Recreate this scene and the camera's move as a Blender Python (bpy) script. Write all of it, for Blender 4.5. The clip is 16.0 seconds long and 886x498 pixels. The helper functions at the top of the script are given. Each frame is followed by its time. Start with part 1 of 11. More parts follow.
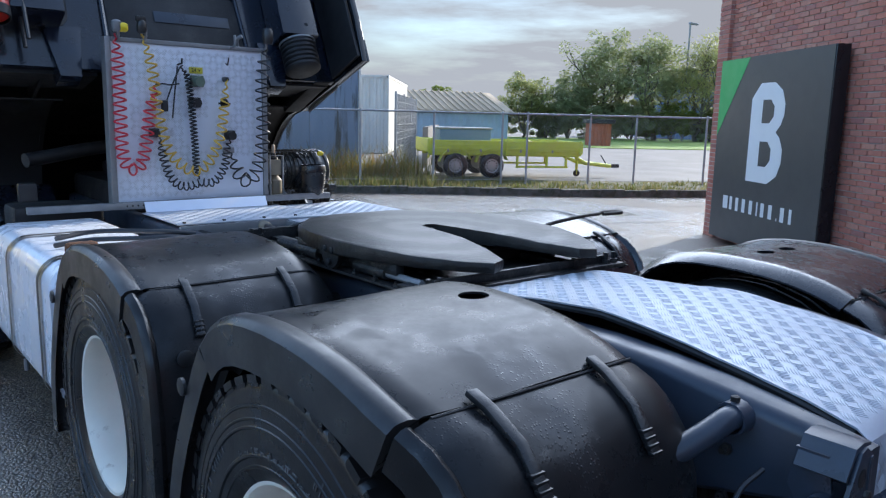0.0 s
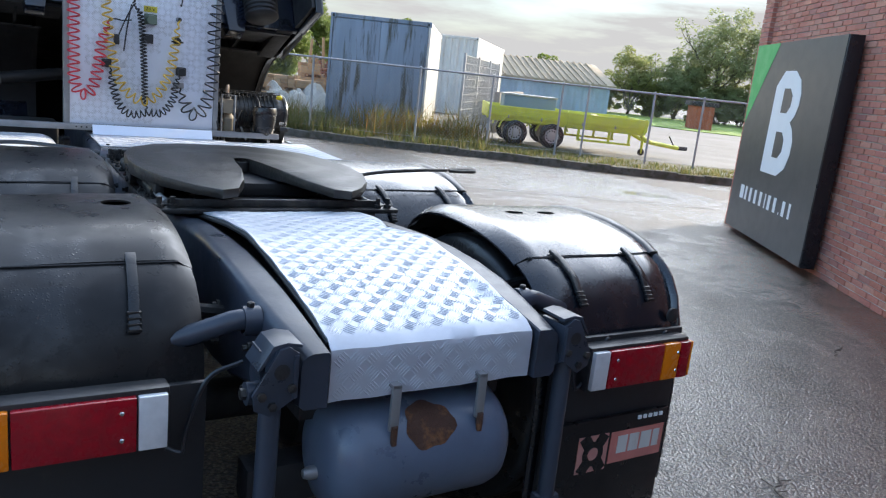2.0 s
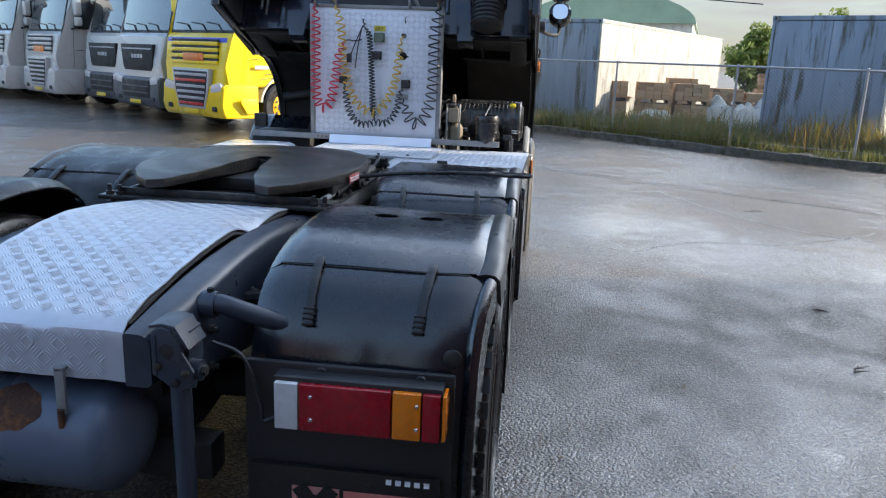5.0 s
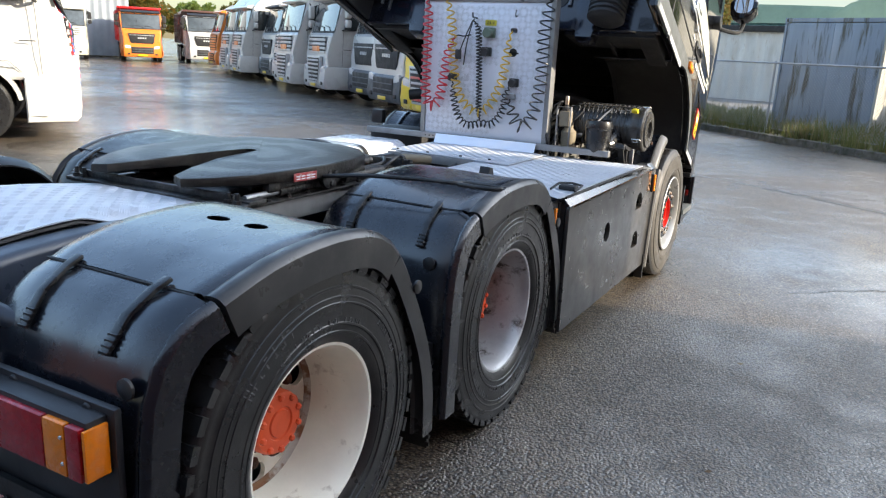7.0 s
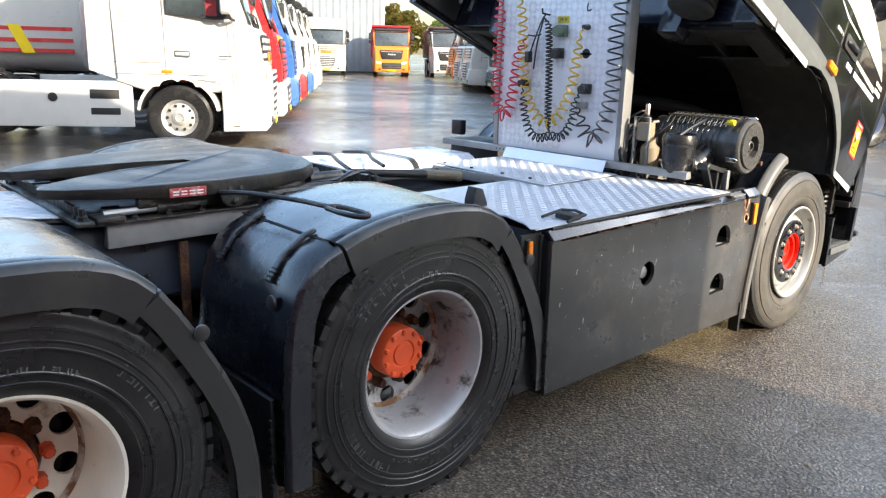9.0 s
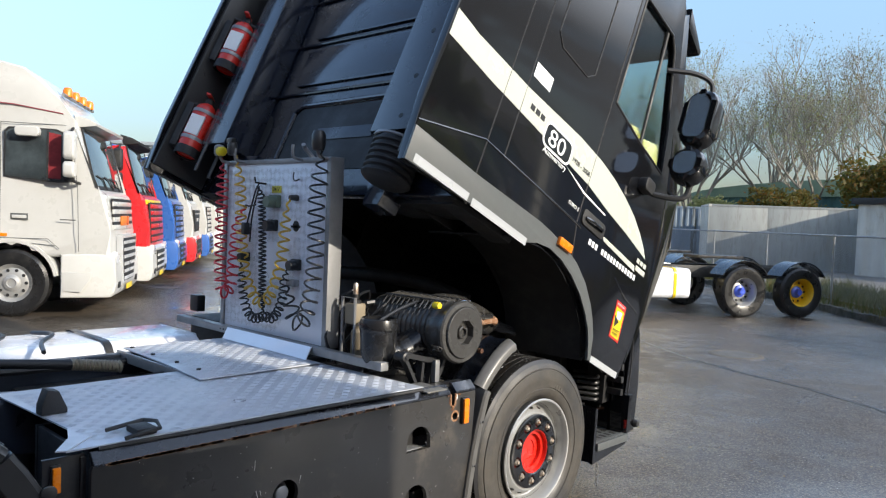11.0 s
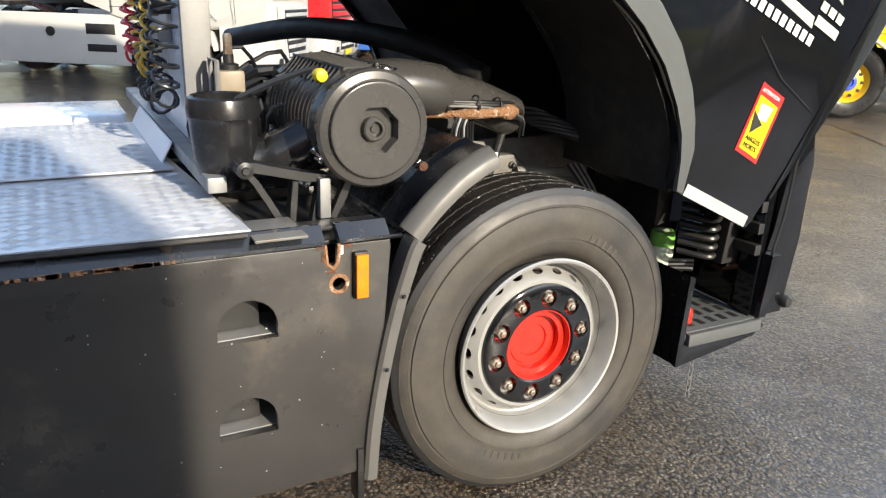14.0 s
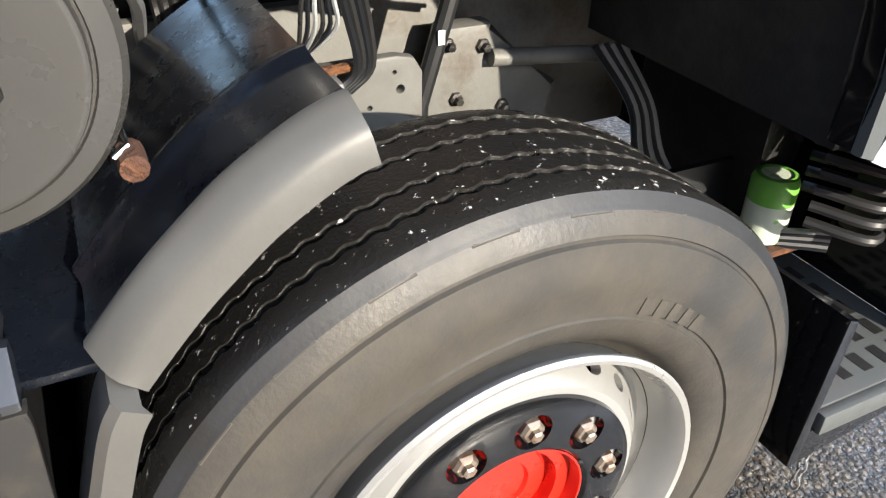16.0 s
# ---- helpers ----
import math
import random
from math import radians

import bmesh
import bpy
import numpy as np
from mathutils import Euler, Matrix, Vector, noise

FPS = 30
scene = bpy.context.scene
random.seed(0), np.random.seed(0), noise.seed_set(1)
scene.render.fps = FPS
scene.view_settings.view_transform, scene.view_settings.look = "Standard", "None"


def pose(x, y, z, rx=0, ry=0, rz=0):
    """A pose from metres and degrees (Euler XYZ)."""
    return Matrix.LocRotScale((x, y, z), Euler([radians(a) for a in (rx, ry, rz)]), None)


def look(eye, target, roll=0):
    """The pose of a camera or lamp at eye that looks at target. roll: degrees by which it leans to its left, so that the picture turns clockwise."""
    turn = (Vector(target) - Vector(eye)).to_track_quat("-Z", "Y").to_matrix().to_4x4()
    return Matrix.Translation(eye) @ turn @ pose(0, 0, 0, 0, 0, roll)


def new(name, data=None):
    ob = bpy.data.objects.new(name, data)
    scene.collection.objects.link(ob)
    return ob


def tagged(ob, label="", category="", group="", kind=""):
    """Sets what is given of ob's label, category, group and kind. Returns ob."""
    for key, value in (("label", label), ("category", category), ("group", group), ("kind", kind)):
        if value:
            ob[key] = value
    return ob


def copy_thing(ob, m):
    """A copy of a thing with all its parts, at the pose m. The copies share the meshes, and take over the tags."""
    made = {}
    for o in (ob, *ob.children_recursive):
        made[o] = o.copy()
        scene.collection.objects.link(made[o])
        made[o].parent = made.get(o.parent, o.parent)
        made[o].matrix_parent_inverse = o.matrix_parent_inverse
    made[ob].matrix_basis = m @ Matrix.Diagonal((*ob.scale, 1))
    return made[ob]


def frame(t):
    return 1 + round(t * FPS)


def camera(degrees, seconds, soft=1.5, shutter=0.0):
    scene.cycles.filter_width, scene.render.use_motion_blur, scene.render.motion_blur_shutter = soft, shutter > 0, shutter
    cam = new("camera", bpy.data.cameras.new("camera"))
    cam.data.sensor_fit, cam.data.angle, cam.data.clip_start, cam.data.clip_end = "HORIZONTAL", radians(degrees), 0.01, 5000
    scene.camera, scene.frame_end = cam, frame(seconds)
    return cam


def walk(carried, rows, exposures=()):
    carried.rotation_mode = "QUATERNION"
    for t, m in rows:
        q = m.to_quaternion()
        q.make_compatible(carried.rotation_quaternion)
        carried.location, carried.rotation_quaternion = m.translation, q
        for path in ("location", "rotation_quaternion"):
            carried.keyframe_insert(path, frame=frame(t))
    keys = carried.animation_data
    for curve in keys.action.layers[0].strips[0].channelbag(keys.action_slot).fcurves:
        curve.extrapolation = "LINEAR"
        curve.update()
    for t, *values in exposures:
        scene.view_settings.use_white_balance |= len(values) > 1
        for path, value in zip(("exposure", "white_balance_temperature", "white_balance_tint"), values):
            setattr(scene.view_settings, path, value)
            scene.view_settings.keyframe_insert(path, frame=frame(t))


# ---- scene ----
cam = camera(60.9, 16.0, soft=1.2)
PATH = [
    (0, (-1.902, -2.744, 1.603), (-0.642, -1.229, 1.259), 1.3),
    (0.5, (-1.697, -3.016, 1.629), (-0.426, -1.522, 1.237), 2.9),
    (1, (-1.534, -3.389, 1.62), (-0.298, -1.878, 1.184), 4.1),
    (1.5, (-1.251, -3.606, 1.587), (-0.092, -2.04, 1.133), 5.2),
    (2, (-0.99, -3.748, 1.634), (0.042, -2.094, 1.186), 6.2),
    (2.5, (-0.677, -3.984, 1.653), (0.169, -2.227, 1.208), 6.5),
    (3, (-0.275, -4.055, 1.666), (0.341, -2.205, 1.22), 5.9),
    (3.5, (0.102, -4.072, 1.665), (0.499, -2.164, 1.212), 4.8),
    (4, (0.487, -4.109, 1.666), (0.687, -2.173, 1.204), 3.6),
    (4.5, (0.874, -4.019, 1.657), (0.871, -2.077, 1.181), 2.6),
    (4.7, (1.047, -3.954, 1.661), (0.95, -2.016, 1.178), 2.3),
    (6.8, (2.355, -3.126, 1.654), (1.523, -1.381, 1.139), 3.3),
    (7, (2.461, -3.034, 1.665), (1.553, -1.327, 1.153), 2.8),
    (7.5, (2.646, -2.679, 1.662), (1.506, -1.113, 1.161), 1.6),
    (8, (2.831, -2.419, 1.636), (1.469, -1.05, 1.115), 0.9),
    (8.5, (3.027, -2.128, 1.624), (1.56, -0.887, 1.07), 0.8),
    (9, (3.133, -1.738, 1.647), (1.713, -0.423, 1.143), 1.5),
    (9.5, (3.28, -1.38, 1.716), (1.961, 0.093, 1.411), 1.6),
    (9.7, (3.362, -1.261, 1.737), (2.076, 0.258, 1.543), 1.6),
    (11.8, (3.646, 0.208, 1.717), (2.201, 1.588, 1.623), 3.7),
    (12, (3.623, 0.332, 1.702), (2.157, 1.682, 1.534), 3.7),
    (12.5, (3.543, 0.73, 1.672), (2.03, 1.995, 1.34), 3.8),
    (13, (3.478, 1.112, 1.629), (1.912, 2.263, 1.158), 3.6),
    (13.5, (3.228, 1.394, 1.567), (1.612, 2.427, 1.0), 3.1),
    (14, (2.979, 1.709, 1.514), (1.305, 2.598, 0.875), 2.0),
    (14.5, (2.72, 2.008, 1.484), (1.027, 2.789, 0.76), 0.8),
    (15, (2.331, 2.214, 1.451), (0.668, 2.946, 0.614), -0.1),
    (15.5, (2.055, 2.428, 1.392), (0.463, 3.144, 0.417), -0.1),
    (16, (1.802, 2.59, 1.381), (0.315, 3.327, 0.264), 1.2),
]
walk(cam, [(t, look(eye, target, roll)) for t, eye, target, roll in PATH],
     exposures=[(0, 0.78, 6250, 10), (1.5, 1.22, 6950, 10), (3, 1.15, 7250, 10), (4.7, 1.02, 7000, 10), (6.8, 1.25, 7400, 10), (9.0, 1.54, 7650, 10), (9.7, 1.34, 7700, 10), (11.8, 0.15, 6500, 10), (12.5, 0.38, 6700, 10), (14, 0.74, 7350, 10), (15, 0.96, 7500, 10), (16, 1.18, 6950, 10)])

# ---- world ----
SUN = Vector((0.94, 0.185, 0.36)).normalized()
world = bpy.data.worlds.new("sky")
scene.world = world
world.use_nodes = True
wn, wl = world.node_tree.nodes, world.node_tree.links
wn.clear()
w_out = wn.new("ShaderNodeOutputWorld")
w_bg = wn.new("ShaderNodeBackground")
w_sky = wn.new("ShaderNodeTexSky")
w_sky.sky_type, w_sky.sun_disc = "NISHITA", False
w_sky.sun_elevation = math.asin(SUN.z)
w_sky.sun_rotation = math.atan2(SUN.x, SUN.y)
w_sky.air_density, w_sky.dust_density, w_sky.ozone_density = 1.0, 0.3, 2.4
# broken clouds, denser towards the horizon and brighter overhead
w_co = wn.new("ShaderNodeTexCoord")
w_sep = wn.new("ShaderNodeSeparateXYZ")
w_map = wn.new("ShaderNodeMapping")
w_map.inputs["Scale"].default_value = (1.2, 1.2, 7.5)
w_noise = wn.new("ShaderNodeTexNoise")
w_noise.inputs["Scale"].default_value, w_noise.inputs["Detail"].default_value = 1.9, 7.0
w_noise.inputs["Roughness"].default_value = 0.58
w_ramp = wn.new("ShaderNodeMapRange")
w_ramp.inputs["From Min"].default_value, w_ramp.inputs["From Max"].default_value = 0.34, 0.66
w_hor = wn.new("ShaderNodeMapRange")
w_hor.inputs["From Min"].default_value, w_hor.inputs["From Max"].default_value = 0.70, 0.22
w_hor.inputs["To Min"].default_value = 0.40
w_mul = wn.new("ShaderNodeMath")
w_mul.operation = "MULTIPLY"
w_mix = wn.new("ShaderNodeMix")
w_mix.data_type = "RGBA"
w_tone = wn.new("ShaderNodeMix")
w_tone.data_type = "RGBA"
w_tone.inputs[6].default_value, w_tone.inputs[7].default_value = (0.80, 0.83, 0.89, 1), (6.9, 7.6, 8.8, 1)
w_up = wn.new("ShaderNodeMapRange")
w_up.inputs["From Min"].default_value, w_up.inputs["From Max"].default_value = 0.23, 0.56
wl.new(w_sep.outputs["Z"], w_up.inputs["Value"])
# thinner cloud straight overhead
w_top = wn.new("ShaderNodeMapRange")
w_top.inputs["From Min"].default_value, w_top.inputs["From Max"].default_value = 0.55, 0.82
w_top.inputs["To Min"].default_value, w_top.inputs["To Max"].default_value = 1.0, 0.22
wl.new(w_sep.outputs["Z"], w_top.inputs["Value"])
w_band = wn.new("ShaderNodeMath")
w_band.operation = "MULTIPLY"
wl.new(w_up.outputs[0], w_band.inputs[0])
wl.new(w_top.outputs[0], w_band.inputs[1])
w_sun = wn.new("ShaderNodeVectorMath")
w_sun.operation = "DOT_PRODUCT"
w_sun.inputs[1].default_value = (1.0, 2.2, 0.0)
wl.new(w_co.outputs["Generated"], w_sun.inputs[0])
w_lum = wn.new("ShaderNodeMath")
w_lum.operation = "MULTIPLY_ADD"
w_tone.clamp_factor = False
w_pos = wn.new("ShaderNodeMath")
w_pos.operation = "MAXIMUM"
w_pos.inputs[1].default_value = 0.035
wl.new(w_band.outputs[0], w_lum.inputs[0])
wl.new(w_sun.outputs["Value"], w_lum.inputs[1])
wl.new(w_band.outputs[0], w_lum.inputs[2])
wl.new(w_lum.outputs[0], w_pos.inputs[0])
wl.new(w_pos.outputs[0], w_tone.inputs["Factor"])
wl.new(w_tone.outputs[2], w_mix.inputs[7])
wl.new(w_co.outputs["Generated"], w_sep.inputs[0])
wl.new(w_co.outputs["Generated"], w_map.inputs["Vector"])
wl.new(w_map.outputs[0], w_noise.inputs["Vector"])
w_side = wn.new("ShaderNodeVectorMath")
w_side.operation = "DOT_PRODUCT"
w_side.inputs[1].default_value = (0.36, -0.04, 0.0)
wl.new(w_co.outputs["Generated"], w_side.inputs[0])
w_sum = wn.new("ShaderNodeMath")
wl.new(w_noise.outputs["Fac"], w_sum.inputs[0])
wl.new(w_side.outputs["Value"], w_sum.inputs[1])
wl.new(w_sum.outputs[0], w_ramp.inputs["Value"])
wl.new(w_sep.outputs["Z"], w_hor.inputs["Value"])
wl.new(w_ramp.outputs[0], w_mul.inputs[0])
wl.new(w_hor.outputs[0], w_mul.inputs[1])
wl.new(w_mul.outputs[0], w_mix.inputs["Factor"])
w_dim = wn.new("ShaderNodeVectorMath")
w_dim.operation = "SCALE"
# hazier and duller towards the horizon
w_haze = wn.new("ShaderNodeMapRange")
w_haze.inputs["From Min"].default_value, w_haze.inputs["From Max"].default_value = 0.0, 0.42
w_haze.inputs["To Min"].default_value, w_haze.inputs["To Max"].default_value = 0.13, 1.2
wl.new(w_sep.outputs["Z"], w_haze.inputs["Value"])
wl.new(w_haze.outputs[0], w_dim.inputs["Scale"])
wl.new(w_sky.outputs[0], w_dim.inputs[0])
wl.new(w_dim.outputs[0], w_mix.inputs[6])
wl.new(w_mix.outputs[2], w_bg.inputs["Color"])
w_bg.inputs["Strength"].default_value = 0.27
wl.new(w_bg.outputs[0], w_out.inputs["Surface"])
sun_data = bpy.data.lights.new("sun", "SUN")
sun_data.energy, sun_data.angle, sun_data.color = 4.8, radians(0.6), (1.0, 0.93, 0.82)
sun = new("sun", sun_data)
sun.matrix_world = look((20, 20, 20), Vector((20, 20, 20)) - SUN)


# ---- materials ----
def node_mat(name):
    m = bpy.data.materials.new(name)
    m.use_nodes = True
    nodes, links = m.node_tree.nodes, m.node_tree.links
    return m, nodes, links, nodes["Principled BSDF"]


def noise_node(nodes, links, scale, detail=5.0, rough=0.6, stretch=None):
    co = nodes.new("ShaderNodeTexCoord")
    n = nodes.new("ShaderNodeTexNoise")
    n.inputs["Scale"].default_value, n.inputs["Detail"].default_value, n.inputs["Roughness"].default_value = scale, detail, rough
    if stretch:
        mp = nodes.new("ShaderNodeMapping")
        mp.inputs["Scale"].default_value = stretch
        links.new(co.outputs["Object"], mp.inputs["Vector"])
        links.new(mp.outputs[0], n.inputs["Vector"])
    else:
        links.new(co.outputs["Object"], n.inputs["Vector"])
    return n


def spread(nodes, links, src, lo, hi, a=0.0, b=1.0):
    r = nodes.new("ShaderNodeMapRange")
    r.inputs["From Min"].default_value, r.inputs["From Max"].default_value = lo, hi
    r.inputs["To Min"].default_value, r.inputs["To Max"].default_value = a, b
    links.new(src, r.inputs["Value"])
    return r.outputs[0]


def blend(nodes, links, fac, a, b):
    x = nodes.new("ShaderNodeMix")
    x.data_type = "RGBA"
    for k, v in ((6, a), (7, b)):
        if isinstance(v, tuple):
            x.inputs[k].default_value = (*v[:3], 1)
        else:
            links.new(v, x.inputs[k])
    if isinstance(fac, float):
        x.inputs[0].default_value = fac
    else:
        links.new(fac, x.inputs[0])
    return x.outputs[2]


def mat(name, col, rough=0.5, metal=0.0, dark=0.75, scale=6.0, bump=0.05, bscale=90.0, coat=0.0, stain=None, stain_at=(0.55, 0.7), stain_scale=3.0, stretch=None, rvar=0.12, alpha=None):
    """A surface with grain, blotches at a larger scale, stains of their own colour and fine relief."""
    m, nodes, links, p = node_mat(name)
    big = noise_node(nodes, links, scale, 6.0, 0.62, stretch)
    fac = spread(nodes, links, big.outputs["Fac"], 0.32, 0.68)
    colour = blend(nodes, links, fac, tuple(c * dark for c in col), col)
    rough_src = spread(nodes, links, big.outputs["Fac"], 0.3, 0.7, min(1.0, rough + rvar), max(0.02, rough - rvar))
    if stain:
        sn = noise_node(nodes, links, stain_scale, 8.0, 0.68, stretch)
        sf = spread(nodes, links, sn.outputs["Fac"], *stain_at)
        colour = blend(nodes, links, sf, colour, stain)
    links.new(colour, p.inputs["Base Color"])
    links.new(rough_src, p.inputs["Roughness"])
    p.inputs["Metallic"].default_value = metal
    p.inputs["Coat Weight"].default_value = coat
    p.inputs["Coat Roughness"].default_value = 0.06
    if bump:
        fine = noise_node(nodes, links, bscale, 4.0, 0.6)
        b = nodes.new("ShaderNodeBump")
        b.inputs["Strength"].default_value, b.inputs["Distance"].default_value = min(1.0, bump * 4), 0.01 * bump * 4
        links.new(fine.outputs["Fac"], b.inputs["Height"])
        links.new(b.outputs[0], p.inputs["Normal"])
    return m


def glass_mat(name, tint, rough=0.03):
    m, nodes, links, p = node_mat(name)
    p.inputs["Base Color"].default_value = (*tint, 1)
    p.inputs["Roughness"].default_value = rough
    p.inputs["Transmission Weight"].default_value = 1.0
    p.inputs["IOR"].default_value = 1.3
    return m


def asphalt_mat():
    """Worn asphalt with rounded aggregate and dark pits, wet over wide irregular areas with some standing water."""
    m, nodes, links, p = node_mat("wet_asphalt")
    co = nodes.new("ShaderNodeTexCoord")

    def cells(scale):
        v = nodes.new("ShaderNodeTexVoronoi")
        v.inputs["Scale"].default_value = scale
        links.new(co.outputs["Object"], v.inputs["Vector"])
        return v

    stone, grit = cells(70.0), cells(170.0)
    patch = noise_node(nodes, links, 0.45, 6.0, 0.62)
    mid = noise_node(nodes, links, 3.1, 6.0, 0.65)
    lump = noise_node(nodes, links, 26.0, 4.0, 0.65)
    wet = noise_node(nodes, links, 0.26, 6.0, 0.62)
    base = blend(nodes, links, spread(nodes, links, patch.outputs["Fac"], 0.35, 0.65), (0.048, 0.036, 0.026), (0.104, 0.075, 0.048))
    base = blend(nodes, links, spread(nodes, links, mid.outputs["Fac"], 0.5, 0.75, 0.0, 0.5), base, (0.120, 0.082, 0.048))
    base = blend(nodes, links, spread(nodes, links, stone.outputs["Color"], 0.45, 0.95, 0.0, 0.75), base, (0.21, 0.175, 0.135))
    base = blend(nodes, links, spread(nodes, links, grit.outputs["Color"], 0.86, 0.96), base, (0.40, 0.37, 0.32))
    base = blend(nodes, links, spread(nodes, links, stone.outputs["Distance"], 0.42, 0.68, 0.0, 0.85), base, (0.009, 0.008, 0.008))
    wetness = spread(nodes, links, wet.outputs["Fac"], 0.40, 0.60)
    damp = spread(nodes, links, mid.outputs["Fac"], 0.3, 0.7, -0.45, 0.45)
    add = nodes.new("ShaderNodeMath")
    add.operation, add.use_clamp = "ADD", True
    links.new(wetness, add.inputs[0])
    links.new(damp, add.inputs[1])
    links.new(base, p.inputs["Base Color"])
    links.new(spread(nodes, links, add.outputs[0], 0.0, 1.0, 0.66, 0.32), p.inputs["Roughness"])
    # a film of standing water beside the middle of the truck, and pools of their own elsewhere
    mp = nodes.new("ShaderNodeMapping")
    mp.inputs["Location"].default_value, mp.inputs["Scale"].default_value = (-2.6 / 1.0, -4.2 / 1.9, 0), (1 / 1.0, 1 / 1.9, 1)
    links.new(co.outputs["Object"], mp.inputs["Vector"])
    far = nodes.new("ShaderNodeVectorMath")
    far.operation = "LENGTH"
    links.new(mp.outputs[0], far.inputs[0])
    ragged = nodes.new("ShaderNodeMath")
    ragged.operation = "MULTIPLY_ADD"
    ragged.inputs[1].default_value = 1.3
    links.new(mid.outputs["Fac"], ragged.inputs[0])
    links.new(far.outputs["Value"], ragged.inputs[2])
    film = spread(nodes, links, ragged.outputs[0], 1.70, 1.35, 0.0, 0.8)
    pools = nodes.new("ShaderNodeMath")
    pools.operation = "MAXIMUM"
    links.new(spread(nodes, links, wet.outputs["Fac"], 0.60, 0.66), pools.inputs[0])
    links.new(film, pools.inputs[1])
    pool = pools.outputs[0]
    links.new(spread(nodes, links, add.outputs[0], 0.0, 0.9, 0.30, 1.0), p.inputs["Coat Weight"])
    p.inputs["Coat IOR"].default_value = 1.62
    links.new(spread(nodes, links, pool, 0.0, 1.0, 0.09, 0.03), p.inputs["Coat Roughness"])

    def height(a, b, share):
        h = nodes.new("ShaderNodeMath")
        h.operation = "MULTIPLY_ADD"
        h.inputs[1].default_value = share
        links.new(b, h.inputs[0])
        links.new(a, h.inputs[2])
        return h.outputs[0]

    tall = height(height(lump.outputs["Fac"], stone.outputs["Distance"], -0.9), grit.outputs["Distance"], -0.35)
    for socket_name, depth in (("Normal", 0.0060), ("Coat Normal", 0.0050)):
        b = nodes.new("ShaderNodeBump")
        b.inputs["Distance"].default_value = depth
        links.new(spread(nodes, links, pool, 0.0, 1.0, 1.0, 0.06), b.inputs["Strength"])
        links.new(tall, b.inputs["Height"])
        links.new(b.outputs[0], p.inputs[socket_name])
    return m


def fender_mat(name, dull):
    """Black plastic with a soft shine, beads of water and dried water marks; dull is nearer to bare grey plastic."""
    m, nodes, links, p = node_mat(name)
    big = noise_node(nodes, links, 4.0, 6.0, 0.65)
    marks = noise_node(nodes, links, 11.0, 9.0, 0.72)
    beads = nodes.new("ShaderNodeTexVoronoi")
    beads.inputs["Scale"].default_value = 130.0
    co = nodes.new("ShaderNodeTexCoord")
    links.new(co.outputs["Object"], beads.inputs["Vector"])
    lo, hi = ((0.009, 0.0092, 0.010), (0.017, 0.0165, 0.0165)) if dull else ((0.004, 0.0055, 0.009), (0.006, 0.008, 0.013))
    col = blend(nodes, links, spread(nodes, links, big.outputs["Fac"], 0.35, 0.65), lo, hi)
    col = blend(nodes, links, spread(nodes, links, marks.outputs["Fac"], 0.58, 0.74, 0.0, 0.35), col, (0.045, 0.044, 0.044))
    links.new(col, p.inputs["Base Color"])
    links.new(spread(nodes, links, marks.outputs["Fac"], 0.40, 0.68, 0.26 if dull else 0.22, 0.44 if dull else 0.34), p.inputs["Roughness"])
    p.inputs["Specular IOR Level"].default_value = 0.25 if dull else 0.5
    if dull:
        links.new(spread(nodes, links, big.outputs["Fac"], 0.48, 0.62, 0.0, 0.5), p.inputs["Coat Weight"])
        p.inputs["Coat Roughness"].default_value = 0.15
    else:
        p.inputs["Coat Weight"].default_value, p.inputs["Coat Roughness"].default_value = 0.55, 0.20
    drop = spread(nodes, links, beads.outputs["Distance"], 0.0, 0.38, 1.0, 0.0)
    wet = spread(nodes, links, big.outputs["Fac"], 0.50, 0.62)
    h = nodes.new("ShaderNodeMath")
    h.operation = "MULTIPLY"
    links.new(drop, h.inputs[0])
    links.new(wet, h.inputs[1])
    b = nodes.new("ShaderNodeBump")
    b.inputs["Strength"].default_value, b.inputs["Distance"].default_value = (0.5, 0.002) if dull else (0.2, 0.0015)
    links.new(h.outputs[0], b.inputs["Height"])
    dents = noise_node(nodes, links, 4.0, 2.0, 0.4)
    b0 = nodes.new("ShaderNodeBump")
    b0.inputs["Strength"].default_value, b0.inputs["Distance"].default_value = 0.4, 0.016
    links.new(dents.outputs["Fac"], b0.inputs["Height"])
    links.new(b0.outputs[0], b.inputs["Normal"])
    links.new(b.outputs[0], p.inputs["Normal"])
    links.new(b.outputs[0], p.inputs["Coat Normal"])
    return m


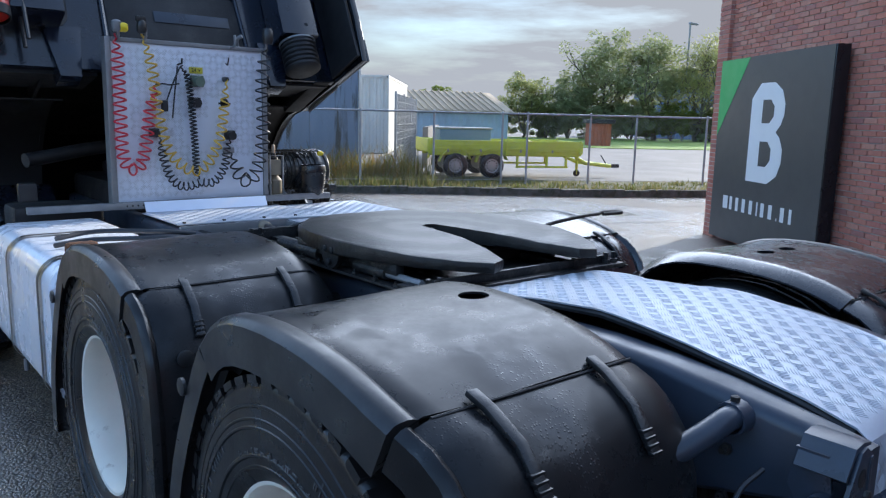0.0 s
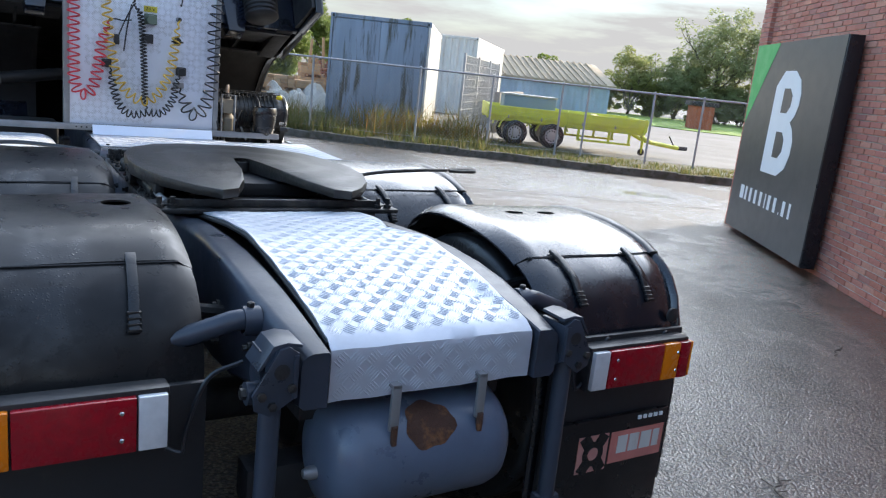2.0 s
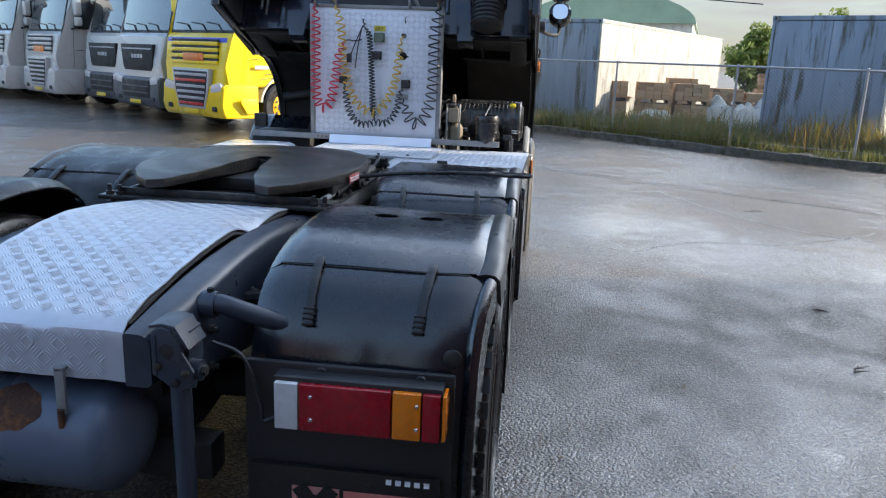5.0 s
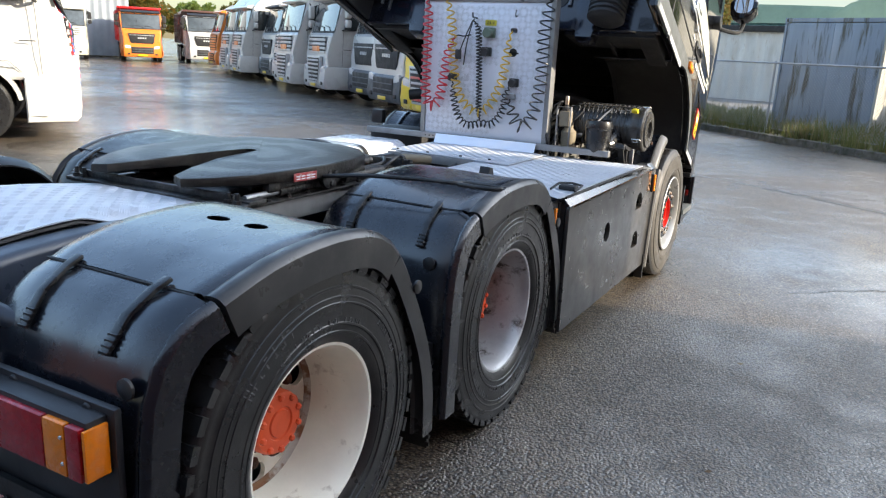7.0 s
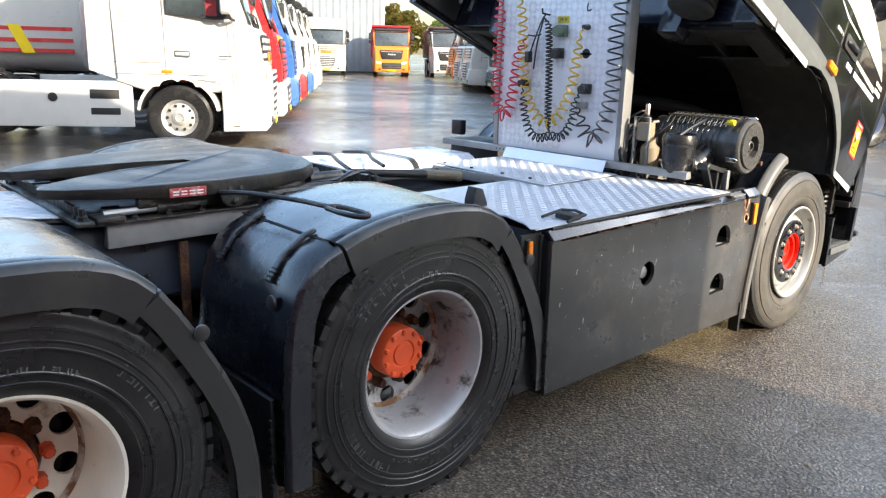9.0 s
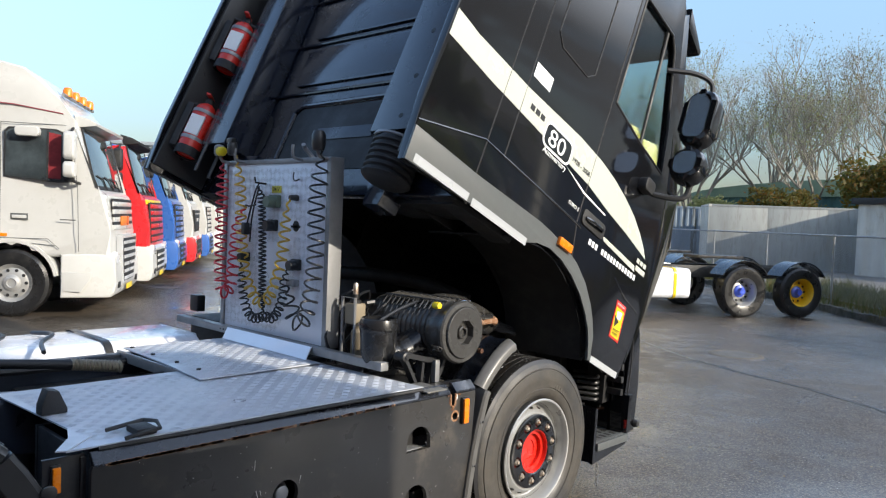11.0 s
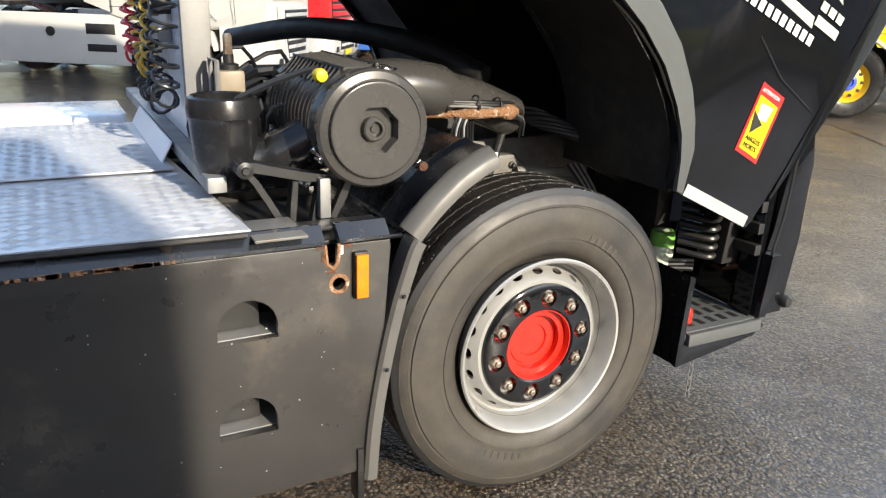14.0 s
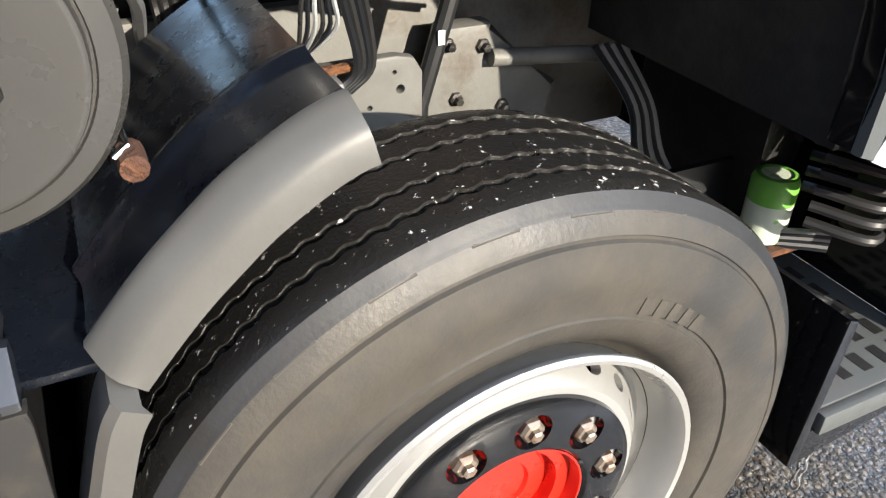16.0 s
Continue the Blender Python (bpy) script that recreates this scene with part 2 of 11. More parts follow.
def random_mat(name, cols, rough, bump=0.1, bscale=60.0, island=False):
    """One colour of a few for each piece, with grain."""
    m, nodes, links, p = node_mat(name)
    src = nodes.new("ShaderNodeNewGeometry").outputs["Random Per Island"] if island else nodes.new("ShaderNodeObjectInfo").outputs["Random"]
    ramp = nodes.new("ShaderNodeValToRGB")
    ramp.color_ramp.interpolation = "LINEAR"
    while len(ramp.color_ramp.elements) < len(cols):
        ramp.color_ramp.elements.new(0.5)
    for n, (e, c) in enumerate(zip(ramp.color_ramp.elements, cols)):
        e.position, e.color = n / (len(cols) - 1), (*c, 1)
    links.new(src, ramp.inputs[0])
    g = noise_node(nodes, links, 22.0, 6.0, 0.7)
    f = spread(nodes, links, g.outputs["Fac"], 0.35, 0.7, 0.0, 0.35)
    links.new(blend(nodes, links, f, ramp.outputs[0], tuple(c * 0.45 for c in cols[0])), p.inputs["Base Color"])
    p.inputs["Roughness"].default_value = rough
    fine = noise_node(nodes, links, bscale, 4.0, 0.65)
    b = nodes.new("ShaderNodeBump")
    b.inputs["Strength"].default_value, b.inputs["Distance"].default_value = bump * 4, 0.008
    links.new(fine.outputs["Fac"], b.inputs["Height"])
    links.new(b.outputs[0], p.inputs["Normal"])
    return m


M_ASPHALT = asphalt_mat()
M_KERB = mat("kerb_concrete", (0.12, 0.112, 0.095), 0.9, bump=0.3, dark=0.6, stain=(0.045, 0.045, 0.028), stain_at=(0.46, 0.62), stain_scale=5)
M_SOIL = mat("verge_soil", (0.11, 0.10, 0.06), 0.95, bump=0.25, scale=2.0, stain=(0.07, 0.09, 0.03), stain_scale=0.8)
M_YARD = mat("pale_yard_concrete", (0.23, 0.215, 0.20), 0.8, scale=0.6, bump=0.1, dark=0.85)
M_BLACK_PAINT = mat("black_paint", (0.006, 0.0065, 0.008), 0.07, coat=0.25, bump=0.004, rvar=0.03, dark=0.9)
M_BLACK_MATTE = mat("black_steel", (0.018, 0.019, 0.021), 0.42, bump=0.05, stain=(0.05, 0.047, 0.043), stain_at=(0.58, 0.75), rvar=0.12)
M_FENDER = fender_mat("glossy_fender_plastic", False)
M_FENDER_DULL = fender_mat("weathered_fender_plastic", True)
# black plastic lightened to grey in place of its sunlit sheen
M_GUARD = mat("sunlit_guard_plastic", (0.098, 0.096, 0.091), 0.42, bump=0.04, stain=(0.06, 0.06, 0.058), stain_at=(0.55, 0.7))
M_LIP = mat("grey_fender_rim", (0.027, 0.027, 0.0275), 0.36, bump=0.03, stain=(0.050, 0.047, 0.042), stain_at=(0.55, 0.72))
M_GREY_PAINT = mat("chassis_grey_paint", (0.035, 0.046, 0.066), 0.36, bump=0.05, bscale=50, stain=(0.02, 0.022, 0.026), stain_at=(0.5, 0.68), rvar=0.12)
M_TANK_PAINT = mat("tank_blue_grey_paint", (0.095, 0.125, 0.175), 0.33, bump=0.03, stain=(0.06, 0.075, 0.10), stain_at=(0.52, 0.7))
M_RUST = mat("rust", (0.07, 0.028, 0.015), 0.85, bump=0.25, stain=(0.19, 0.075, 0.025), stain_at=(0.5, 0.65), stain_scale=14)
M_RUST_PALE = mat("flaked_rust_edge", (0.30, 0.15, 0.075), 0.85, bump=0.3, stain=(0.55, 0.45, 0.36), stain_at=(0.56, 0.66), stain_scale=40)
M_ALU = mat("aluminium_sheet", (0.50, 0.53, 0.58), 0.36, metal=0.32, scale=5, dark=0.9, bump=0.012, rvar=0.10, stain=(0.38, 0.39, 0.41), stain_at=(0.55, 0.75))
M_ALU_BAR = mat("aluminium_tread", (0.58, 0.61, 0.66), 0.38, metal=0.15, bump=0.0, rvar=0.06)
M_BOARD = mat("white_aluminium_board", (0.72, 0.76, 0.84), 0.38, metal=0.25, scale=3, dark=0.92, bump=0.012, stain=(0.55, 0.57, 0.62), stain_at=(0.6, 0.8))
M_STEEL = mat("galvanised_steel", (0.30, 0.305, 0.31), 0.45, metal=0.5, bump=0.04, dark=0.75)
M_CHROME = mat("bright_metal", (0.72, 0.72, 0.71), 0.18, metal=1.0, bump=0.01, dark=0.85)
M_TREAD = mat("wet_tread_rubber", (0.016, 0.015, 0.014), 0.30, bump=0.09, bscale=190, stain=(0.55, 0.54, 0.52), stain_at=(0.635, 0.655), stain_scale=90)
M_RUBBER = mat("tyre_rubber", (0.013, 0.013, 0.0135), 0.32, bump=0.06, bscale=120, dark=0.6, stain=(0.034, 0.033, 0.031), stain_at=(0.54, 0.74), scale=7)
M_SHOULDER = mat("blue_grey_shoulder_rubber", (0.019, 0.020, 0.023), 0.55, bump=0.05, bscale=120, dark=0.6, stain=(0.014, 0.014, 0.014), stain_at=(0.5, 0.62), stain_scale=12)
M_RUBBER_DRY = mat("dusty_tyre_rubber", (0.068, 0.060, 0.049), 0.55, bump=0.07, bscale=110, dark=0.55, scale=5, stain=(0.030, 0.029, 0.028), stain_at=(0.44, 0.62), stain_scale=4.5)
M_MARK = mat("pale_worn_sidewall_print", (0.16, 0.16, 0.16), 0.5, bump=0.03, dark=0.5, stain=(0.03, 0.03, 0.03), stain_at=(0.48, 0.6), stain_scale=14)
M_RIM_WHITE = mat("white_wheel_paint", (0.86, 0.83, 0.71), 0.36, bump=0.04, dark=0.9, stain=(0.26, 0.18, 0.10), stain_at=(0.57, 0.72), stain_scale=8)
M_RIM_GREY = mat("dirty_silver_rim_paint", (0.50, 0.50, 0.50), 0.33, metal=0.35, bump=0.05, dark=0.7, stain=(0.085, 0.07, 0.055), stain_at=(0.50, 0.62), stain_scale=6)
M_SEAM = mat("rust_on_white_paint", (0.62, 0.58, 0.50), 0.55, bump=0.1, stain=(0.20, 0.09, 0.035), stain_at=(0.44, 0.56), stain_scale=9)
M_BOX_PAINT = mat("dusty_black_box_paint", (0.030, 0.029, 0.028), 0.34, coat=0.5, bump=0.04, bscale=30, stain=(0.075, 0.065, 0.052), stain_at=(0.54, 0.72), stain_scale=3.5, rvar=0.12)
M_BRACKET = mat("pale_chassis_paint", (0.165, 0.165, 0.155), 0.5, bump=0.08, dark=0.7, stain=(0.085, 0.07, 0.055), stain_at=(0.5, 0.66), stain_scale=6)
M_RIM_SILVER = mat("silver_wheel_paint", (0.40, 0.40, 0.39), 0.36, metal=0.45, bump=0.03, dark=0.88, stain=(0.33, 0.31, 0.28), stain_at=(0.6, 0.78))
M_RED = mat("red_hub_paint", (0.62, 0.022, 0.012), 0.3, bump=0.03, dark=0.8, coat=0.3)
M_ORANGE_HUB = mat("orange_red_hub_paint", (0.78, 0.10, 0.03), 0.4, bump=0.04, dark=0.75)
M_NUT = mat("worn_wheel_nut", (0.42, 0.36, 0.30), 0.38, metal=0.8, bump=0.06, stain=(0.22, 0.10, 0.04), stain_at=(0.5, 0.7), stain_scale=30)
M_RED_LENS = mat("red_lens", (0.34, 0.002, 0.012), 0.28, coat=0.2, bump=0.01, dark=0.7, scale=30)
M_AMBER = mat("amber_lens", (0.80, 0.20, 0.006), 0.25, coat=0.2, bump=0.01, dark=0.8, scale=30)
M_WHITE_LENS = mat("clear_lens", (0.62, 0.62, 0.62), 0.12, coat=0.6, bump=0.01, dark=0.85, scale=30)
M_WHITE_TANK = mat("white_tank_paint", (0.74, 0.77, 0.82), 0.26, bump=0.008, dark=0.93, coat=0.3)
M_DARK = mat("grimy_black", (0.011, 0.011, 0.012), 0.6, bump=0.1, stain=(0.03, 0.028, 0.025))
M_GREASE = mat("greasy_cast_iron", (0.011, 0.011, 0.0115), 0.46, bump=0.22, bscale=34, dark=0.6, stain=(0.060, 0.050, 0.040), stain_at=(0.50, 0.66), stain_scale=6, rvar=0.2)
M_CABLE_RED = mat("red_air_hose", (0.60, 0.03, 0.05), 0.35, bump=0.0, dark=0.8)
M_CABLE_YELLOW = mat("yellow_air_hose", (0.66, 0.42, 0.06), 0.35, bump=0.0, dark=0.8)
M_CABLE_BLACK = mat("black_cable", (0.014, 0.016, 0.02), 0.4, bump=0.0)
M_YELLOW = mat("yellow_plastic", (0.82, 0.62, 0.02), 0.4, bump=0.02, dark=0.85)
M_SILVER_STRIPE = mat("silver_green_vinyl", (0.47, 0.49, 0.43), 0.24, bump=0.005, coat=0.4, dark=0.95)
M_TRIM_GREY = mat("grey_trim_plastic", (0.085, 0.092, 0.092), 0.42, bump=0.05, bscale=150, dark=0.85)
M_REFLECTIVE = mat("silver_tape", (0.36, 0.375, 0.385), 0.35, bump=0.05, bscale=200, dark=0.9)
# filter plastic made darker, with the pot's shade put into the colour
M_POT = mat("shaded_intake_plastic", (0.014, 0.0145, 0.016), 0.24, bump=0.02, dark=0.8, stain=(0.045, 0.043, 0.040), stain_at=(0.55, 0.7), stain_scale=4)
M_FILTER = mat("filter_plastic", (0.047, 0.046, 0.044), 0.28, bump=0.02, dark=0.85, rvar=0.08)
M_WINDOW = mat("dark_window_glass", (0.055, 0.072, 0.080), 0.04, bump=0.0, rvar=0.01, coat=0.8, dark=0.35, scale=2.2)
M_CABGLASS = glass_mat("clear_cab_glass", (0.62, 0.72, 0.70))
M_MIRROR = mat("mirror", (0.85, 0.87, 0.88), 0.02, metal=1.0, bump=0.0, rvar=0.0, dark=1.0)
M_BRICK = random_mat("red_brick", [(0.40, 0.14, 0.095), (0.52, 0.20, 0.14), (0.44, 0.155, 0.12), (0.56, 0.27, 0.19), (0.33, 0.13, 0.115)], 0.85, 0.14, 55)
M_BRICK_FAR = random_mat("red_brick_joined", [(0.40, 0.14, 0.095), (0.52, 0.20, 0.14), (0.44, 0.155, 0.12), (0.56, 0.27, 0.19), (0.33, 0.13, 0.115)], 0.85, 0.14, 55, True)
M_BRICK_PLAIN = mat("plain_dark_brick", (0.20, 0.085, 0.07), 0.9, scale=3.0, bump=0.2, dark=0.7)
M_MORTAR = mat("mortar", (0.54, 0.49, 0.44), 0.95, bump=0.2)
M_SIGN = mat("anthracite_sign_panel", (0.062, 0.064, 0.064), 0.34, bump=0.01, dark=0.92, rvar=0.04)
M_SIGN_GREEN = mat("sign_green", (0.05, 0.42, 0.11), 0.45, bump=0.0, dark=0.95)
M_SIGN_WHITE = mat("sign_white", (0.74, 0.76, 0.76), 0.5, bump=0.0, dark=0.97)
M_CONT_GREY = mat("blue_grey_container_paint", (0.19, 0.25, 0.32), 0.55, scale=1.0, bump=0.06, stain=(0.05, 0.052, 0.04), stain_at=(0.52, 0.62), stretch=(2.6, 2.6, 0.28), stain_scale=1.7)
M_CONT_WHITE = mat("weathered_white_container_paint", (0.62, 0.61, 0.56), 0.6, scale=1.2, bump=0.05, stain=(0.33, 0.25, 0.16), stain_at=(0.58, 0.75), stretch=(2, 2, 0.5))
M_LIME = mat("lime_trailer_paint", (0.56, 0.60, 0.06), 0.5, bump=0.06, dark=0.75, stain=(0.40, 0.40, 0.10), stain_at=(0.55, 0.72))
M_FENCE = mat("galvanised_wire", (0.30, 0.315, 0.33), 0.5, metal=0.3, bump=0.0)
M_WOOD = mat("weathered_pallet_wood", (0.42, 0.26, 0.14), 0.85, bump=0.15, stretch=(2, 2, 12), dark=0.6)
M_PAVER = random_mat("brown_pavers", [(0.44, 0.27, 0.14), (0.54, 0.36, 0.20), (0.30, 0.17, 0.09)], 0.9, 0.12, 55, True)
M_DARK_BLUE = mat("dark_blue_cladding", (0.12, 0.19, 0.29), 0.6, scale=0.6)
M_BARK = mat("bark", (0.17, 0.15, 0.12), 0.95, bump=0.3, dark=0.55, stretch=(3, 3, 0.6), scale=9)
M_BARK_PALE = mat("pale_bark", (0.36, 0.33, 0.29), 0.9, bump=0.2, dark=0.6, stretch=(3, 3, 0.6), scale=6)


def leaf_mat(name, cols):
    m = random_mat(name, cols, 0.6, 0.0, 60.0, True)
    p = m.node_tree.nodes["Principled BSDF"]
    nodes, links = m.node_tree.nodes, m.node_tree.links
    glow = nodes.new("ShaderNodeBsdfTranslucent")
    links.new(p.inputs["Base Color"].links[0].from_socket, glow.inputs["Color"])
    both = nodes.new("ShaderNodeMixShader")
    both.inputs[0].default_value = 0.62
    links.new(p.outputs[0], both.inputs[1])
    links.new(glow.outputs[0], both.inputs[2])
    links.new(both.outputs[0], nodes["Material Output"].inputs["Surface"])
    return m


M_LEAF = leaf_mat("green_leaves", [(0.16, 0.22, 0.05), (0.22, 0.29, 0.07), (0.18, 0.24, 0.055), (0.29, 0.32, 0.085)])
M_LEAF_DARK = leaf_mat("dark_leaves", [(0.25, 0.30, 0.13), (0.32, 0.37, 0.17), (0.38, 0.40, 0.20)])
M_LEAF_PALE = leaf_mat("pale_willow_leaves", [(0.30, 0.34, 0.12), (0.38, 0.40, 0.16), (0.34, 0.36, 0.13)])
M_LEAF_YELLOW = leaf_mat("autumn_leaves", [(0.22, 0.15, 0.02), (0.15, 0.14, 0.03), (0.09, 0.12, 0.03), (0.28, 0.13, 0.02)])
M_GRASS = leaf_mat("rough_grass", [(0.07, 0.095, 0.025), (0.12, 0.13, 0.035), (0.24, 0.19, 0.09), (0.09, 0.12, 0.028)])
M_YARD.node_tree.nodes["Principled BSDF"].inputs["Specular IOR Level"].default_value = 0.12
M_LAWN = mat("bright_lawn", (0.20, 0.30, 0.045), 0.9, scale=1.2, bump=0.3)

M_BOTTLE = mat("yellowed_bottle_plastic", (0.24, 0.20, 0.14), 0.5, bump=0.02)
M_CAN_GREEN = mat("pale_green_plastic", (0.16, 0.46, 0.07), 0.4, bump=0.02)
M_CAN_PALE = mat("printed_pale_can", (0.62, 0.70, 0.58), 0.45, bump=0.02, stain=(0.25, 0.5, 0.2), stain_at=(0.58, 0.62), stain_scale=26)
# blue tint puts reflected sky into the bevel's colour; the brown is chipped paint
M_BEVEL = mat("blue_black_gloss", (0.018, 0.021, 0.028), 0.25, coat=0.5, bump=0.03, stain=(0.07, 0.05, 0.035), stain_at=(0.60, 0.72), stain_scale=9)


# ---- mesh helpers ----
def link_mesh(name, bm, material, parent=None, label="", smooth=True, m=None):
    me = bpy.data.meshes.new(name)
    bmesh.ops.recalc_face_normals(bm, faces=bm.faces)
    if smooth:
        for f in bm.faces:
            f.smooth = True
        for e in bm.edges:
            if len(e.link_faces) == 2 and e.calc_face_angle(0.0) > 0.6:
                e.smooth = False
    bm.to_mesh(me)
    bm.free()
    me.materials.append(material)
    ob = new(name, me)
    if parent:
        ob.parent = parent
    if m is not None:
        ob.matrix_basis = m
    if label:
        ob["label"] = label
    return ob


def part(name, bm, material, parent, label="", smooth=True):
    parent = lifted(parent)
    return link_mesh(name, bm, material, parent, label, smooth)


def thing(name, label, category, group="", kind="", m=None):
    ob = new(name)
    ob.empty_display_size = 0.2
    if m is not None:
        ob.matrix_basis = m
    return tagged(ob, label, category, group, kind)


def box(bm, x0, x1, y0, y1, z0, z1, bevel=0.0, m=None, seg=2):
    r = bmesh.ops.create_cube(bm, size=1.0)
    vs = r["verts"]
    bmesh.ops.transform(bm, verts=vs, matrix=Matrix.LocRotScale(((x0 + x1) / 2, (y0 + y1) / 2, (z0 + z1) / 2), None, (abs(x1 - x0), abs(y1 - y0), abs(z1 - z0))))
    if bevel:
        es = list({e for v in vs for e in v.link_edges})
        out = bmesh.ops.bevel(bm, geom=es, offset=bevel, segments=seg, affect="EDGES", profile=0.6)
        vs = list({v for f in out["faces"] for v in f.verts} | {v for v in vs if v.is_valid})
    if m is not None:
        bmesh.ops.transform(bm, verts=[v for v in vs if v.is_valid], matrix=m)
    return bm


def box_bm(*a, **k):
    return box(bmesh.new(), *a, **k)




def prism(bm, outline, axis, lo, hi, bevel=0.0, seg=2):
    """Extrudes a closed outline; axis x takes (y, z), axis y takes (x, z), axis z takes (x, y)."""
    def at(p, h):
        return {"x": (h, p[0], p[1]), "y": (p[0], h, p[1]), "z": (p[0], p[1], h)}[axis]
    low = [bm.verts.new(at(p, lo)) for p in outline]
    high = [bm.verts.new(at(p, hi)) for p in outline]
    n = len(outline)
    faces = [bm.faces.new(low[::-1]), bm.faces.new(high)]
    rims = list(faces[0].edges) + list(faces[1].edges)
    for k in range(n):
        bm.faces.new((low[k], low[(k + 1) % n], high[(k + 1) % n], high[k]))
    if bevel:
        bmesh.ops.bevel(bm, geom=rims, offset=bevel, segments=seg, affect="EDGES", profile=0.6)
    return bm


def prism_bm(*a, **k):
    return prism(bmesh.new(), *a, **k)


def lathe(bm, profile, axis="x", segs=32, centre=(0, 0, 0), closed=False):
    """Turns a profile of (radius, height) round an axis; a radius of 0 closes to a point."""
    rings = []
    for r, h in profile:
        ring = []
        for k in range(1 if r < 1e-5 else segs):
            a = 2 * math.pi * k / segs
            c, s = r * math.cos(a), r * math.sin(a)
            p = {"x": (h, c, s), "y": (c, h, s), "z": (c, s, h)}[axis]
            ring.append(bm.verts.new(Vector(p) + Vector(centre)))
        rings.append(ring)
    pairs = list(zip(rings, rings[1:])) + ([(rings[-1], rings[0])] if closed else [])
    for a, b in pairs:
        for k in range(segs):
            q = [a[k % len(a)], a[(k + 1) % len(a)], b[(k + 1) % len(b)], b[k % len(b)]]
            q = list(dict.fromkeys(q))
            if len(q) > 2:
                bm.faces.new(q)
    return bm


def tube(bm, pts, r, segs=8, caps=True):
    """A round bar along a row of points."""
    pts = [Vector(p) for p in pts]
    rings, side = [], None
    for k, p in enumerate(pts):
        d = (pts[min(k + 1, len(pts) - 1)] - pts[max(k - 1, 0)]).normalized()
        if side is None:
            side = d.orthogonal().normalized()
        side = (side - d * side.dot(d))
        side = side.normalized() if side.length > 1e-6 else d.orthogonal().normalized()
        up = d.cross(side)
        rr = r[k] if isinstance(r, (list, tuple)) else r
        rings.append([bm.verts.new(p + (side * math.cos(a) + up * math.sin(a)) * rr) for a in (2 * math.pi * n / segs for n in range(segs))])
    for a, b in zip(rings, rings[1:]):
        for k in range(segs):
            bm.faces.new((a[k], a[(k + 1) % segs], b[(k + 1) % segs], b[k]))
    if caps:
        bm.faces.new(rings[0][::-1])
        bm.faces.new(rings[-1])
    return bm


def tube_bm(pts, r, segs=8):
    return tube(bmesh.new(), pts, r, segs)


def curve_pts(pts, n=8):
    """A smooth run through a few points."""
    pts = [Vector(p) for p in pts]
    ext = [2 * pts[0] - pts[1]] + pts + [2 * pts[-1] - pts[-2]]
    out = []
    for k in range(1, len(ext) - 2):
        a, b, c, d = ext[k - 1 : k + 3]
        for j in range(n):
            t = j / n
            out.append(0.5 * ((2 * b) + (c - a) * t + (2 * a - 5 * b + 4 * c - d) * t * t + (3 * b - a - 3 * c + d) * t ** 3))
    return out + [pts[-1]]


def coil(pts, radius, turns, per=12, ends=0.08, flat=1.0):
    """A coil wound round a smooth run of points, straightening at the ends."""
    run = curve_pts(pts, 24)
    lens = [0.0]
    for a, b in zip(run, run[1:]):
        lens.append(lens[-1] + (b - a).length)
    out = []
    total = int(turns * per)
    for k in range(total + 1):
        t = k / total
        at = t * lens[-1]
        j = max(0, min(len(run) - 2, next((i for i, s in enumerate(lens) if s > at), len(lens)) - 1))
        f = (at - lens[j]) / max(1e-6, lens[j + 1] - lens[j])
        p = run[j].lerp(run[j + 1], f)
        d = (run[j + 1] - run[j]).normalized()
        out_way = Vector((0, -1, 0))
        side = d.cross(out_way)
        side = side.normalized() if side.length > 1e-4 else Vector((1, 0, 0))
        up = side.cross(d).normalized()
        grow = min(1.0, t / ends, (1 - t) / ends) if ends else 1.0
        a = 2 * math.pi * turns * t
        out.append(p + (side * math.cos(a) + up * math.sin(a) * flat) * radius * grow)
    return out


def arch_sheet(bm, path, x0, x1, thick, edge=0.0, steps=3):
    """A bent sheet that follows a side outline of (y, z) from x0 to x1, with thickness and drooping rounded sides."""
    n = len(path)
    xs = [x0 + (x1 - x0) * k / (steps + 0) for k in range(steps + 1)]
    def normal(k):
        a, b = path[max(0, k - 1)], path[min(n - 1, k + 1)]
        d = Vector((b[0] - a[0], b[1] - a[1])).normalized()
        return Vector((-d.y, d.x))
    grid = []
    for k in range(n):
        nn = normal(k)
        row = []
        for x in xs:
            e = min(x - x0, x1 - x)
            drop = 0.0
            if edge and e < edge:
                q = 1 - e / edge
                drop = edge * 0.6 * (1 - math.sqrt(max(0.0, 1 - q * q)))
            row.append((Vector((x, path[k][0] - nn.x * drop, path[k][1] - nn.y * drop)), nn))
        grid.append(row)
    top = [[bm.verts.new(p) for p, _ in row] for row in grid]
    low = [[bm.verts.new(p - Vector((0, w.x, w.y)) * thick) for p, w in row] for row in grid]
    m = len(xs)
    for k in range(n - 1):
        for j in range(m - 1):
            bm.faces.new((top[k][j], top[k][j + 1], top[k + 1][j + 1], top[k + 1][j]))
            bm.faces.new((low[k][j], low[k + 1][j], low[k + 1][j + 1], low[k][j + 1]))
        bm.faces.new((top[k][0], top[k + 1][0], low[k + 1][0], low[k][0]))
        bm.faces.new((top[k][m - 1], low[k][m - 1], low[k + 1][m - 1], top[k + 1][m - 1]))
    for j in range(m - 1):
        bm.faces.new((top[0][j], low[0][j], low[0][j + 1], top[0][j + 1]))
        bm.faces.new((top[n - 1][j], top[n - 1][j + 1], low[n - 1][j + 1], low[n - 1][j]))
    return bm


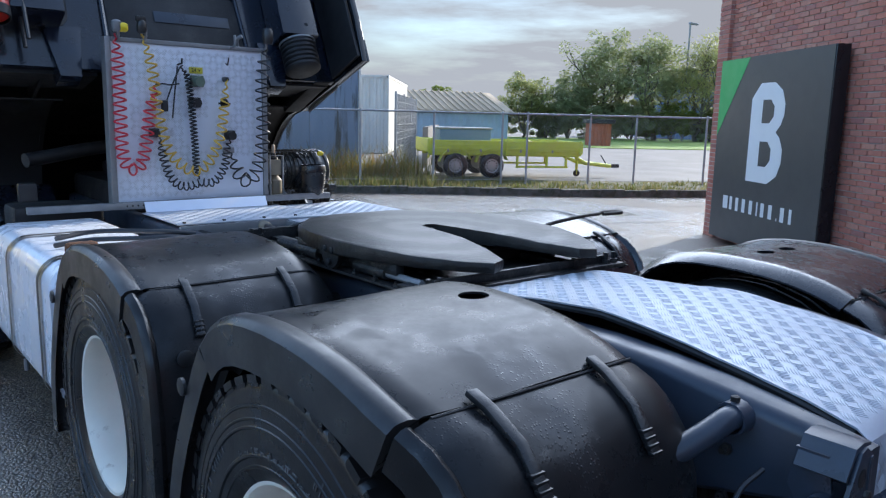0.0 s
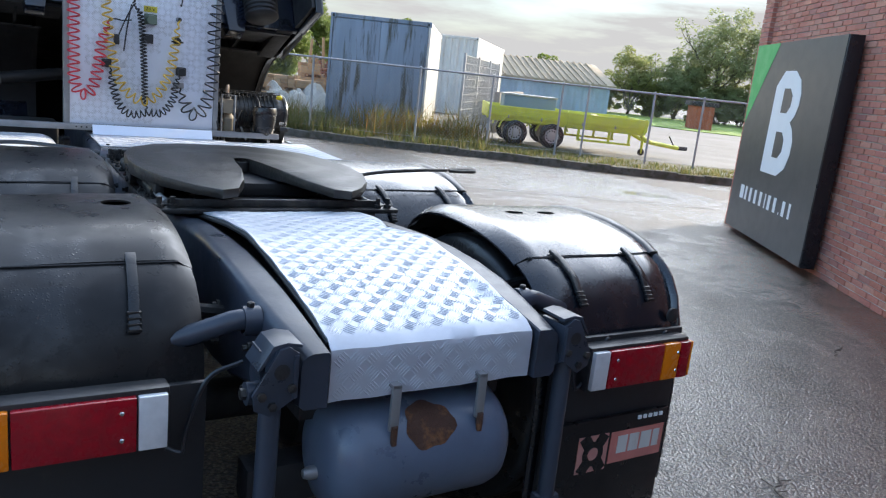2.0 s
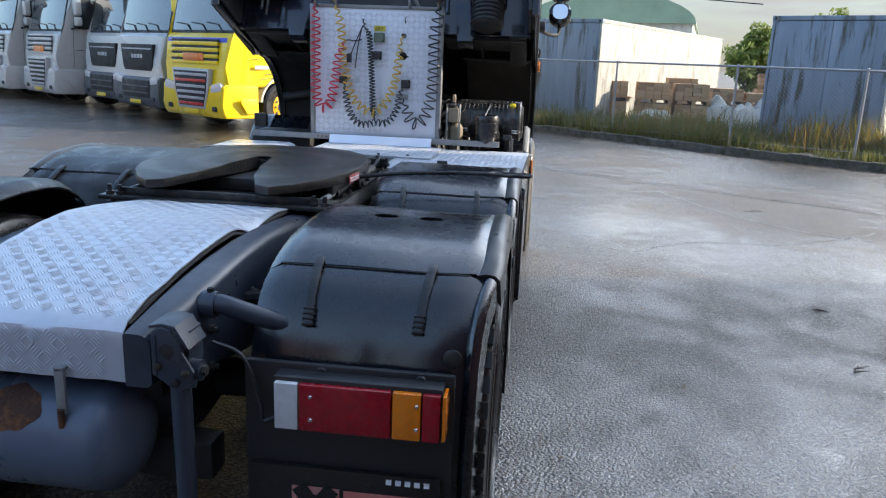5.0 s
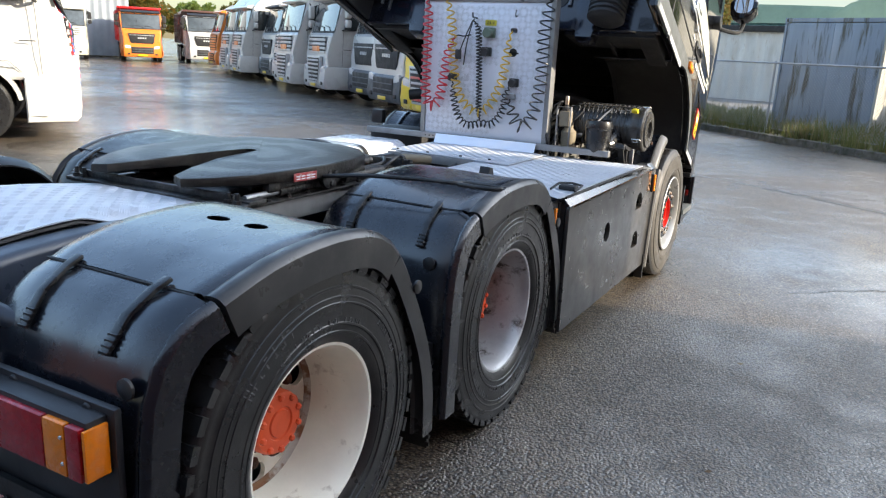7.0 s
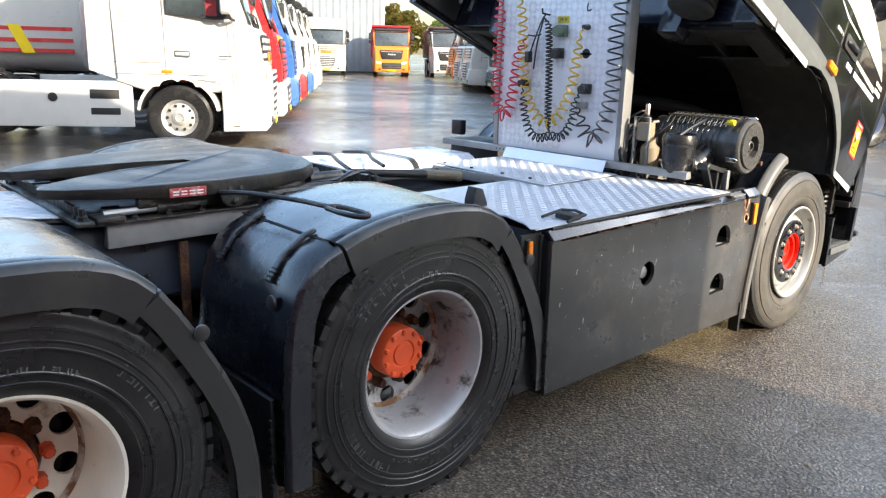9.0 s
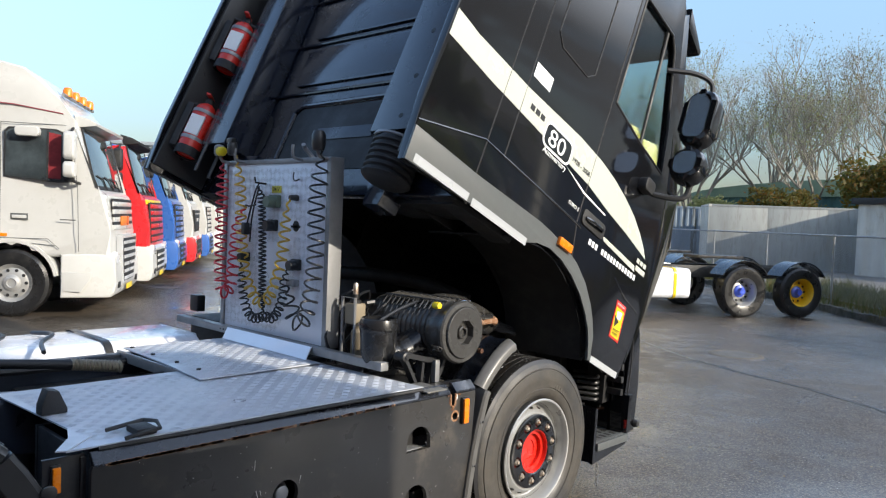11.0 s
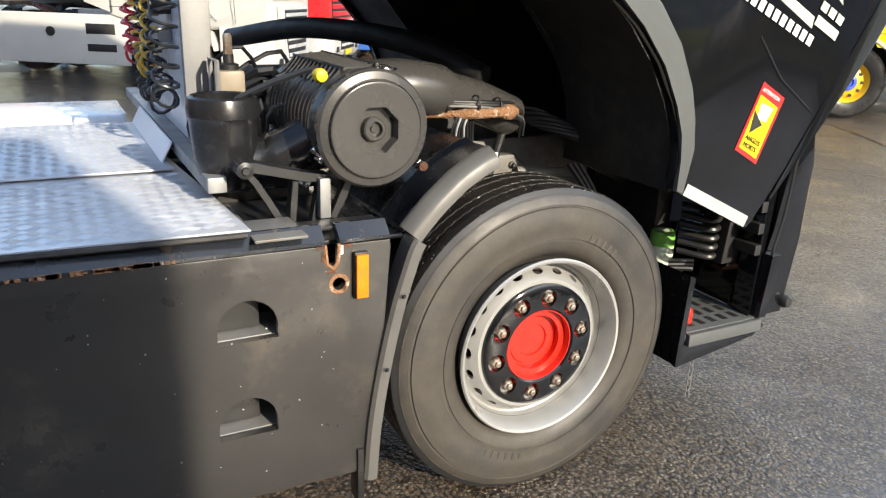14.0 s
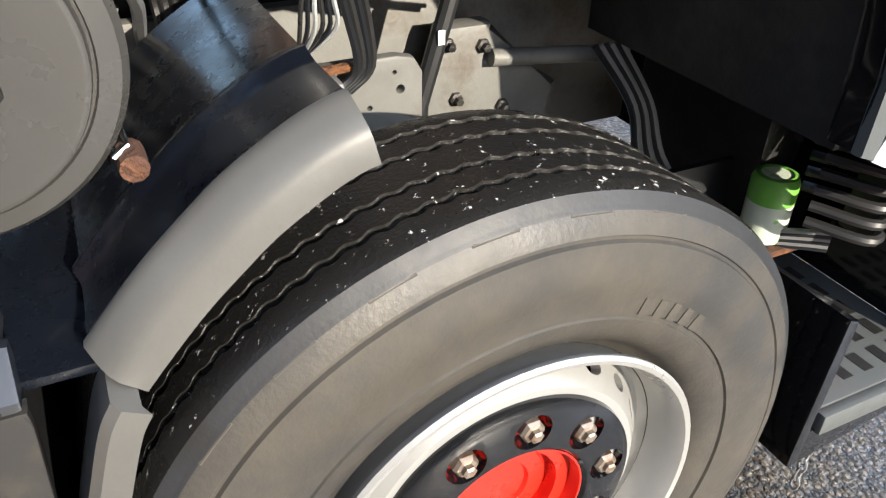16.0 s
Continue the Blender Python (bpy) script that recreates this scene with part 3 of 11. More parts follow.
def lettering(name, text, size, material, parent, m, thick=0.001, align="LEFT", stretch=1.0):
    cu = bpy.data.curves.new(name, "FONT")
    cu.body, cu.size, cu.extrude, cu.align_x = text, size, thick, align
    tmp = bpy.data.objects.new(name, cu)
    scene.collection.objects.link(tmp)
    dg = bpy.context.evaluated_depsgraph_get()
    me = bpy.data.meshes.new_from_object(tmp.evaluated_get(dg))
    bpy.data.objects.remove(tmp)
    me.materials.clear()
    me.materials.append(material)
    ob = new(name, me)
    ob.parent = lifted(parent)
    ob.matrix_basis = m @ Matrix.Diagonal((stretch, 1, 1, 1))
    return ob


def rounded(w, h, r, n=5, cx=0.0, cy=0.0):
    out = []
    for sx, sy, a0 in ((1, 1, 0), (-1, 1, 90), (-1, -1, 180), (1, -1, 270)):
        for k in range(n + 1):
            a = radians(a0 + 90 * k / n)
            out.append((cx + sx * (w / 2 - r) + r * math.cos(a), cy + sy * (h / 2 - r) + r * math.sin(a)))
    return out


def lifted(parent):
    """The parent to hang a piece on, so that no piece lies more than two levels under its thing."""
    while parent and parent.parent and parent.parent.parent:
        parent = parent.parent
    return parent


def smooth_path(pts, steps=5):
    """A rounded (y, z) outline through a few points."""
    return [(q[1], q[2]) for q in curve_pts([(0, y, z) for y, z in pts], steps)]


def swept(bm, path, section):
    """A closed (x, outward offset) section carried along a (y, z) outline."""
    rows, n = [], len(path)
    for k in range(n):
        a, b = path[max(0, k - 1)], path[min(n - 1, k + 1)]
        d = Vector((b[0] - a[0], b[1] - a[1])).normalized()
        rows.append([bm.verts.new((x, path[k][0] - d.y * o, path[k][1] + d.x * o)) for x, o in section])
    m = len(section)
    for k in range(n - 1):
        for j in range(m):
            bm.faces.new((rows[k][j], rows[k][(j + 1) % m], rows[k + 1][(j + 1) % m], rows[k + 1][j]))
    bm.faces.new(rows[0])
    bm.faces.new(rows[-1][::-1])
    bmesh.ops.recalc_face_normals(bm, faces=bm.faces[:])
    for f in bm.faces:
        f.smooth = True
    for e in bm.edges:
        if len(e.link_faces) == 2 and e.calc_face_angle(0.0) > radians(38):
            e.smooth = False
    return bm


# ---- ground, kerb and verge ----
KERB = [(-34, 44), (-12, 27.5), (-3.6, 20.0), (-0.6, 16.8), (2.0, 14.4), (4.0, 12.7), (5.4, 11.6), (6.7, 10.6), (8.6, 9.3), (9.7, 8.45), (11.0, 7.5), (13.3, 6.2), (18, 3.8), (26, 0.0)]


def kerb_run(inset):
    """The kerb line, shifted by that many metres away from the road."""
    pts = [Vector(p) for p in curve_pts([(x, y, 0) for x, y in KERB], 4)]
    out = []
    for k, p in enumerate(pts):
        d = (pts[min(k + 1, len(pts) - 1)] - pts[max(k - 1, 0)]).normalized()
        out.append(p + Vector((-d.y, d.x, 0)) * (inset(p.x) if callable(inset) else inset))
    return out


bm = bmesh.new()
g = 400
vs = [bm.verts.new(p) for p in ((-g, -g, 0), (g, -g, 0), (g, g, 0), (-g, g, 0))]
bm.faces.new(vs)
road = tagged(link_mesh("ground", bm, M_ASPHALT), "worn dark wet asphalt yard with puddles", "ground", kind="structure")


def strip(name, a, b, za, zb, material, label, category, kind="structure"):
    """A band between two runs of points, with its faces turned down at both sides."""
    bm = bmesh.new()
    rows = []
    for p, q in zip(a, b):
        rows.append([bm.verts.new((p.x, p.y, -0.05)), bm.verts.new((p.x, p.y, za)), bm.verts.new((q.x, q.y, zb)), bm.verts.new((q.x, q.y, -0.05))])
    for r, s in zip(rows, rows[1:]):
        for k in range(3):
            bm.faces.new((r[k], s[k], s[k + 1], r[k + 1]))
    return tagged(link_mesh(name, bm, material), label, category, kind=kind)


kerb = thing("kerb", "low mossy concrete kerb along the yard", "kerb", kind="structure")
run0, run1 = kerb_run(0.0), kerb_run(0.14)
stone_no = 0
for p, q, r, s in zip(run0, run0[1:], run1, run1[1:]):
    if p.y > 22 or p.x > 17:
        cuts = 1
    else:
        cuts = max(1, round((q - p).length / 1.0))
    for c in range(cuts):
        a, b = p.lerp(q, (c + 0.006) / cuts), p.lerp(q, (c + 0.994) / cuts)
        e, f = r.lerp(s, (c + 0.006) / cuts), r.lerp(s, (c + 0.994) / cuts)
        h = 0.15 + 0.012 * math.sin(stone_no * 2.3)
        stone_no += 1
        bm = bmesh.new()
        low = [bm.verts.new((v.x, v.y, -0.05)) for v in (a, b, f, e)]
        top = [bm.verts.new((v.x, v.y, h)) for v in (a, b, f, e)]
        bm.faces.new(top)
        for k in range(4):
            bm.faces.new((low[k], low[(k + 1) % 4], top[(k + 1) % 4], top[k]))
        bmesh.ops.bevel(bm, geom=[ed for ed in bm.edges if ed.verts[0].co.z > 0 and ed.verts[1].co.z > 0], offset=0.012, segments=1, affect="EDGES")
        part("kerb_stone", bm, M_KERB, kerb, smooth=False)
def verge_width(x):
    """Wide by the containers, narrow where the concrete yard comes close to the fence."""
    return 2.9 - 1.2 * min(1.0, max(0.0, (x - 8.0) / 2.0))


verge = strip("verge", kerb_run(0.142), kerb_run(verge_width), 0.12, 0.20, M_SOIL, "rough earth verge under weeds and fallen leaves", "verge")
yard = strip("yard_behind", kerb_run(verge_width), [p + Vector((66.0, 100.0, 0)) for p in kerb_run(verge_width)], 0.16, 0.17, M_YARD, "pale concrete yard behind the fence", "yard")


def tufts(name, spots, material, label, category, seed, hmin, hmax, blades):
    rnd = random.Random(seed)
    verts, faces = [], []
    for x, y, z, s in spots:
        for _ in range(blades):
            h = rnd.uniform(hmin, hmax) * s
            a = rnd.uniform(0, 6.283)
            ox, oy = x + rnd.gauss(0, 0.12), y + rnd.gauss(0, 0.12)
            w = rnd.uniform(0.005, 0.012)
            lx, ly = rnd.gauss(0, 0.3) * h, rnd.gauss(0, 0.3) * h
            n = len(verts)
            dx, dy = math.cos(a) * w, math.sin(a) * w
            verts += [(ox - dx, oy - dy, z), (ox + dx, oy + dy, z), (ox + lx * 0.4 + dx * 0.7, oy + ly * 0.4 + dy * 0.7, z + h * 0.6), (ox + lx * 0.4 - dx * 0.7, oy + ly * 0.4 - dy * 0.7, z + h * 0.6), (ox + lx, oy + ly, z + h)]
            faces += [(n, n + 1, n + 2, n + 3), (n + 3, n + 2, n + 4)]
    me = bpy.data.meshes.new(name)
    me.from_pydata(verts, [], faces)
    me.materials.append(material)
    return tagged(new(name, me), label, category, kind="stuff")


rnd = random.Random(4)
spots = []
inner = kerb_run(0.2)
outer = kerb_run(lambda x: verge_width(x) - 0.2)
for k in range(len(inner) - 1):
    if inner[k].x < -14 or inner[k].x > 19:
        continue
    length = (inner[k + 1] - inner[k]).length
    west = inner[k].x < 5.5
    near = inner[k].x < 10.0
    for _ in range(int(length * (36 if near else 20))):
        t, u = rnd.random(), rnd.random() ** (1.1 if near else 1.6)
        a = inner[k].lerp(inner[k + 1], t).lerp(outer[k].lerp(outer[k + 1], t), u)
        spots.append((a.x, a.y, 0.12 + 0.05 * u, rnd.uniform(0.4, 1.3) * (0.95 if west else 0.48 if inner[k].x < 8.2 else 0.24)))
tufts("weeds_and_grass", spots, M_GRASS, "uncut green and straw-coloured weeds on the verge", "grass", 7, 0.16, 0.52, 26)

rnd = random.Random(19)
spots = []
for _ in range(150):
    k = rnd.uniform(0, 1)
    spots.append((6.6 + 2.6 * k + rnd.gauss(0, 0.3), 12.6 - 1.2 * k + rnd.gauss(0, 0.35), 0.14, rnd.uniform(0.5, 1.2)))
for _ in range(60):
    spots.append((rnd.uniform(3.2, 6.4), rnd.uniform(13.4, 15.4), 0.15, rnd.uniform(0.5, 1.1)))
tufts("dry_weeds", spots, M_LEAF_YELLOW, "tall dry orange and straw weeds by the container", "weeds", 8, 0.30, 0.85, 12)


# ---- the tractor unit: y runs forward, x to its right side, the first rear axle at y = 0 ----
truck = thing("tractor_truck", "black three-axle tractor truck with cab tilted forward on wet asphalt", "truck")
AXLE_R, AXLE_M, AXLE_F = -1.39, 0.0, 2.975


def cut_out(ob, cutter_bm):
    """Takes a solid out of an object's mesh."""
    me = bpy.data.meshes.new("cutter")
    bmesh.ops.recalc_face_normals(cutter_bm, faces=cutter_bm.faces)
    cutter_bm.to_mesh(me)
    cutter_bm.free()
    c = new("cutter", me)
    c.parent, c.matrix_basis = ob.parent, ob.matrix_basis.copy()
    mod = ob.modifiers.new("cut", "BOOLEAN")
    mod.operation, mod.object, mod.solver = "DIFFERENCE", c, "EXACT"
    dg = bpy.context.evaluated_depsgraph_get()
    made = bpy.data.meshes.new_from_object(ob.evaluated_get(dg))
    ob.modifiers.clear()
    ob.data = made
    bpy.data.objects.remove(c)


def tyre_profile(w, r, rim):
    """Half-open cross-section of a lorry tyre, from the inner bead over the tread to the outer bead."""
    h = w / 2
    return [(rim - 0.012, -h * 0.72), (rim + 0.01, -h * 0.86), (rim + 0.07, -h * 0.98), (rim + 0.13, -h), (r - 0.055, -h * 0.95), (r - 0.022, -h * 0.89), (r - 0.005, -h * 0.80),
            (r, -h * 0.7), (r, -h * 0.46), (r - 0.012, -h * 0.44), (r - 0.012, -h * 0.40), (r + 0.001, -h * 0.38), (r + 0.001, -h * 0.06), (r - 0.012, -h * 0.04), (r - 0.012, h * 0.04), (r + 0.001, h * 0.06),
            (r + 0.001, h * 0.38), (r - 0.012, h * 0.40), (r - 0.012, h * 0.44), (r, h * 0.46), (r, h * 0.7), (r - 0.005, h * 0.80), (r - 0.012, h * 0.87), (r - 0.030, h * 0.92), (r - 0.036, h * 0.915), (r - 0.056, h * 0.952), (r - 0.058, h * 0.972), (r - 0.064, h * 0.975), (r - 0.066, h * 0.963), (r - 0.086, h * 0.980), (r - 0.088, h * 0.998), (r - 0.092, h * 0.998), (r - 0.094, h * 0.985), (rim + 0.137, h * 0.995), (rim + 0.135, h * 1.012), (rim + 0.130, h * 1.012), (rim + 0.128, h * 0.985),
            (rim + 0.075, h * 0.985), (rim + 0.072, h * 1.0), (rim + 0.066, h * 0.998), (rim + 0.063, h * 0.965), (rim + 0.048, h * 0.955), (rim + 0.046, h * 0.97), (rim + 0.040, h * 0.965), (rim + 0.038, h * 0.945), (rim + 0.03, h * 0.93), (rim + 0.012, h * 0.86), (rim - 0.012, h * 0.72)]


def zigzag_tread(bm, r, segs, amount):
    """Lets the grooves of the tread waver."""
    for v in bm.verts:
        rad = math.hypot(v.co.y, v.co.z)
        if abs(rad - r) < 0.015 and abs(v.co.x) < 0.1:
            k = round(math.atan2(v.co.z, v.co.y) / (2 * math.pi) * segs)
            v.co.x += amount * (1 if k % 2 else -1)


def tyre_bm(w=0.30, r=0.525, rim=0.283, segs=96):
    bm = lathe(bmesh.new(), tyre_profile(w, r, rim), "x", segs)
    zigzag_tread(bm, r, segs, 0.004)
    return bm


def lug_bm(w, r, lugs):
    """The tread blocks along both shoulders of a drive tyre."""
    bm = bmesh.new()
    for k in range(lugs):
        a = 2 * math.pi * k / lugs
        m = Matrix.Rotation(a, 4, "X")
        for sx in (-1, 1):
            box(bm, sx * w * 0.36 - 0.03, sx * w * 0.36 + 0.03, -0.024, 0.024, r - 0.012, r + 0.006, m=m)
            box(bm, sx * w * 0.445 - 0.012, sx * w * 0.445 + 0.001, -0.022, 0.022, r - 0.036, r - 0.008, m=m)
    return bm


def dual_wheel(side, y):
    """Twin rear wheels with a deep-dished rim and a protruding hub; side is +1 for the right."""
    w = new("rear_wheel")
    w.parent = truck
    w.matrix_basis = Matrix.Translation((0, y, 0.52)) @ Matrix.Diagonal((side, 1, 1, 1))
    tread = 46
    tyre = part("tyre", tyre_bm(), M_RUBBER, w, "black worn drive tyre")
    tyre.matrix_basis = pose(1.065, 0, 0)
    lug = part("tread_block", lug_bm(0.30, 0.525, tread), M_RUBBER, w)
    lug.matrix_basis = pose(1.065, 0, 0)
    lug["kind"] = "stuff"
    part("inner_tyre", tyre_bm(segs=48), M_RUBBER, w).matrix_basis = pose(0.72, 0, 0)
    prof = [(0.276, 0.93), (0.283, 0.945), (0.262, 0.975), (0.255, 1.02), (0.262, 1.12), (0.272, 1.165), (0.292, 1.172), (0.302, 1.180), (0.302, 1.188), (0.293, 1.190), (0.280, 1.186), (0.268, 1.170), (0.256, 1.12), (0.250, 1.03), (0.247, 0.985), (0.243, 0.960), (0.234, 0.949), (0.165, 0.945), (0.135, 0.945), (0.135, 0.93), (0.22, 0.93)]
    rim = part("rim", lathe(bmesh.new(), prof, "x", 64, closed=True), M_RIM_GREY if y == AXLE_M and side > 0 else M_RIM_WHITE, w, "white-painted dished steel rim with rust streaks")
    cut = bmesh.new()
    for k in range(10):
        a = 2 * math.pi * (k + 0.5) / 10
        lathe(cut, [(0, 0.90), (0.036, 0.90), (0.036, 0.99), (0, 0.99)], "x", 18, (0, 0.206 * math.cos(a), 0.206 * math.sin(a)))
    cut_out(rim, cut)
    part("rust_seam", lathe(bmesh.new(), [(0.2440, 0.972), (0.2425, 0.966), (0.2385, 0.9575), (0.2335, 0.9525), (0.2320, 0.950)], "x", 64), M_SEAM, w, "rusty seam round the dish")
    # shade behind the hub is put into this base's dark red-brown colour
    part("hub_base", lathe(bmesh.new(), [(0, 0.86), (0.128, 0.86), (0.128, 0.950), (0.118, 0.960), (0, 0.962)], "x", 40), M_RUST, w, "hub base in dark red-brown that stands for its shade")
    hub = part("hub", lathe(bmesh.new(), [(0.100, 0.955), (0.104, 0.965), (0.103, 1.030), (0.098, 1.042), (0.090, 1.046), (0.056, 1.047), (0.053, 1.041), (0.046, 1.041), (0.043, 1.047), (0, 1.048)], "x", 40), M_ORANGE_HUB, w, "orange-red painted hub")
    for k in range(10):
        a = 2 * math.pi * k / 10
        bm = lathe(bmesh.new(), [(0.024, 0.935), (0.024, 0.950), (0.019, 0.953), (0.019, 0.978), (0.013, 0.985), (0, 0.986)], "x", 8, (0, 0.146 * math.cos(a), 0.146 * math.sin(a)))
        part("wheel_nut", bm, M_RUST if k % 3 else M_ORANGE_HUB, w)
        bm = lathe(bmesh.new(), [(0.0115, 1.03), (0.0115, 1.053), (0.008, 1.057), (0.0, 1.058)], "x", 6, (0, 0.086 * math.cos(a + 0.3), 0.086 * math.sin(a + 0.3)))
        part("hub_bolt", bm, M_ORANGE_HUB, w)
    part("axle_drum", lathe(bmesh.new(), [(0, 0.5), (0.21, 0.5), (0.21, 0.9), (0, 0.9)], "x", 32), M_DARK, w)
    # pale raised marks on the sidewall
    r = random.Random(int(y * 10) + side)
    for a0, n, rad in ((200, 8, 0.412), (22, 7, 0.412), (112, 9, 0.405), (292, 6, 0.412), (150, 10, 0.362), (330, 12, 0.362)):
        for j in range(n):
            m = Matrix.Rotation(radians(a0 + j * 4.6), 4, "X")
            h = 0.019 if rad > 0.4 else 0.008
            bm = bmesh.new()
            for y0 in r.sample((-0.011, -0.003, 0.006), r.choice((1, 1, 2))):
                box(bm, 1.2128, 1.2150, y0, y0 + 0.004, rad - h, rad + h * r.choice((0.2, 1.0)), m=m)
            for z in r.sample((-0.9, -0.1, 0.8), r.choice((0, 1, 1, 2))):
                box(bm, 1.2128, 1.2149, -0.009, r.uniform(0.0, 0.010), rad + z * h - 0.0018, rad + z * h + 0.0018, m=m)
            part("sidewall_mark", bm, M_MARK, w)
    return w


def front_wheel(side):
    w = new("front_wheel")
    w.parent = truck
    w.matrix_basis = Matrix.Translation((0, AXLE_F, 0.496)) @ Matrix.Diagonal((side, 1, 1, 1))
    bm = bmesh.new()
    r, h, rim_r = 0.502, 0.155, 0.272
    prof = [(rim_r - 0.012, -h * 0.7), (rim_r + 0.07, -h), (r - 0.055, -h * 0.96), (r - 0.012, -h * 0.84)]
    for g0 in (-0.075, -0.03, 0.03, 0.075):
        prof += [(r, g0 - 0.012), (r, g0 - 0.006), (r - 0.014, g0 - 0.004), (r - 0.014, g0 + 0.004), (r, g0 + 0.006), (r, g0 + 0.012)]
    prof += [(r, 0.112), (r - 0.004, 0.123), (r - 0.016, 0.131), (r - 0.019, 0.1325), (r - 0.022, 0.1355), (r - 0.048, 0.1455), (r - 0.050, 0.1430), (r - 0.054, 0.1435), (r - 0.056, 0.1490), (r - 0.075, 0.152), (r - 0.095, 0.1555), (r - 0.115, 0.155), (r - 0.125, 0.153),
             (rim_r + 0.082, 0.1525), (rim_r + 0.080, 0.1485), (rim_r + 0.074, 0.1485), (rim_r + 0.072, 0.1512), (rim_r + 0.060, 0.1495), (rim_r + 0.045, 0.143), (rim_r + 0.030, 0.134), (rim_r + 0.020, 0.119), (rim_r + 0.008, 0.10), (rim_r - 0.012, 0.09)]
    lathe(bm, prof, "x", 384)
    for v in bm.verts:
        rad = math.hypot(v.co.y, v.co.z)
        v.co.z = max(v.co.z, -0.496)
        if rad > r - 0.016 and abs(v.co.x) < 0.09:
            k = round(math.atan2(v.co.z, v.co.y) / (2 * math.pi) * 384)
            v.co.x += 0.0022 * (1 if (k // 2) % 2 else -1)
    tyre = part("tyre", bm, M_RUBBER_DRY, w, "dusty grey-black steering tyre")
    tyre.matrix_basis = pose(1.125, 0, 0)
    tyre.data.materials.append(M_TREAD)
    tyre.data.materials.append(M_SHOULDER)
    for f in tyre.data.polygons:
        away = math.hypot(f.center.y, f.center.z)
        if f.center.x < 0.118 and away > 0.46:
            f.material_index = 1
        elif away > 0.4795:
            f.material_index = 2
    # small steps along the shoulder
    for k in range(52):
        a = 2 * math.pi * k / 52
        m = Matrix.Rotation(a, 4, "X")
        part("shoulder_step", box_bm(1.2535, 1.2615, -0.0285, 0.0285, 0.4665 + 0.0035 * (k % 2), 0.4765 + 0.0035 * (k % 2), 0.0015, m=m, seg=1), M_RUBBER_DRY, w)
    prof = [(0.256, 1.09), (0.264, 1.20), (0.272, 1.245), (0.283, 1.262), (0.289, 1.268), (0.2905, 1.276), (0.286, 1.281), (0.279, 1.279), (0.272, 1.268), (0.265, 1.240), (0.261, 1.212), (0.256, 1.196), (0.250, 1.192), (0.244, 1.197), (0.234, 1.213), (0.222, 1.230), (0.212, 1.240), (0.17, 1.240), (0.17, 1.225), (0.208, 1.225), (0.236, 1.18), (0.244, 1.12)]
    rim = part("rim", lathe(bmesh.new(), prof, "x", 80, closed=True), M_RIM_SILVER, w, "silver steel rim with vent holes")
    cut = bmesh.new()
    for k in range(20):
        a = 2 * math.pi * k / 20
        m = Matrix.Rotation(a, 4, "X") @ Matrix.Translation((1.214, 0, 0.2335)) @ Matrix.Rotation(radians(50), 4, "Y")
        bmesh.ops.create_cone(cut, cap_ends=True, segments=14, radius1=0.0145, radius2=0.0145, depth=0.06, matrix=m @ Matrix.Diagonal((0.82, 1.25, 1, 1)))
    cut_out(rim, cut)
    ring = part("nut_ring", lathe(bmesh.new(), [(0.117, 1.232), (0.117, 1.252), (0.123, 1.258), (0.186, 1.256), (0.199, 1.249), (0.202, 1.234), (0.16, 1.230)], "x", 64, closed=True), M_BLACK_PAINT, w, "glossy black nut ring")
    cut = bmesh.new()
    for k in range(10):
        a = 2 * math.pi * (k + 0.3) / 10
        lathe(cut, [(0, 1.22), (0.0285, 1.22), (0.0285, 1.29), (0, 1.29)], "x", 20, (0, 0.157 * math.cos(a), 0.157 * math.sin(a)))
    cut_out(ring, cut)
    part("backing", lathe(bmesh.new(), [(0.09, 1.18), (0.19, 1.18), (0.19, 1.2285), (0.09, 1.2285)], "x", 40, closed=True), M_RED, w)
    for k in range(10):
        a = 2 * math.pi * (k + 0.3) / 10
        c = (0, 0.157 * math.cos(a), 0.157 * math.sin(a))
        nut = part("wheel_nut", lathe(bmesh.new(), [(0.0225, 1.226), (0.0225, 1.233), (0.0185, 1.237), (0.0185, 1.254), (0.0150, 1.259), (0.0100, 1.260), (0.0100, 1.267), (0.006, 1.269), (0, 1.269)], "x", 6, c), M_NUT, w, smooth=False)
    part("hub", lathe(bmesh.new(), [(0.117, 1.253), (0.114, 1.253), (0.111, 1.216), (0.107, 1.206), (0.081, 1.205), (0.078, 1.210), (0.054, 1.2105), (0.051, 1.204), (0, 1.203)], "x", 48), M_RED, w, "glossy red dished hub cap")
    for a0, n, r0 in ((-40, 5, 0.365), (-8, 3, 0.40), (150, 6, 0.37)):
        for j in range(n):
            m = Matrix.Rotation(radians(a0 + j * 4.2), 4, "X")
            part("sidewall_mark", box_bm(1.2775, 1.2795, -0.007, 0.007, r0 - 0.012, r0 + 0.012, 0.0005, m=m, seg=1), M_RUBBER_DRY, w)
    part("brake_drum", lathe(bmesh.new(), [(0, 0.8), (0.23, 0.8), (0.23, 1.13), (0, 1.13)], "x", 32), M_DARK, w)
    return w


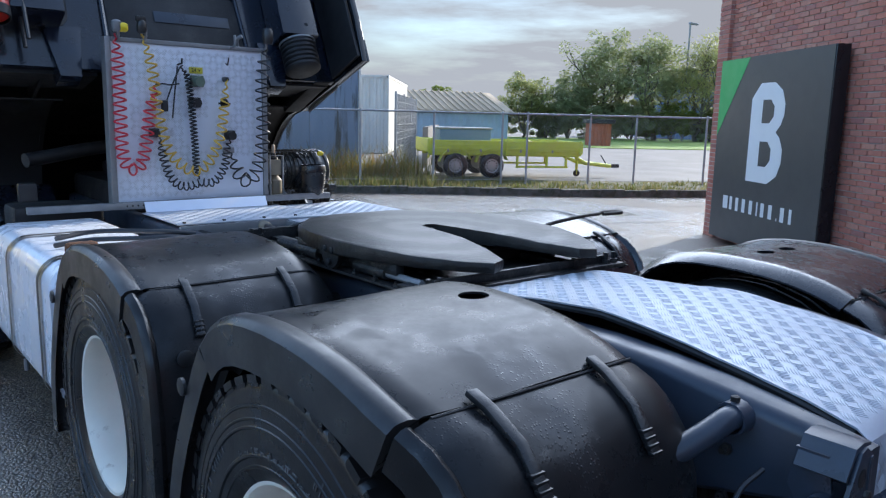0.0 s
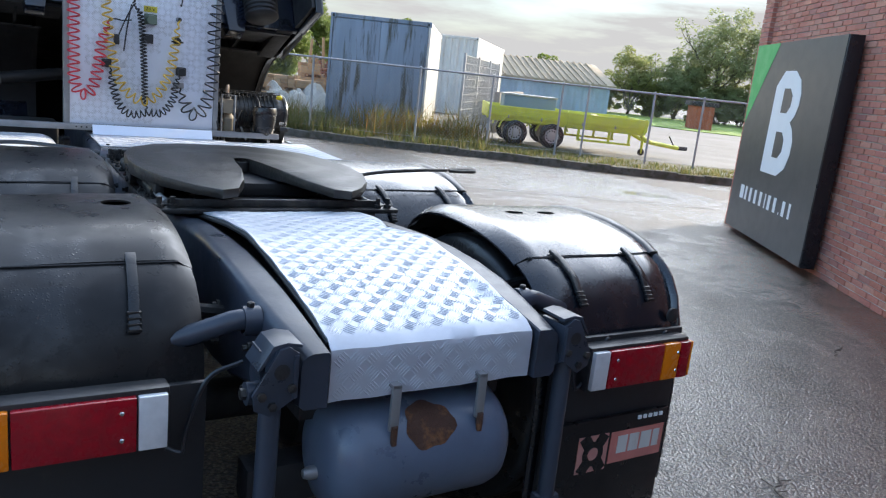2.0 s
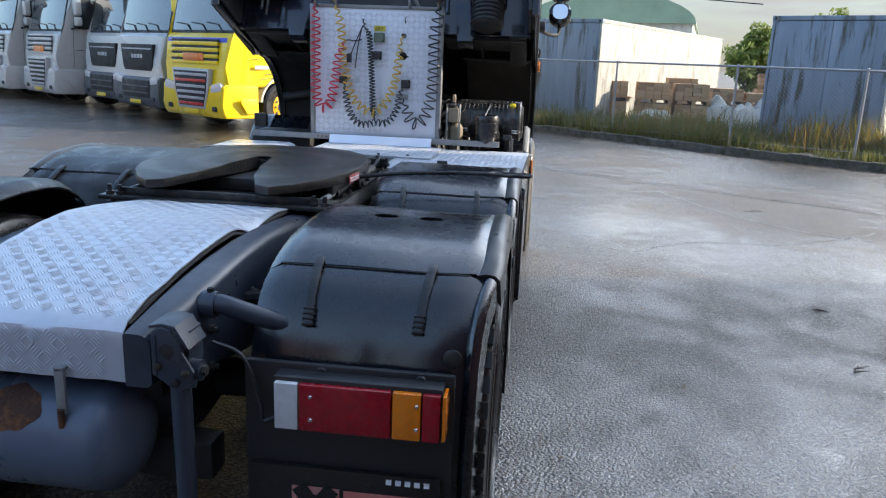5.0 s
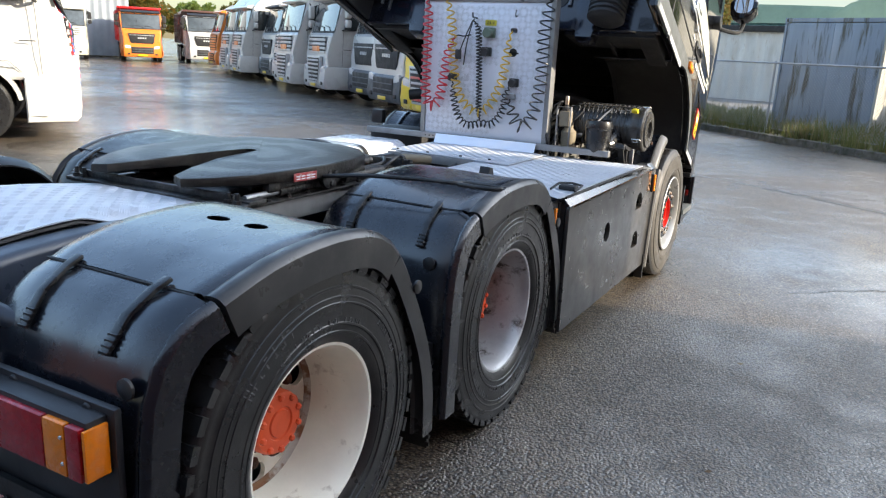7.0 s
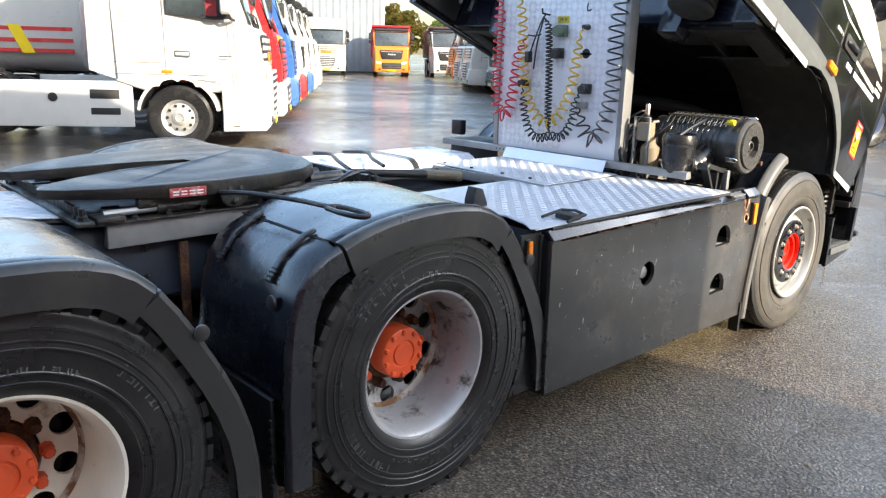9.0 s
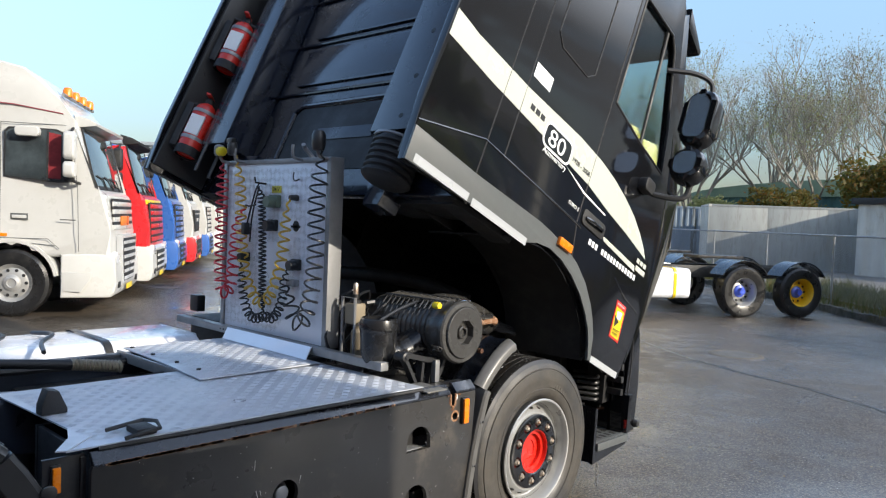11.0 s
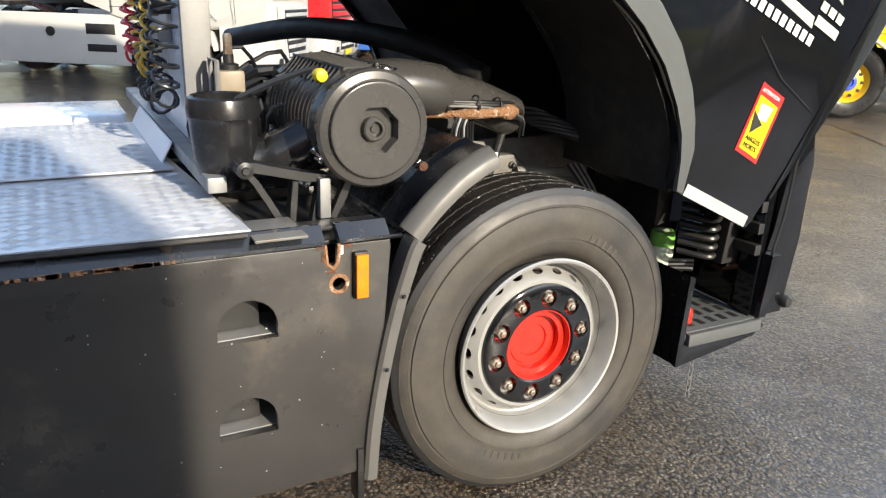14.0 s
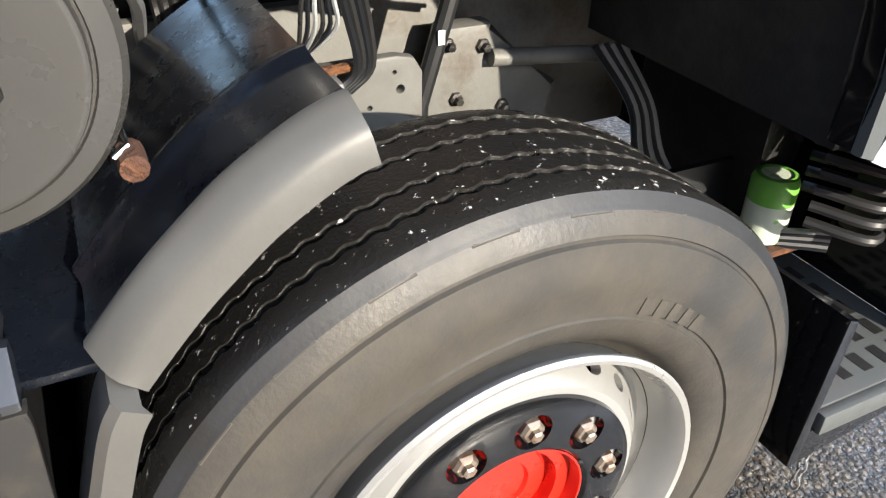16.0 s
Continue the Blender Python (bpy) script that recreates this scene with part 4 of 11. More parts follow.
for s in (1, -1):
    for ya in (AXLE_M, AXLE_R):
        dual_wheel(s, ya)
    front_wheel(s)
part("axle_beam", lathe(bmesh.new(), [(0.07, -0.8), (0.07, -0.2), (0.19, -0.12), (0.19, 0.12), (0.07, 0.2), (0.07, 0.8)], "x", 16, (0, AXLE_R, 0.5)), M_DARK, truck)
part("axle_beam", lathe(bmesh.new(), [(0.07, -0.8), (0.07, -0.2), (0.19, -0.12), (0.19, 0.12), (0.07, 0.2), (0.07, 0.8)], "x", 16, (0, AXLE_M, 0.5)), M_DARK, truck)
part("axle_beam", box_bm(-0.9, 0.9, AXLE_F - 0.05, AXLE_F + 0.05, 0.36, 0.48, 0.02), M_DARK, truck)

# fenders: (y, z) from the rear foot over the top to the front foot, relative to the axle
F_REAR = [(-0.615, 0.24), (-0.615, 0.45), (-0.612, 0.62), (-0.603, 0.74), (-0.588, 0.85), (-0.556, 0.94), (-0.505, 1.005), (-0.455, 1.04), (-0.40, 1.062)]
F_TOP = [(-0.395, 1.066), (-0.345, 1.086), (-0.29, 1.102), (-0.22, 1.118), (-0.13, 1.131), (-0.04, 1.137), (0.05, 1.138), (0.14, 1.133), (0.22, 1.122), (0.29, 1.100), (0.35, 1.066), (0.40, 1.02)]
F_FRONT = [(0.405, 1.012), (0.45, 0.95), (0.51, 0.85), (0.57, 0.74), (0.62, 0.63), (0.655, 0.52), (0.675, 0.40), (0.68, 0.25)]


def fender(side, axle, dz, holes=()):
    f = new("fender")
    f.parent = truck
    f.matrix_basis = Matrix.Translation((0, axle, 0)) @ Matrix.Diagonal((side, 1, 1, 1))
    skin = M_FENDER if side > 0 else M_FENDER_DULL
    lift = lambda path: [(y, z + dz if z > 0.5 else z) for y, z in path]
    top = part("top_cover", arch_sheet(bmesh.new(), lift(F_TOP), 0.53, 1.20, 0.006, 0.05, 14), skin, f, "wet black plastic cover")
    for v in top.data.vertices:
        n = noise.noise(v.co * 3.0)
        v.co.z += 0.008 * n
    # dark sheet added below the cover so that its holes look shaded
    part("inner_liner", arch_sheet(bmesh.new(), [(y * 0.97, z - 0.028) for y, z in lift(F_TOP)], 0.56, 1.14, 0.004, 0.0, 4), M_DARK, f)
    for hx, hy, rx, ry in holes:
        cut = bmesh.new()
        lathe(cut, [(0, 1.0), (1, 1.0), (1, 1.25), (0, 1.25)], "z", 24)
        bmesh.ops.transform(cut, verts=cut.verts, matrix=Matrix.Translation((hx, hy, 0)) @ Matrix.Diagonal((rx, ry, 1, 1)))
        cut_out(top, cut)
    rear = part("rear_panel", arch_sheet(bmesh.new(), lift(F_REAR), 0.535, 1.195, 0.006, 0.04, 12), skin, f, "dented black plastic panel")
    for v in rear.data.vertices:
        if v.co.z > 0.7:
            v.co.y += 0.012 * noise.noise(v.co * 6.0)
    part("front_panel", arch_sheet(bmesh.new(), lift(F_FRONT), 0.535, 1.195, 0.006, 0.04, 10), skin, f)
    lip = lift(F_TOP)
    part("edge_lip", arch_sheet(bmesh.new(), [(y, z + 0.002) for y, z in lip], 1.150, 1.222, 0.095, 0.035, 6), M_LIP, f, "matt grey-black rim of the fender")
    low = lift(F_FRONT)
    part("edge_lip", arch_sheet(bmesh.new(), [(y + 0.004, z) for y, z in low], 1.165, 1.222, 0.07, 0.03, 5), M_LIP, f, "matt grey-black rim of the fender")
    back = lift(F_REAR)
    part("edge_lip", arch_sheet(bmesh.new(), [(y - 0.004, z) for y, z in back], 1.175, 1.215, 0.075, 0.03, 4), skin, f)
    # thin dark tubes stand in for the shadow line at each panel joint
    bead = lambda k: [Vector((x, F_TOP[k][0] + (-0.006 if k == 0 else 0.006), F_TOP[k][1] + dz - 0.004)) for x in (0.57, 0.75, 0.95, 1.14)]
    part("seam", tube_bm(bead(0), 0.0035, 6), M_DARK, f)
    part("seam", tube_bm(bead(-1), 0.0035, 6), M_DARK, f)
    for sx in (0.685, 1.030):
        pts = [Vector((sx, -0.385, 1.080 + dz)), Vector((sx + 0.004, -0.43, 1.063 + dz)), Vector((sx + 0.010, -0.505, 1.018 + dz)), Vector((sx + 0.016, -0.568, 0.938 + dz))]
        bm = bmesh.new()
        for a, b in zip(pts, pts[1:]):
            d = (b - a)
            m = Matrix.Translation((a + b) / 2) @ d.to_track_quat("Y", "Z").to_matrix().to_4x4()
            box(bm, -0.013, 0.013, -d.length / 2 - 0.003, d.length / 2 + 0.003, -0.006, 0.007, 0.004, m=m)
        strap = part("strap", bm, M_RUBBER, f, "ribbed black rubber strap")
        bm = bmesh.new()
        for j in range(4):
            p = pts[2].lerp(pts[3], 0.5 + j * 0.15)
            box(bm, p.x - 0.016, p.x + 0.016, p.y - 0.010, p.y + 0.004, p.z - 0.004, p.z + 0.004, 0.002)
        part("ribs", bm, M_RUBBER, strap)
    plug = lathe(bmesh.new(), [(0.026, 0.0), (0.026, 0.008), (0.02, 0.011), (0, 0.011)], "x", 20)
    part("plug", plug, M_LIP, f, "round rubber plug").matrix_basis = pose(1.105, -0.590, 0.885 + dz, 0, 0, -90)
    plug = lathe(bmesh.new(), [(0.024, 0.0), (0.024, 0.008), (0.018, 0.011), (0, 0.011)], "x", 20)
    part("plug", plug, M_LIP, f, "round rubber plug").matrix_basis = pose(1.222, 0.505, 0.87 + dz, 0, 0, 0)
    part("support", tube_bm([(0.36, -0.3, 0.9), (0.6, -0.3, 0.94), (1.1, -0.3, 1.03 + dz)], 0.02, 8), M_DARK, f)
    return f


def drawn_in(f):
    """The fender narrows towards its rear foot."""
    for ob in f.children:
        for v in ob.data.vertices:
            if v.co.x > 0.9 and v.co.y < -0.33:
                v.co.x -= 0.042 * min(1.0, (-0.33 - v.co.y) / 0.25)


drawn_in(fender(1, AXLE_R, 0.0, ((0.80, 0.01, 0.042, 0.026), (0.955, 0.005, 0.042, 0.026))))
fender(1, AXLE_M, -0.02)
drawn_in(fender(-1, AXLE_R, 0.03, ((0.665, 0.01, 0.042, 0.036),)))
fender(-1, AXLE_M, -0.01)

# rear ends of the fenders: valance, lamp and flap
for s in (1, -1):
    e = new("rear_valance")
    e.parent = truck
    e.matrix_basis = Matrix.Diagonal((s, 1, 1, 1))
    part("valance_plate", box_bm(0.545, 1.120, -2.03, -2.008, 0.24, 0.855, 0.008), M_BLACK_MATTE, e, "black steel plate behind the wheel")
    for rx in (0.76, 1.03):
        part("rivet", lathe(bmesh.new(), [(0.016, 0), (0.013, -0.006), (0, -0.008)], "y", 12, (rx, -2.031, 0.835)), M_DARK, e)
    lamp = new("tail_lamp")
    lamp.parent = truck
    lamp.matrix_basis = pose(0, 0, 0.040) @ e.matrix_basis if s > 0 else pose(0, -0.015, 0.085) @ e.matrix_basis
    part("housing", box_bm(0.645, 1.096, -2.085, -2.028, 0.648, 0.800, 0.008), M_BLACK_MATTE, lamp)
    for a, b, mm in ((0.692, 0.762, M_WHITE_LENS), (0.764, 1.028, M_RED_LENS), (1.030, 1.112, M_AMBER), (1.114, 1.166, M_RED_LENS)):
        part("lens", box_bm(0.652 + (a - 0.692) * 0.93, 0.650 + (b - 0.692) * 0.93, -2.102, -2.080, 0.658, 0.788, 0.004), mm, lamp)
    part("lens", box_bm(1.096, 1.106, -2.098, -2.035, 0.660, 0.786, 0.003), M_AMBER, lamp)
    for sx in (0.75, 1.03):
        for sz in (0.69, 0.755):
            part("screw", lathe(bmesh.new(), [(0.006, 0), (0.004, -0.003), (0, -0.003)], "y", 8, (sx, -2.1025, sz)), M_CHROME, lamp)
    part("lamp_lead", tube_bm(curve_pts([(0.645, -2.06, 0.71), (0.61, -2.07, 0.70), (0.60, -2.06, 0.75), (0.55, -2.05, 0.87), (0.47, -2.06, 0.91)], 6), 0.006, 6), M_CABLE_BLACK, e)
flap = part("mud_flap", box_bm(0.56, 1.095, -2.052, -2.034, 0.18, 0.56, 0.004), M_RUBBER, truck, "black rubber mud flap with a faded red and white emblem")
part("emblem_band", box_bm(0.828, 1.080, -2.056, -2.053, 0.385, 0.502), mat("faded_red_print", (0.60, 0.20, 0.16), 0.6, bump=0.02, stain=(0.3, 0.06, 0.05)), flap)
for k, (a, b) in enumerate(((0.90, 0.945), (0.955, 1.0), (1.01, 1.06), (1.07, 1.10))):
    part("emblem_bar", box_bm(a - 0.04, b - 0.04, -2.0585, -2.0565, 0.42, 0.485), M_CONT_WHITE, flap)
part("emblem_square", box_bm(0.682, 0.816, -2.056, -2.053, 0.37, 0.505), mat("red_white_print", (0.60, 0.27, 0.23), 0.6, bump=0.02), flap)
part("emblem_ring", lathe(bmesh.new(), [(0.046, -2.0575), (0.046, -2.0595), (0.024, -2.0595), (0.024, -2.0575)], "y", 24, (0.749, 0, 0.438), closed=True), M_RUBBER, flap)
for turn in (35, 145):
    for q in (-1, 1):
        part("emblem_arm", box_bm(-0.022, 0.022, -2.0590, -2.0570, min(q * 0.040, q * 0.082), max(q * 0.040, q * 0.082), m=Matrix.Translation((0.749, 0, 0.438)) @ Matrix.Rotation(radians(turn), 4, "Y")), M_RUBBER, flap)
for k in range(5):
    part("white_mark", box_bm(0.945 + k * 0.026, 0.960 + k * 0.026, -2.056, -2.052, 0.535, 0.549), M_SIGN_WHITE, flap)
for q in (1, -1):
    mid_flap = part("mud_flap", box_bm(min(q * 0.58, q * 1.155), max(q * 0.58, q * 1.155), -0.640, -0.622, 0.11, 0.56, 0.004), M_RUBBER, truck, "black rubber mud flap with worn white print")
    for k in range(12):
        part("flap_rib", box_bm(min(q * 1.150, q * 1.168), max(q * 1.150, q * 1.168), -0.648, -0.638, 0.125 + k * 0.032, 0.142 + k * 0.032, 0.003), M_RUBBER, mid_flap)
    for x, w, z0, z1 in ((0.70, 0.018, 0.24, 0.36), (0.76, 0.018, 0.24, 0.36), (0.73, 0.030, 0.345, 0.36), (0.84, 0.018, 0.24, 0.36), (0.875, 0.035, 0.345, 0.36), (0.865, 0.026, 0.29, 0.305), (0.60, 0.012, 0.24, 0.36), (0.80, 0.16, 0.18, 0.20)):
        part("print_bar", box_bm(q * x - w / 2 if q > 0 else q * x - w / 2, q * x + w / 2, -0.6425, -0.6405, z0, z1), M_MARK, mid_flap)
flap = part("mud_flap", box_bm(-1.165, -0.60, -2.052, -2.034, 0.16, 0.50, 0.004), M_RUBBER, truck, "black rubber mud flap with worn white print")
for k in range(4):
    part("print_bar", box_bm(-0.76 + k * 0.035, -0.735 + k * 0.035, -2.056, -2.053, 0.40 - 0.01 * k, 0.46), M_CONT_WHITE, flap)
    part("print_bar", box_bm(-0.80 + k * 0.045, -0.765 + k * 0.045, -2.056, -2.053, 0.33, 0.36), M_CONT_WHITE, flap)

# chassis rails: (y, inner x, outer x, top, bottom); the tail arches up and comes back down to its end
RAIL = [(-2.215, 0.310, 0.380, 0.968, 0.828), (-2.12, 0.311, 0.392, 0.986, 0.822), (-2.02, 0.313, 0.405, 1.004, 0.800), (-1.90, 0.316, 0.416, 1.023, 0.772), (-1.75, 0.319, 0.420, 1.040, 0.735), (-1.58, 0.322, 0.418, 1.050, 0.712), (-1.40, 0.324, 0.412, 1.050, 0.700), (-1.15, 0.324, 0.404, 1.036, 0.700), (-0.90, 0.322, 0.398, 1.012, 0.700), (-0.66, 0.318, 0.394, 0.990, 0.702), (-0.4, 0.314, 0.392, 0.985, 0.706), (0.44, 0.312, 0.392, 0.985, 0.71), (0.56, 0.312, 0.392, 0.948, 0.71), (1.2, 0.312, 0.392, 0.946, 0.715), (3.7, 0.312, 0.392, 0.946, 0.72)]


def rail_bm(side):
    """A channel rail with rounded shoulders carried through the rows of RAIL."""
    bm, rows = bmesh.new(), []
    for y, xi, xo, top, low in RAIL:
        sec = [(xi, low), (xi, top - 0.004), (xi + 0.004, top), (xo - 0.030, top), (xo - 0.016, top - 0.004), (xo - 0.005, top - 0.014), (xo, top - 0.030), (xo, low + 0.012), (xo - 0.012, low)]
        rows.append([bm.verts.new((side * x, y, z + 0.008)) for x, z in sec])
    n = len(rows[0])
    for a, b in zip(rows, rows[1:]):
        for k in range(n):
            bm.faces.new((a[k], a[(k + 1) % n], b[(k + 1) % n], b[k]))
    bm.faces.new(rows[0])
    bm.faces.new(rows[-1][::-1])
    return bm


for s in (1, -1):
    bm = rail_bm(s)
    part("chassis_rail", bm, M_GREY_PAINT, truck, "blue-grey painted steel chassis rail")
    for k in range(9):
        yy = -1.95 + k * 0.31
        for zz in (0.79, 0.90):
            part("bolt", lathe(bmesh.new(), [(0.014, 0), (0.014, s * 0.012), (0.008, s * 0.013), (0.008, s * 0.025), (0, s * 0.025)], "x", 6, (s * (0.415 if -2.0 < yy < -1.3 else 0.400 if yy < -0.9 else 0.392), yy, zz + 0.02 * math.sin(k * 2.1))), M_GREASE, truck)
    # end bracket with its vertical stay
    br = new("end_bracket")
    br.parent = truck
    br.matrix_basis = Matrix.Translation((0, 0, 0.022)) @ Matrix.Diagonal((s, 1, 1, 1))
    gusset = part("gusset_plate", prism(bmesh.new(), [(0.392, 0.862), (0.392, 0.966), (0.418, 0.984), (0.440, 0.978), (0.498, 0.874), (0.492, 0.838), (0.455, 0.818)], "y", -2.232, -2.222, 0.003), M_GREY_PAINT, br, "sloping bracket plate with a hole")
    part("gusset_hole", lathe(bmesh.new(), [(0, -2.2328), (0.017, -2.2328), (0.019, -2.2322), (0.019, -2.2315)], "y", 20, (0.432, 0, 0.925)), M_DARK, gusset)
    for bx, bz in ((0.408, 0.885), (0.452, 0.845), (0.478, 0.872)):
        part("bolt", lathe(bmesh.new(), [(0.011, -2.231), (0.011, -2.241), (0.006, -2.243), (0, -2.243)], "y", 6, (bx, 0, bz)), M_GREASE, gusset)
    part("cheek_plate", prism(bmesh.new(), [(-2.235, 0.86), (-2.235, 0.962), (-2.12, 0.962), (-2.10, 0.90), (-2.16, 0.815)], "x", 0.394, 0.406, 0.002), M_GREY_PAINT, br)
    part("cheek_plate", prism(bmesh.new(), [(-2.205, 0.82), (-2.185, 0.962), (-2.12, 0.962), (-2.11, 0.88), (-2.16, 0.80)], "x", 0.458, 0.470, 0.002), M_GREY_PAINT, br)
    part("top_flange", prism_bm([(0.385, 0.985), (0.420, 0.992), (0.452, 0.986), (0.486, 0.930), (0.480, 0.926), (0.449, 0.978), (0.420, 0.984), (0.385, 0.977)], "y", -2.225, -2.125, 0.002), M_GREY_PAINT, br, "flange folded over the bracket")
    part("clamp_bolt", lathe(bmesh.new(), [(0.010, 0.985), (0.010, 1.000), (0.006, 1.002), (0, 1.003)], "z", 6, (0.428, -1.965, 0.005)), M_GREASE, br)
    part("pivot", lathe(bmesh.new(), [(0, 0.385), (0.027, 0.385), (0.027, 0.50), (0, 0.50)], "x", 20, (0, -2.185, 0.862)), M_GREY_PAINT, br)
    part("bolt", lathe(bmesh.new(), [(0.014, 0.50), (0.014, 0.512), (0, 0.513)], "x", 6, (0, -2.185, 0.862)), M_GREASE, br)
    part("stay", tube_bm([(0.44, -2.185, 0.86), (0.445, -2.185, 0.42), (0.445, -2.185, 0.40)], 0.026, 16), M_GREY_PAINT, br, "painted round stay")
    part("lug", box_bm(0.405, 0.485, -2.21, -2.16, 0.335, 0.41, 0.012), M_GREY_PAINT, br)
    part("fender_arm", tube_bm(curve_pts([(0.40, -1.965, 0.955), (0.46, -1.968, 0.962), (0.53, -1.955, 0.938), (0.62, -1.925, 0.905), (0.72, -1.89, 0.895)], 6), 0.027, 14), M_GREY_PAINT, br, "bent tube that carries the fender")
    part("arm_clamp", lathe(bmesh.new(), [(0, 0.405), (0.038, 0.405), (0.038, 0.448), (0.032, 0.448)], "x", 16, (0, -1.965, 0.957)), M_GREY_PAINT, br)
for yy, z0 in ((-2.0, 0.72), (-0.9, 0.72), (0.5, 0.7), (1.6, 0.7)):
    part("cross_member", box_bm(-0.315, 0.315, yy - 0.05, yy + 0.05, z0, z0 + 0.16, 0.01), M_DARK, truck)

# tread plate over the rear of the frame, arched like the rails
PLATE = [(-2.185, 0.975), (-2.165, 0.982), (-2.12, 0.995), (-2.05, 1.011), (-1.92, 1.035), (-1.775, 1.057), (-1.62, 1.072), (-1.48, 1.079), (-1.29, 1.072), (-1.07, 1.052), (-0.85, 1.028), (-0.60, 1.010)]


def plate_w(y):
    return 0.298 + 0.016 * max(0.0, min(1.0, (y + 2.165) / 1.2))


def plate_z(x, y):
    """Height of the plate: the arch, a torn dip at its right edge, dents towards the tail and a gentle ripple."""
    z = PLATE[-1][1]
    for a, b in zip(PLATE, PLATE[1:]):
        if y <= b[0]:
            z = a[1] + (b[1] - a[1]) * max(0.0, y - a[0]) / (b[0] - a[0])
            break
    near_edge = max(0.0, min(1.0, (x - 0.20) / 0.11)) ** 2
    z -= 0.042 * near_edge * math.exp(-((y + 1.33) / 0.12) ** 2)
    z -= 0.016 * math.exp(-((x - 0.235) / 0.035) ** 2 - ((y + 2.02) / 0.09) ** 2)
    z += 0.012 * max(0.0, min(1.0, (-x - 0.2) / 0.11)) * math.exp(-((y + 1.5) / 0.3) ** 2)
    return z + 0.010 + 0.0035 * noise.noise((x * 7, y * 5, 1.0))


def plate_bm():
    bm, n = bmesh.new(), 24
    ys = [-2.165 + 1.565 * k / 70 for k in range(71)]
    rows = []
    for z in (0.838, 0.90, 0.955, 0.970):
        rows.append([(-0.300 + 0.600 * j / n, -2.197 + (0.004 if z > 0.96 else 0) + 0.003 * noise.noise((j * 0.4, z * 6, 4)), z + 0.004 * noise.noise((j * 0.3, 2, 3))) for j in range(n + 1)])
    for y in ys:
        w = plate_w(y)
        row = []
        for j in range(n + 1):
            x = -w + 2 * w * j / n
            if j in (0, n):
                x += 0.006 * noise.noise((y * 9, j, 0.5))
            row.append((x, y, plate_z(x, y)))
        rows.append(row)
    top = [[bm.verts.new(q) for q in r] for r in rows]
    low = [[bm.verts.new((q[0], q[1] + (0.004 if k < 4 else 0), q[2] - (0 if k < 4 else 0.005))) for q in r] for k, r in enumerate(rows)]
    for k in range(len(rows) - 1):
        for j in range(n):
            bm.faces.new((top[k][j], top[k][j + 1], top[k + 1][j + 1], top[k + 1][j]))
            bm.faces.new((low[k][j], low[k + 1][j], low[k + 1][j + 1], low[k][j + 1]))
        bm.faces.new((top[k][0], top[k + 1][0], low[k + 1][0], low[k][0]))
        bm.faces.new((top[k][n], low[k][n], low[k + 1][n], top[k + 1][n]))
    for k in (0, -1):
        for j in range(n):
            bm.faces.new((top[k][j], low[k][j], low[k][j + 1], top[k][j + 1]))
    return bm


def tread_bars(name, parent, inside, place, u0, u1, v0, v1, cell=0.042, rise=0.0010):
    """Raised five-bar tread marks over a plate; place turns plate metres into the world's with a normal."""
    verts, faces = [], []
    nu, nv = int((u1 - u0) / cell), int((v1 - v0) / cell)
    for i in range(nu):
        for j in range(nv):
            flip = 1 if (i + j) % 2 else -1
            for b in range(5):
                off = (b - 2) * cell * 0.19
                cu, cv = u0 + (i + 0.5) * cell, v0 + (j + 0.5) * cell
                d = Vector((0.7071, 0.7071 * flip))
                s = Vector((-0.7071 * flip, 0.7071))
                if not inside(cu, cv):
                    continue
                half, wid = cell * 0.44, cell * 0.062
                pts = []
                for a, c, h in ((-half, 0, 0.0), (0, -wid, 0.0), (half, 0, 0.0), (0, wid, 0.0), (-half * 0.5, 0, rise), (half * 0.5, 0, rise)):
                    q = Vector((cu, cv)) + d * a + s * (off + c)
                    pts.append(place(q.x, q.y, h + 0.0004))
                n = len(verts)
                verts += pts
                faces += [(n, n + 1, n + 4), (n + 1, n + 5, n + 4), (n + 1, n + 2, n + 5), (n + 2, n + 3, n + 5), (n + 3, n + 4, n + 5), (n + 3, n, n + 4)]
    me = bpy.data.meshes.new(name)
    me.from_pydata(verts, [], faces)
    me.materials.append(M_ALU_BAR)
    ob = new(name, me)
    ob.parent = lifted(parent)
    ob["kind"] = "stuff"
    return ob


plate = part("tread_plate", plate_bm(), M_ALU, truck, "dented aluminium tread plate bent down at the rear")
tread_bars("tread_relief", plate, lambda u, v: abs(u) < plate_w(v) - 0.014, lambda u, v, h: (u, v, plate_z(u, v) + h + 0.0008), -0.336, 0.336, -2.160, -0.62)
tread_bars("tread_relief", plate, lambda u, v: abs(u) < 0.29, lambda u, v, h: (u, -2.1985 - h - 0.0016, v), -0.294, 0.294, 0.842, 0.972)
# dark strip stands in for the shaded gap under each plate edge
for s in (1, -1):
    part("sealing_strip", tube_bm([(s * (plate_w(y) - 0.006), y, plate_z(s * plate_w(y), y) - 0.016) for y in (-2.16, -2.0, -1.85, -1.65, -1.5, -1.4, -1.3, -1.2, -1.0, -0.8, -0.62)], 0.009, 6), M_DARK, plate)
part("frame_cover", box_bm(-0.305, 0.305, -2.16, -0.6, 0.93, 0.955), M_DARK, truck)

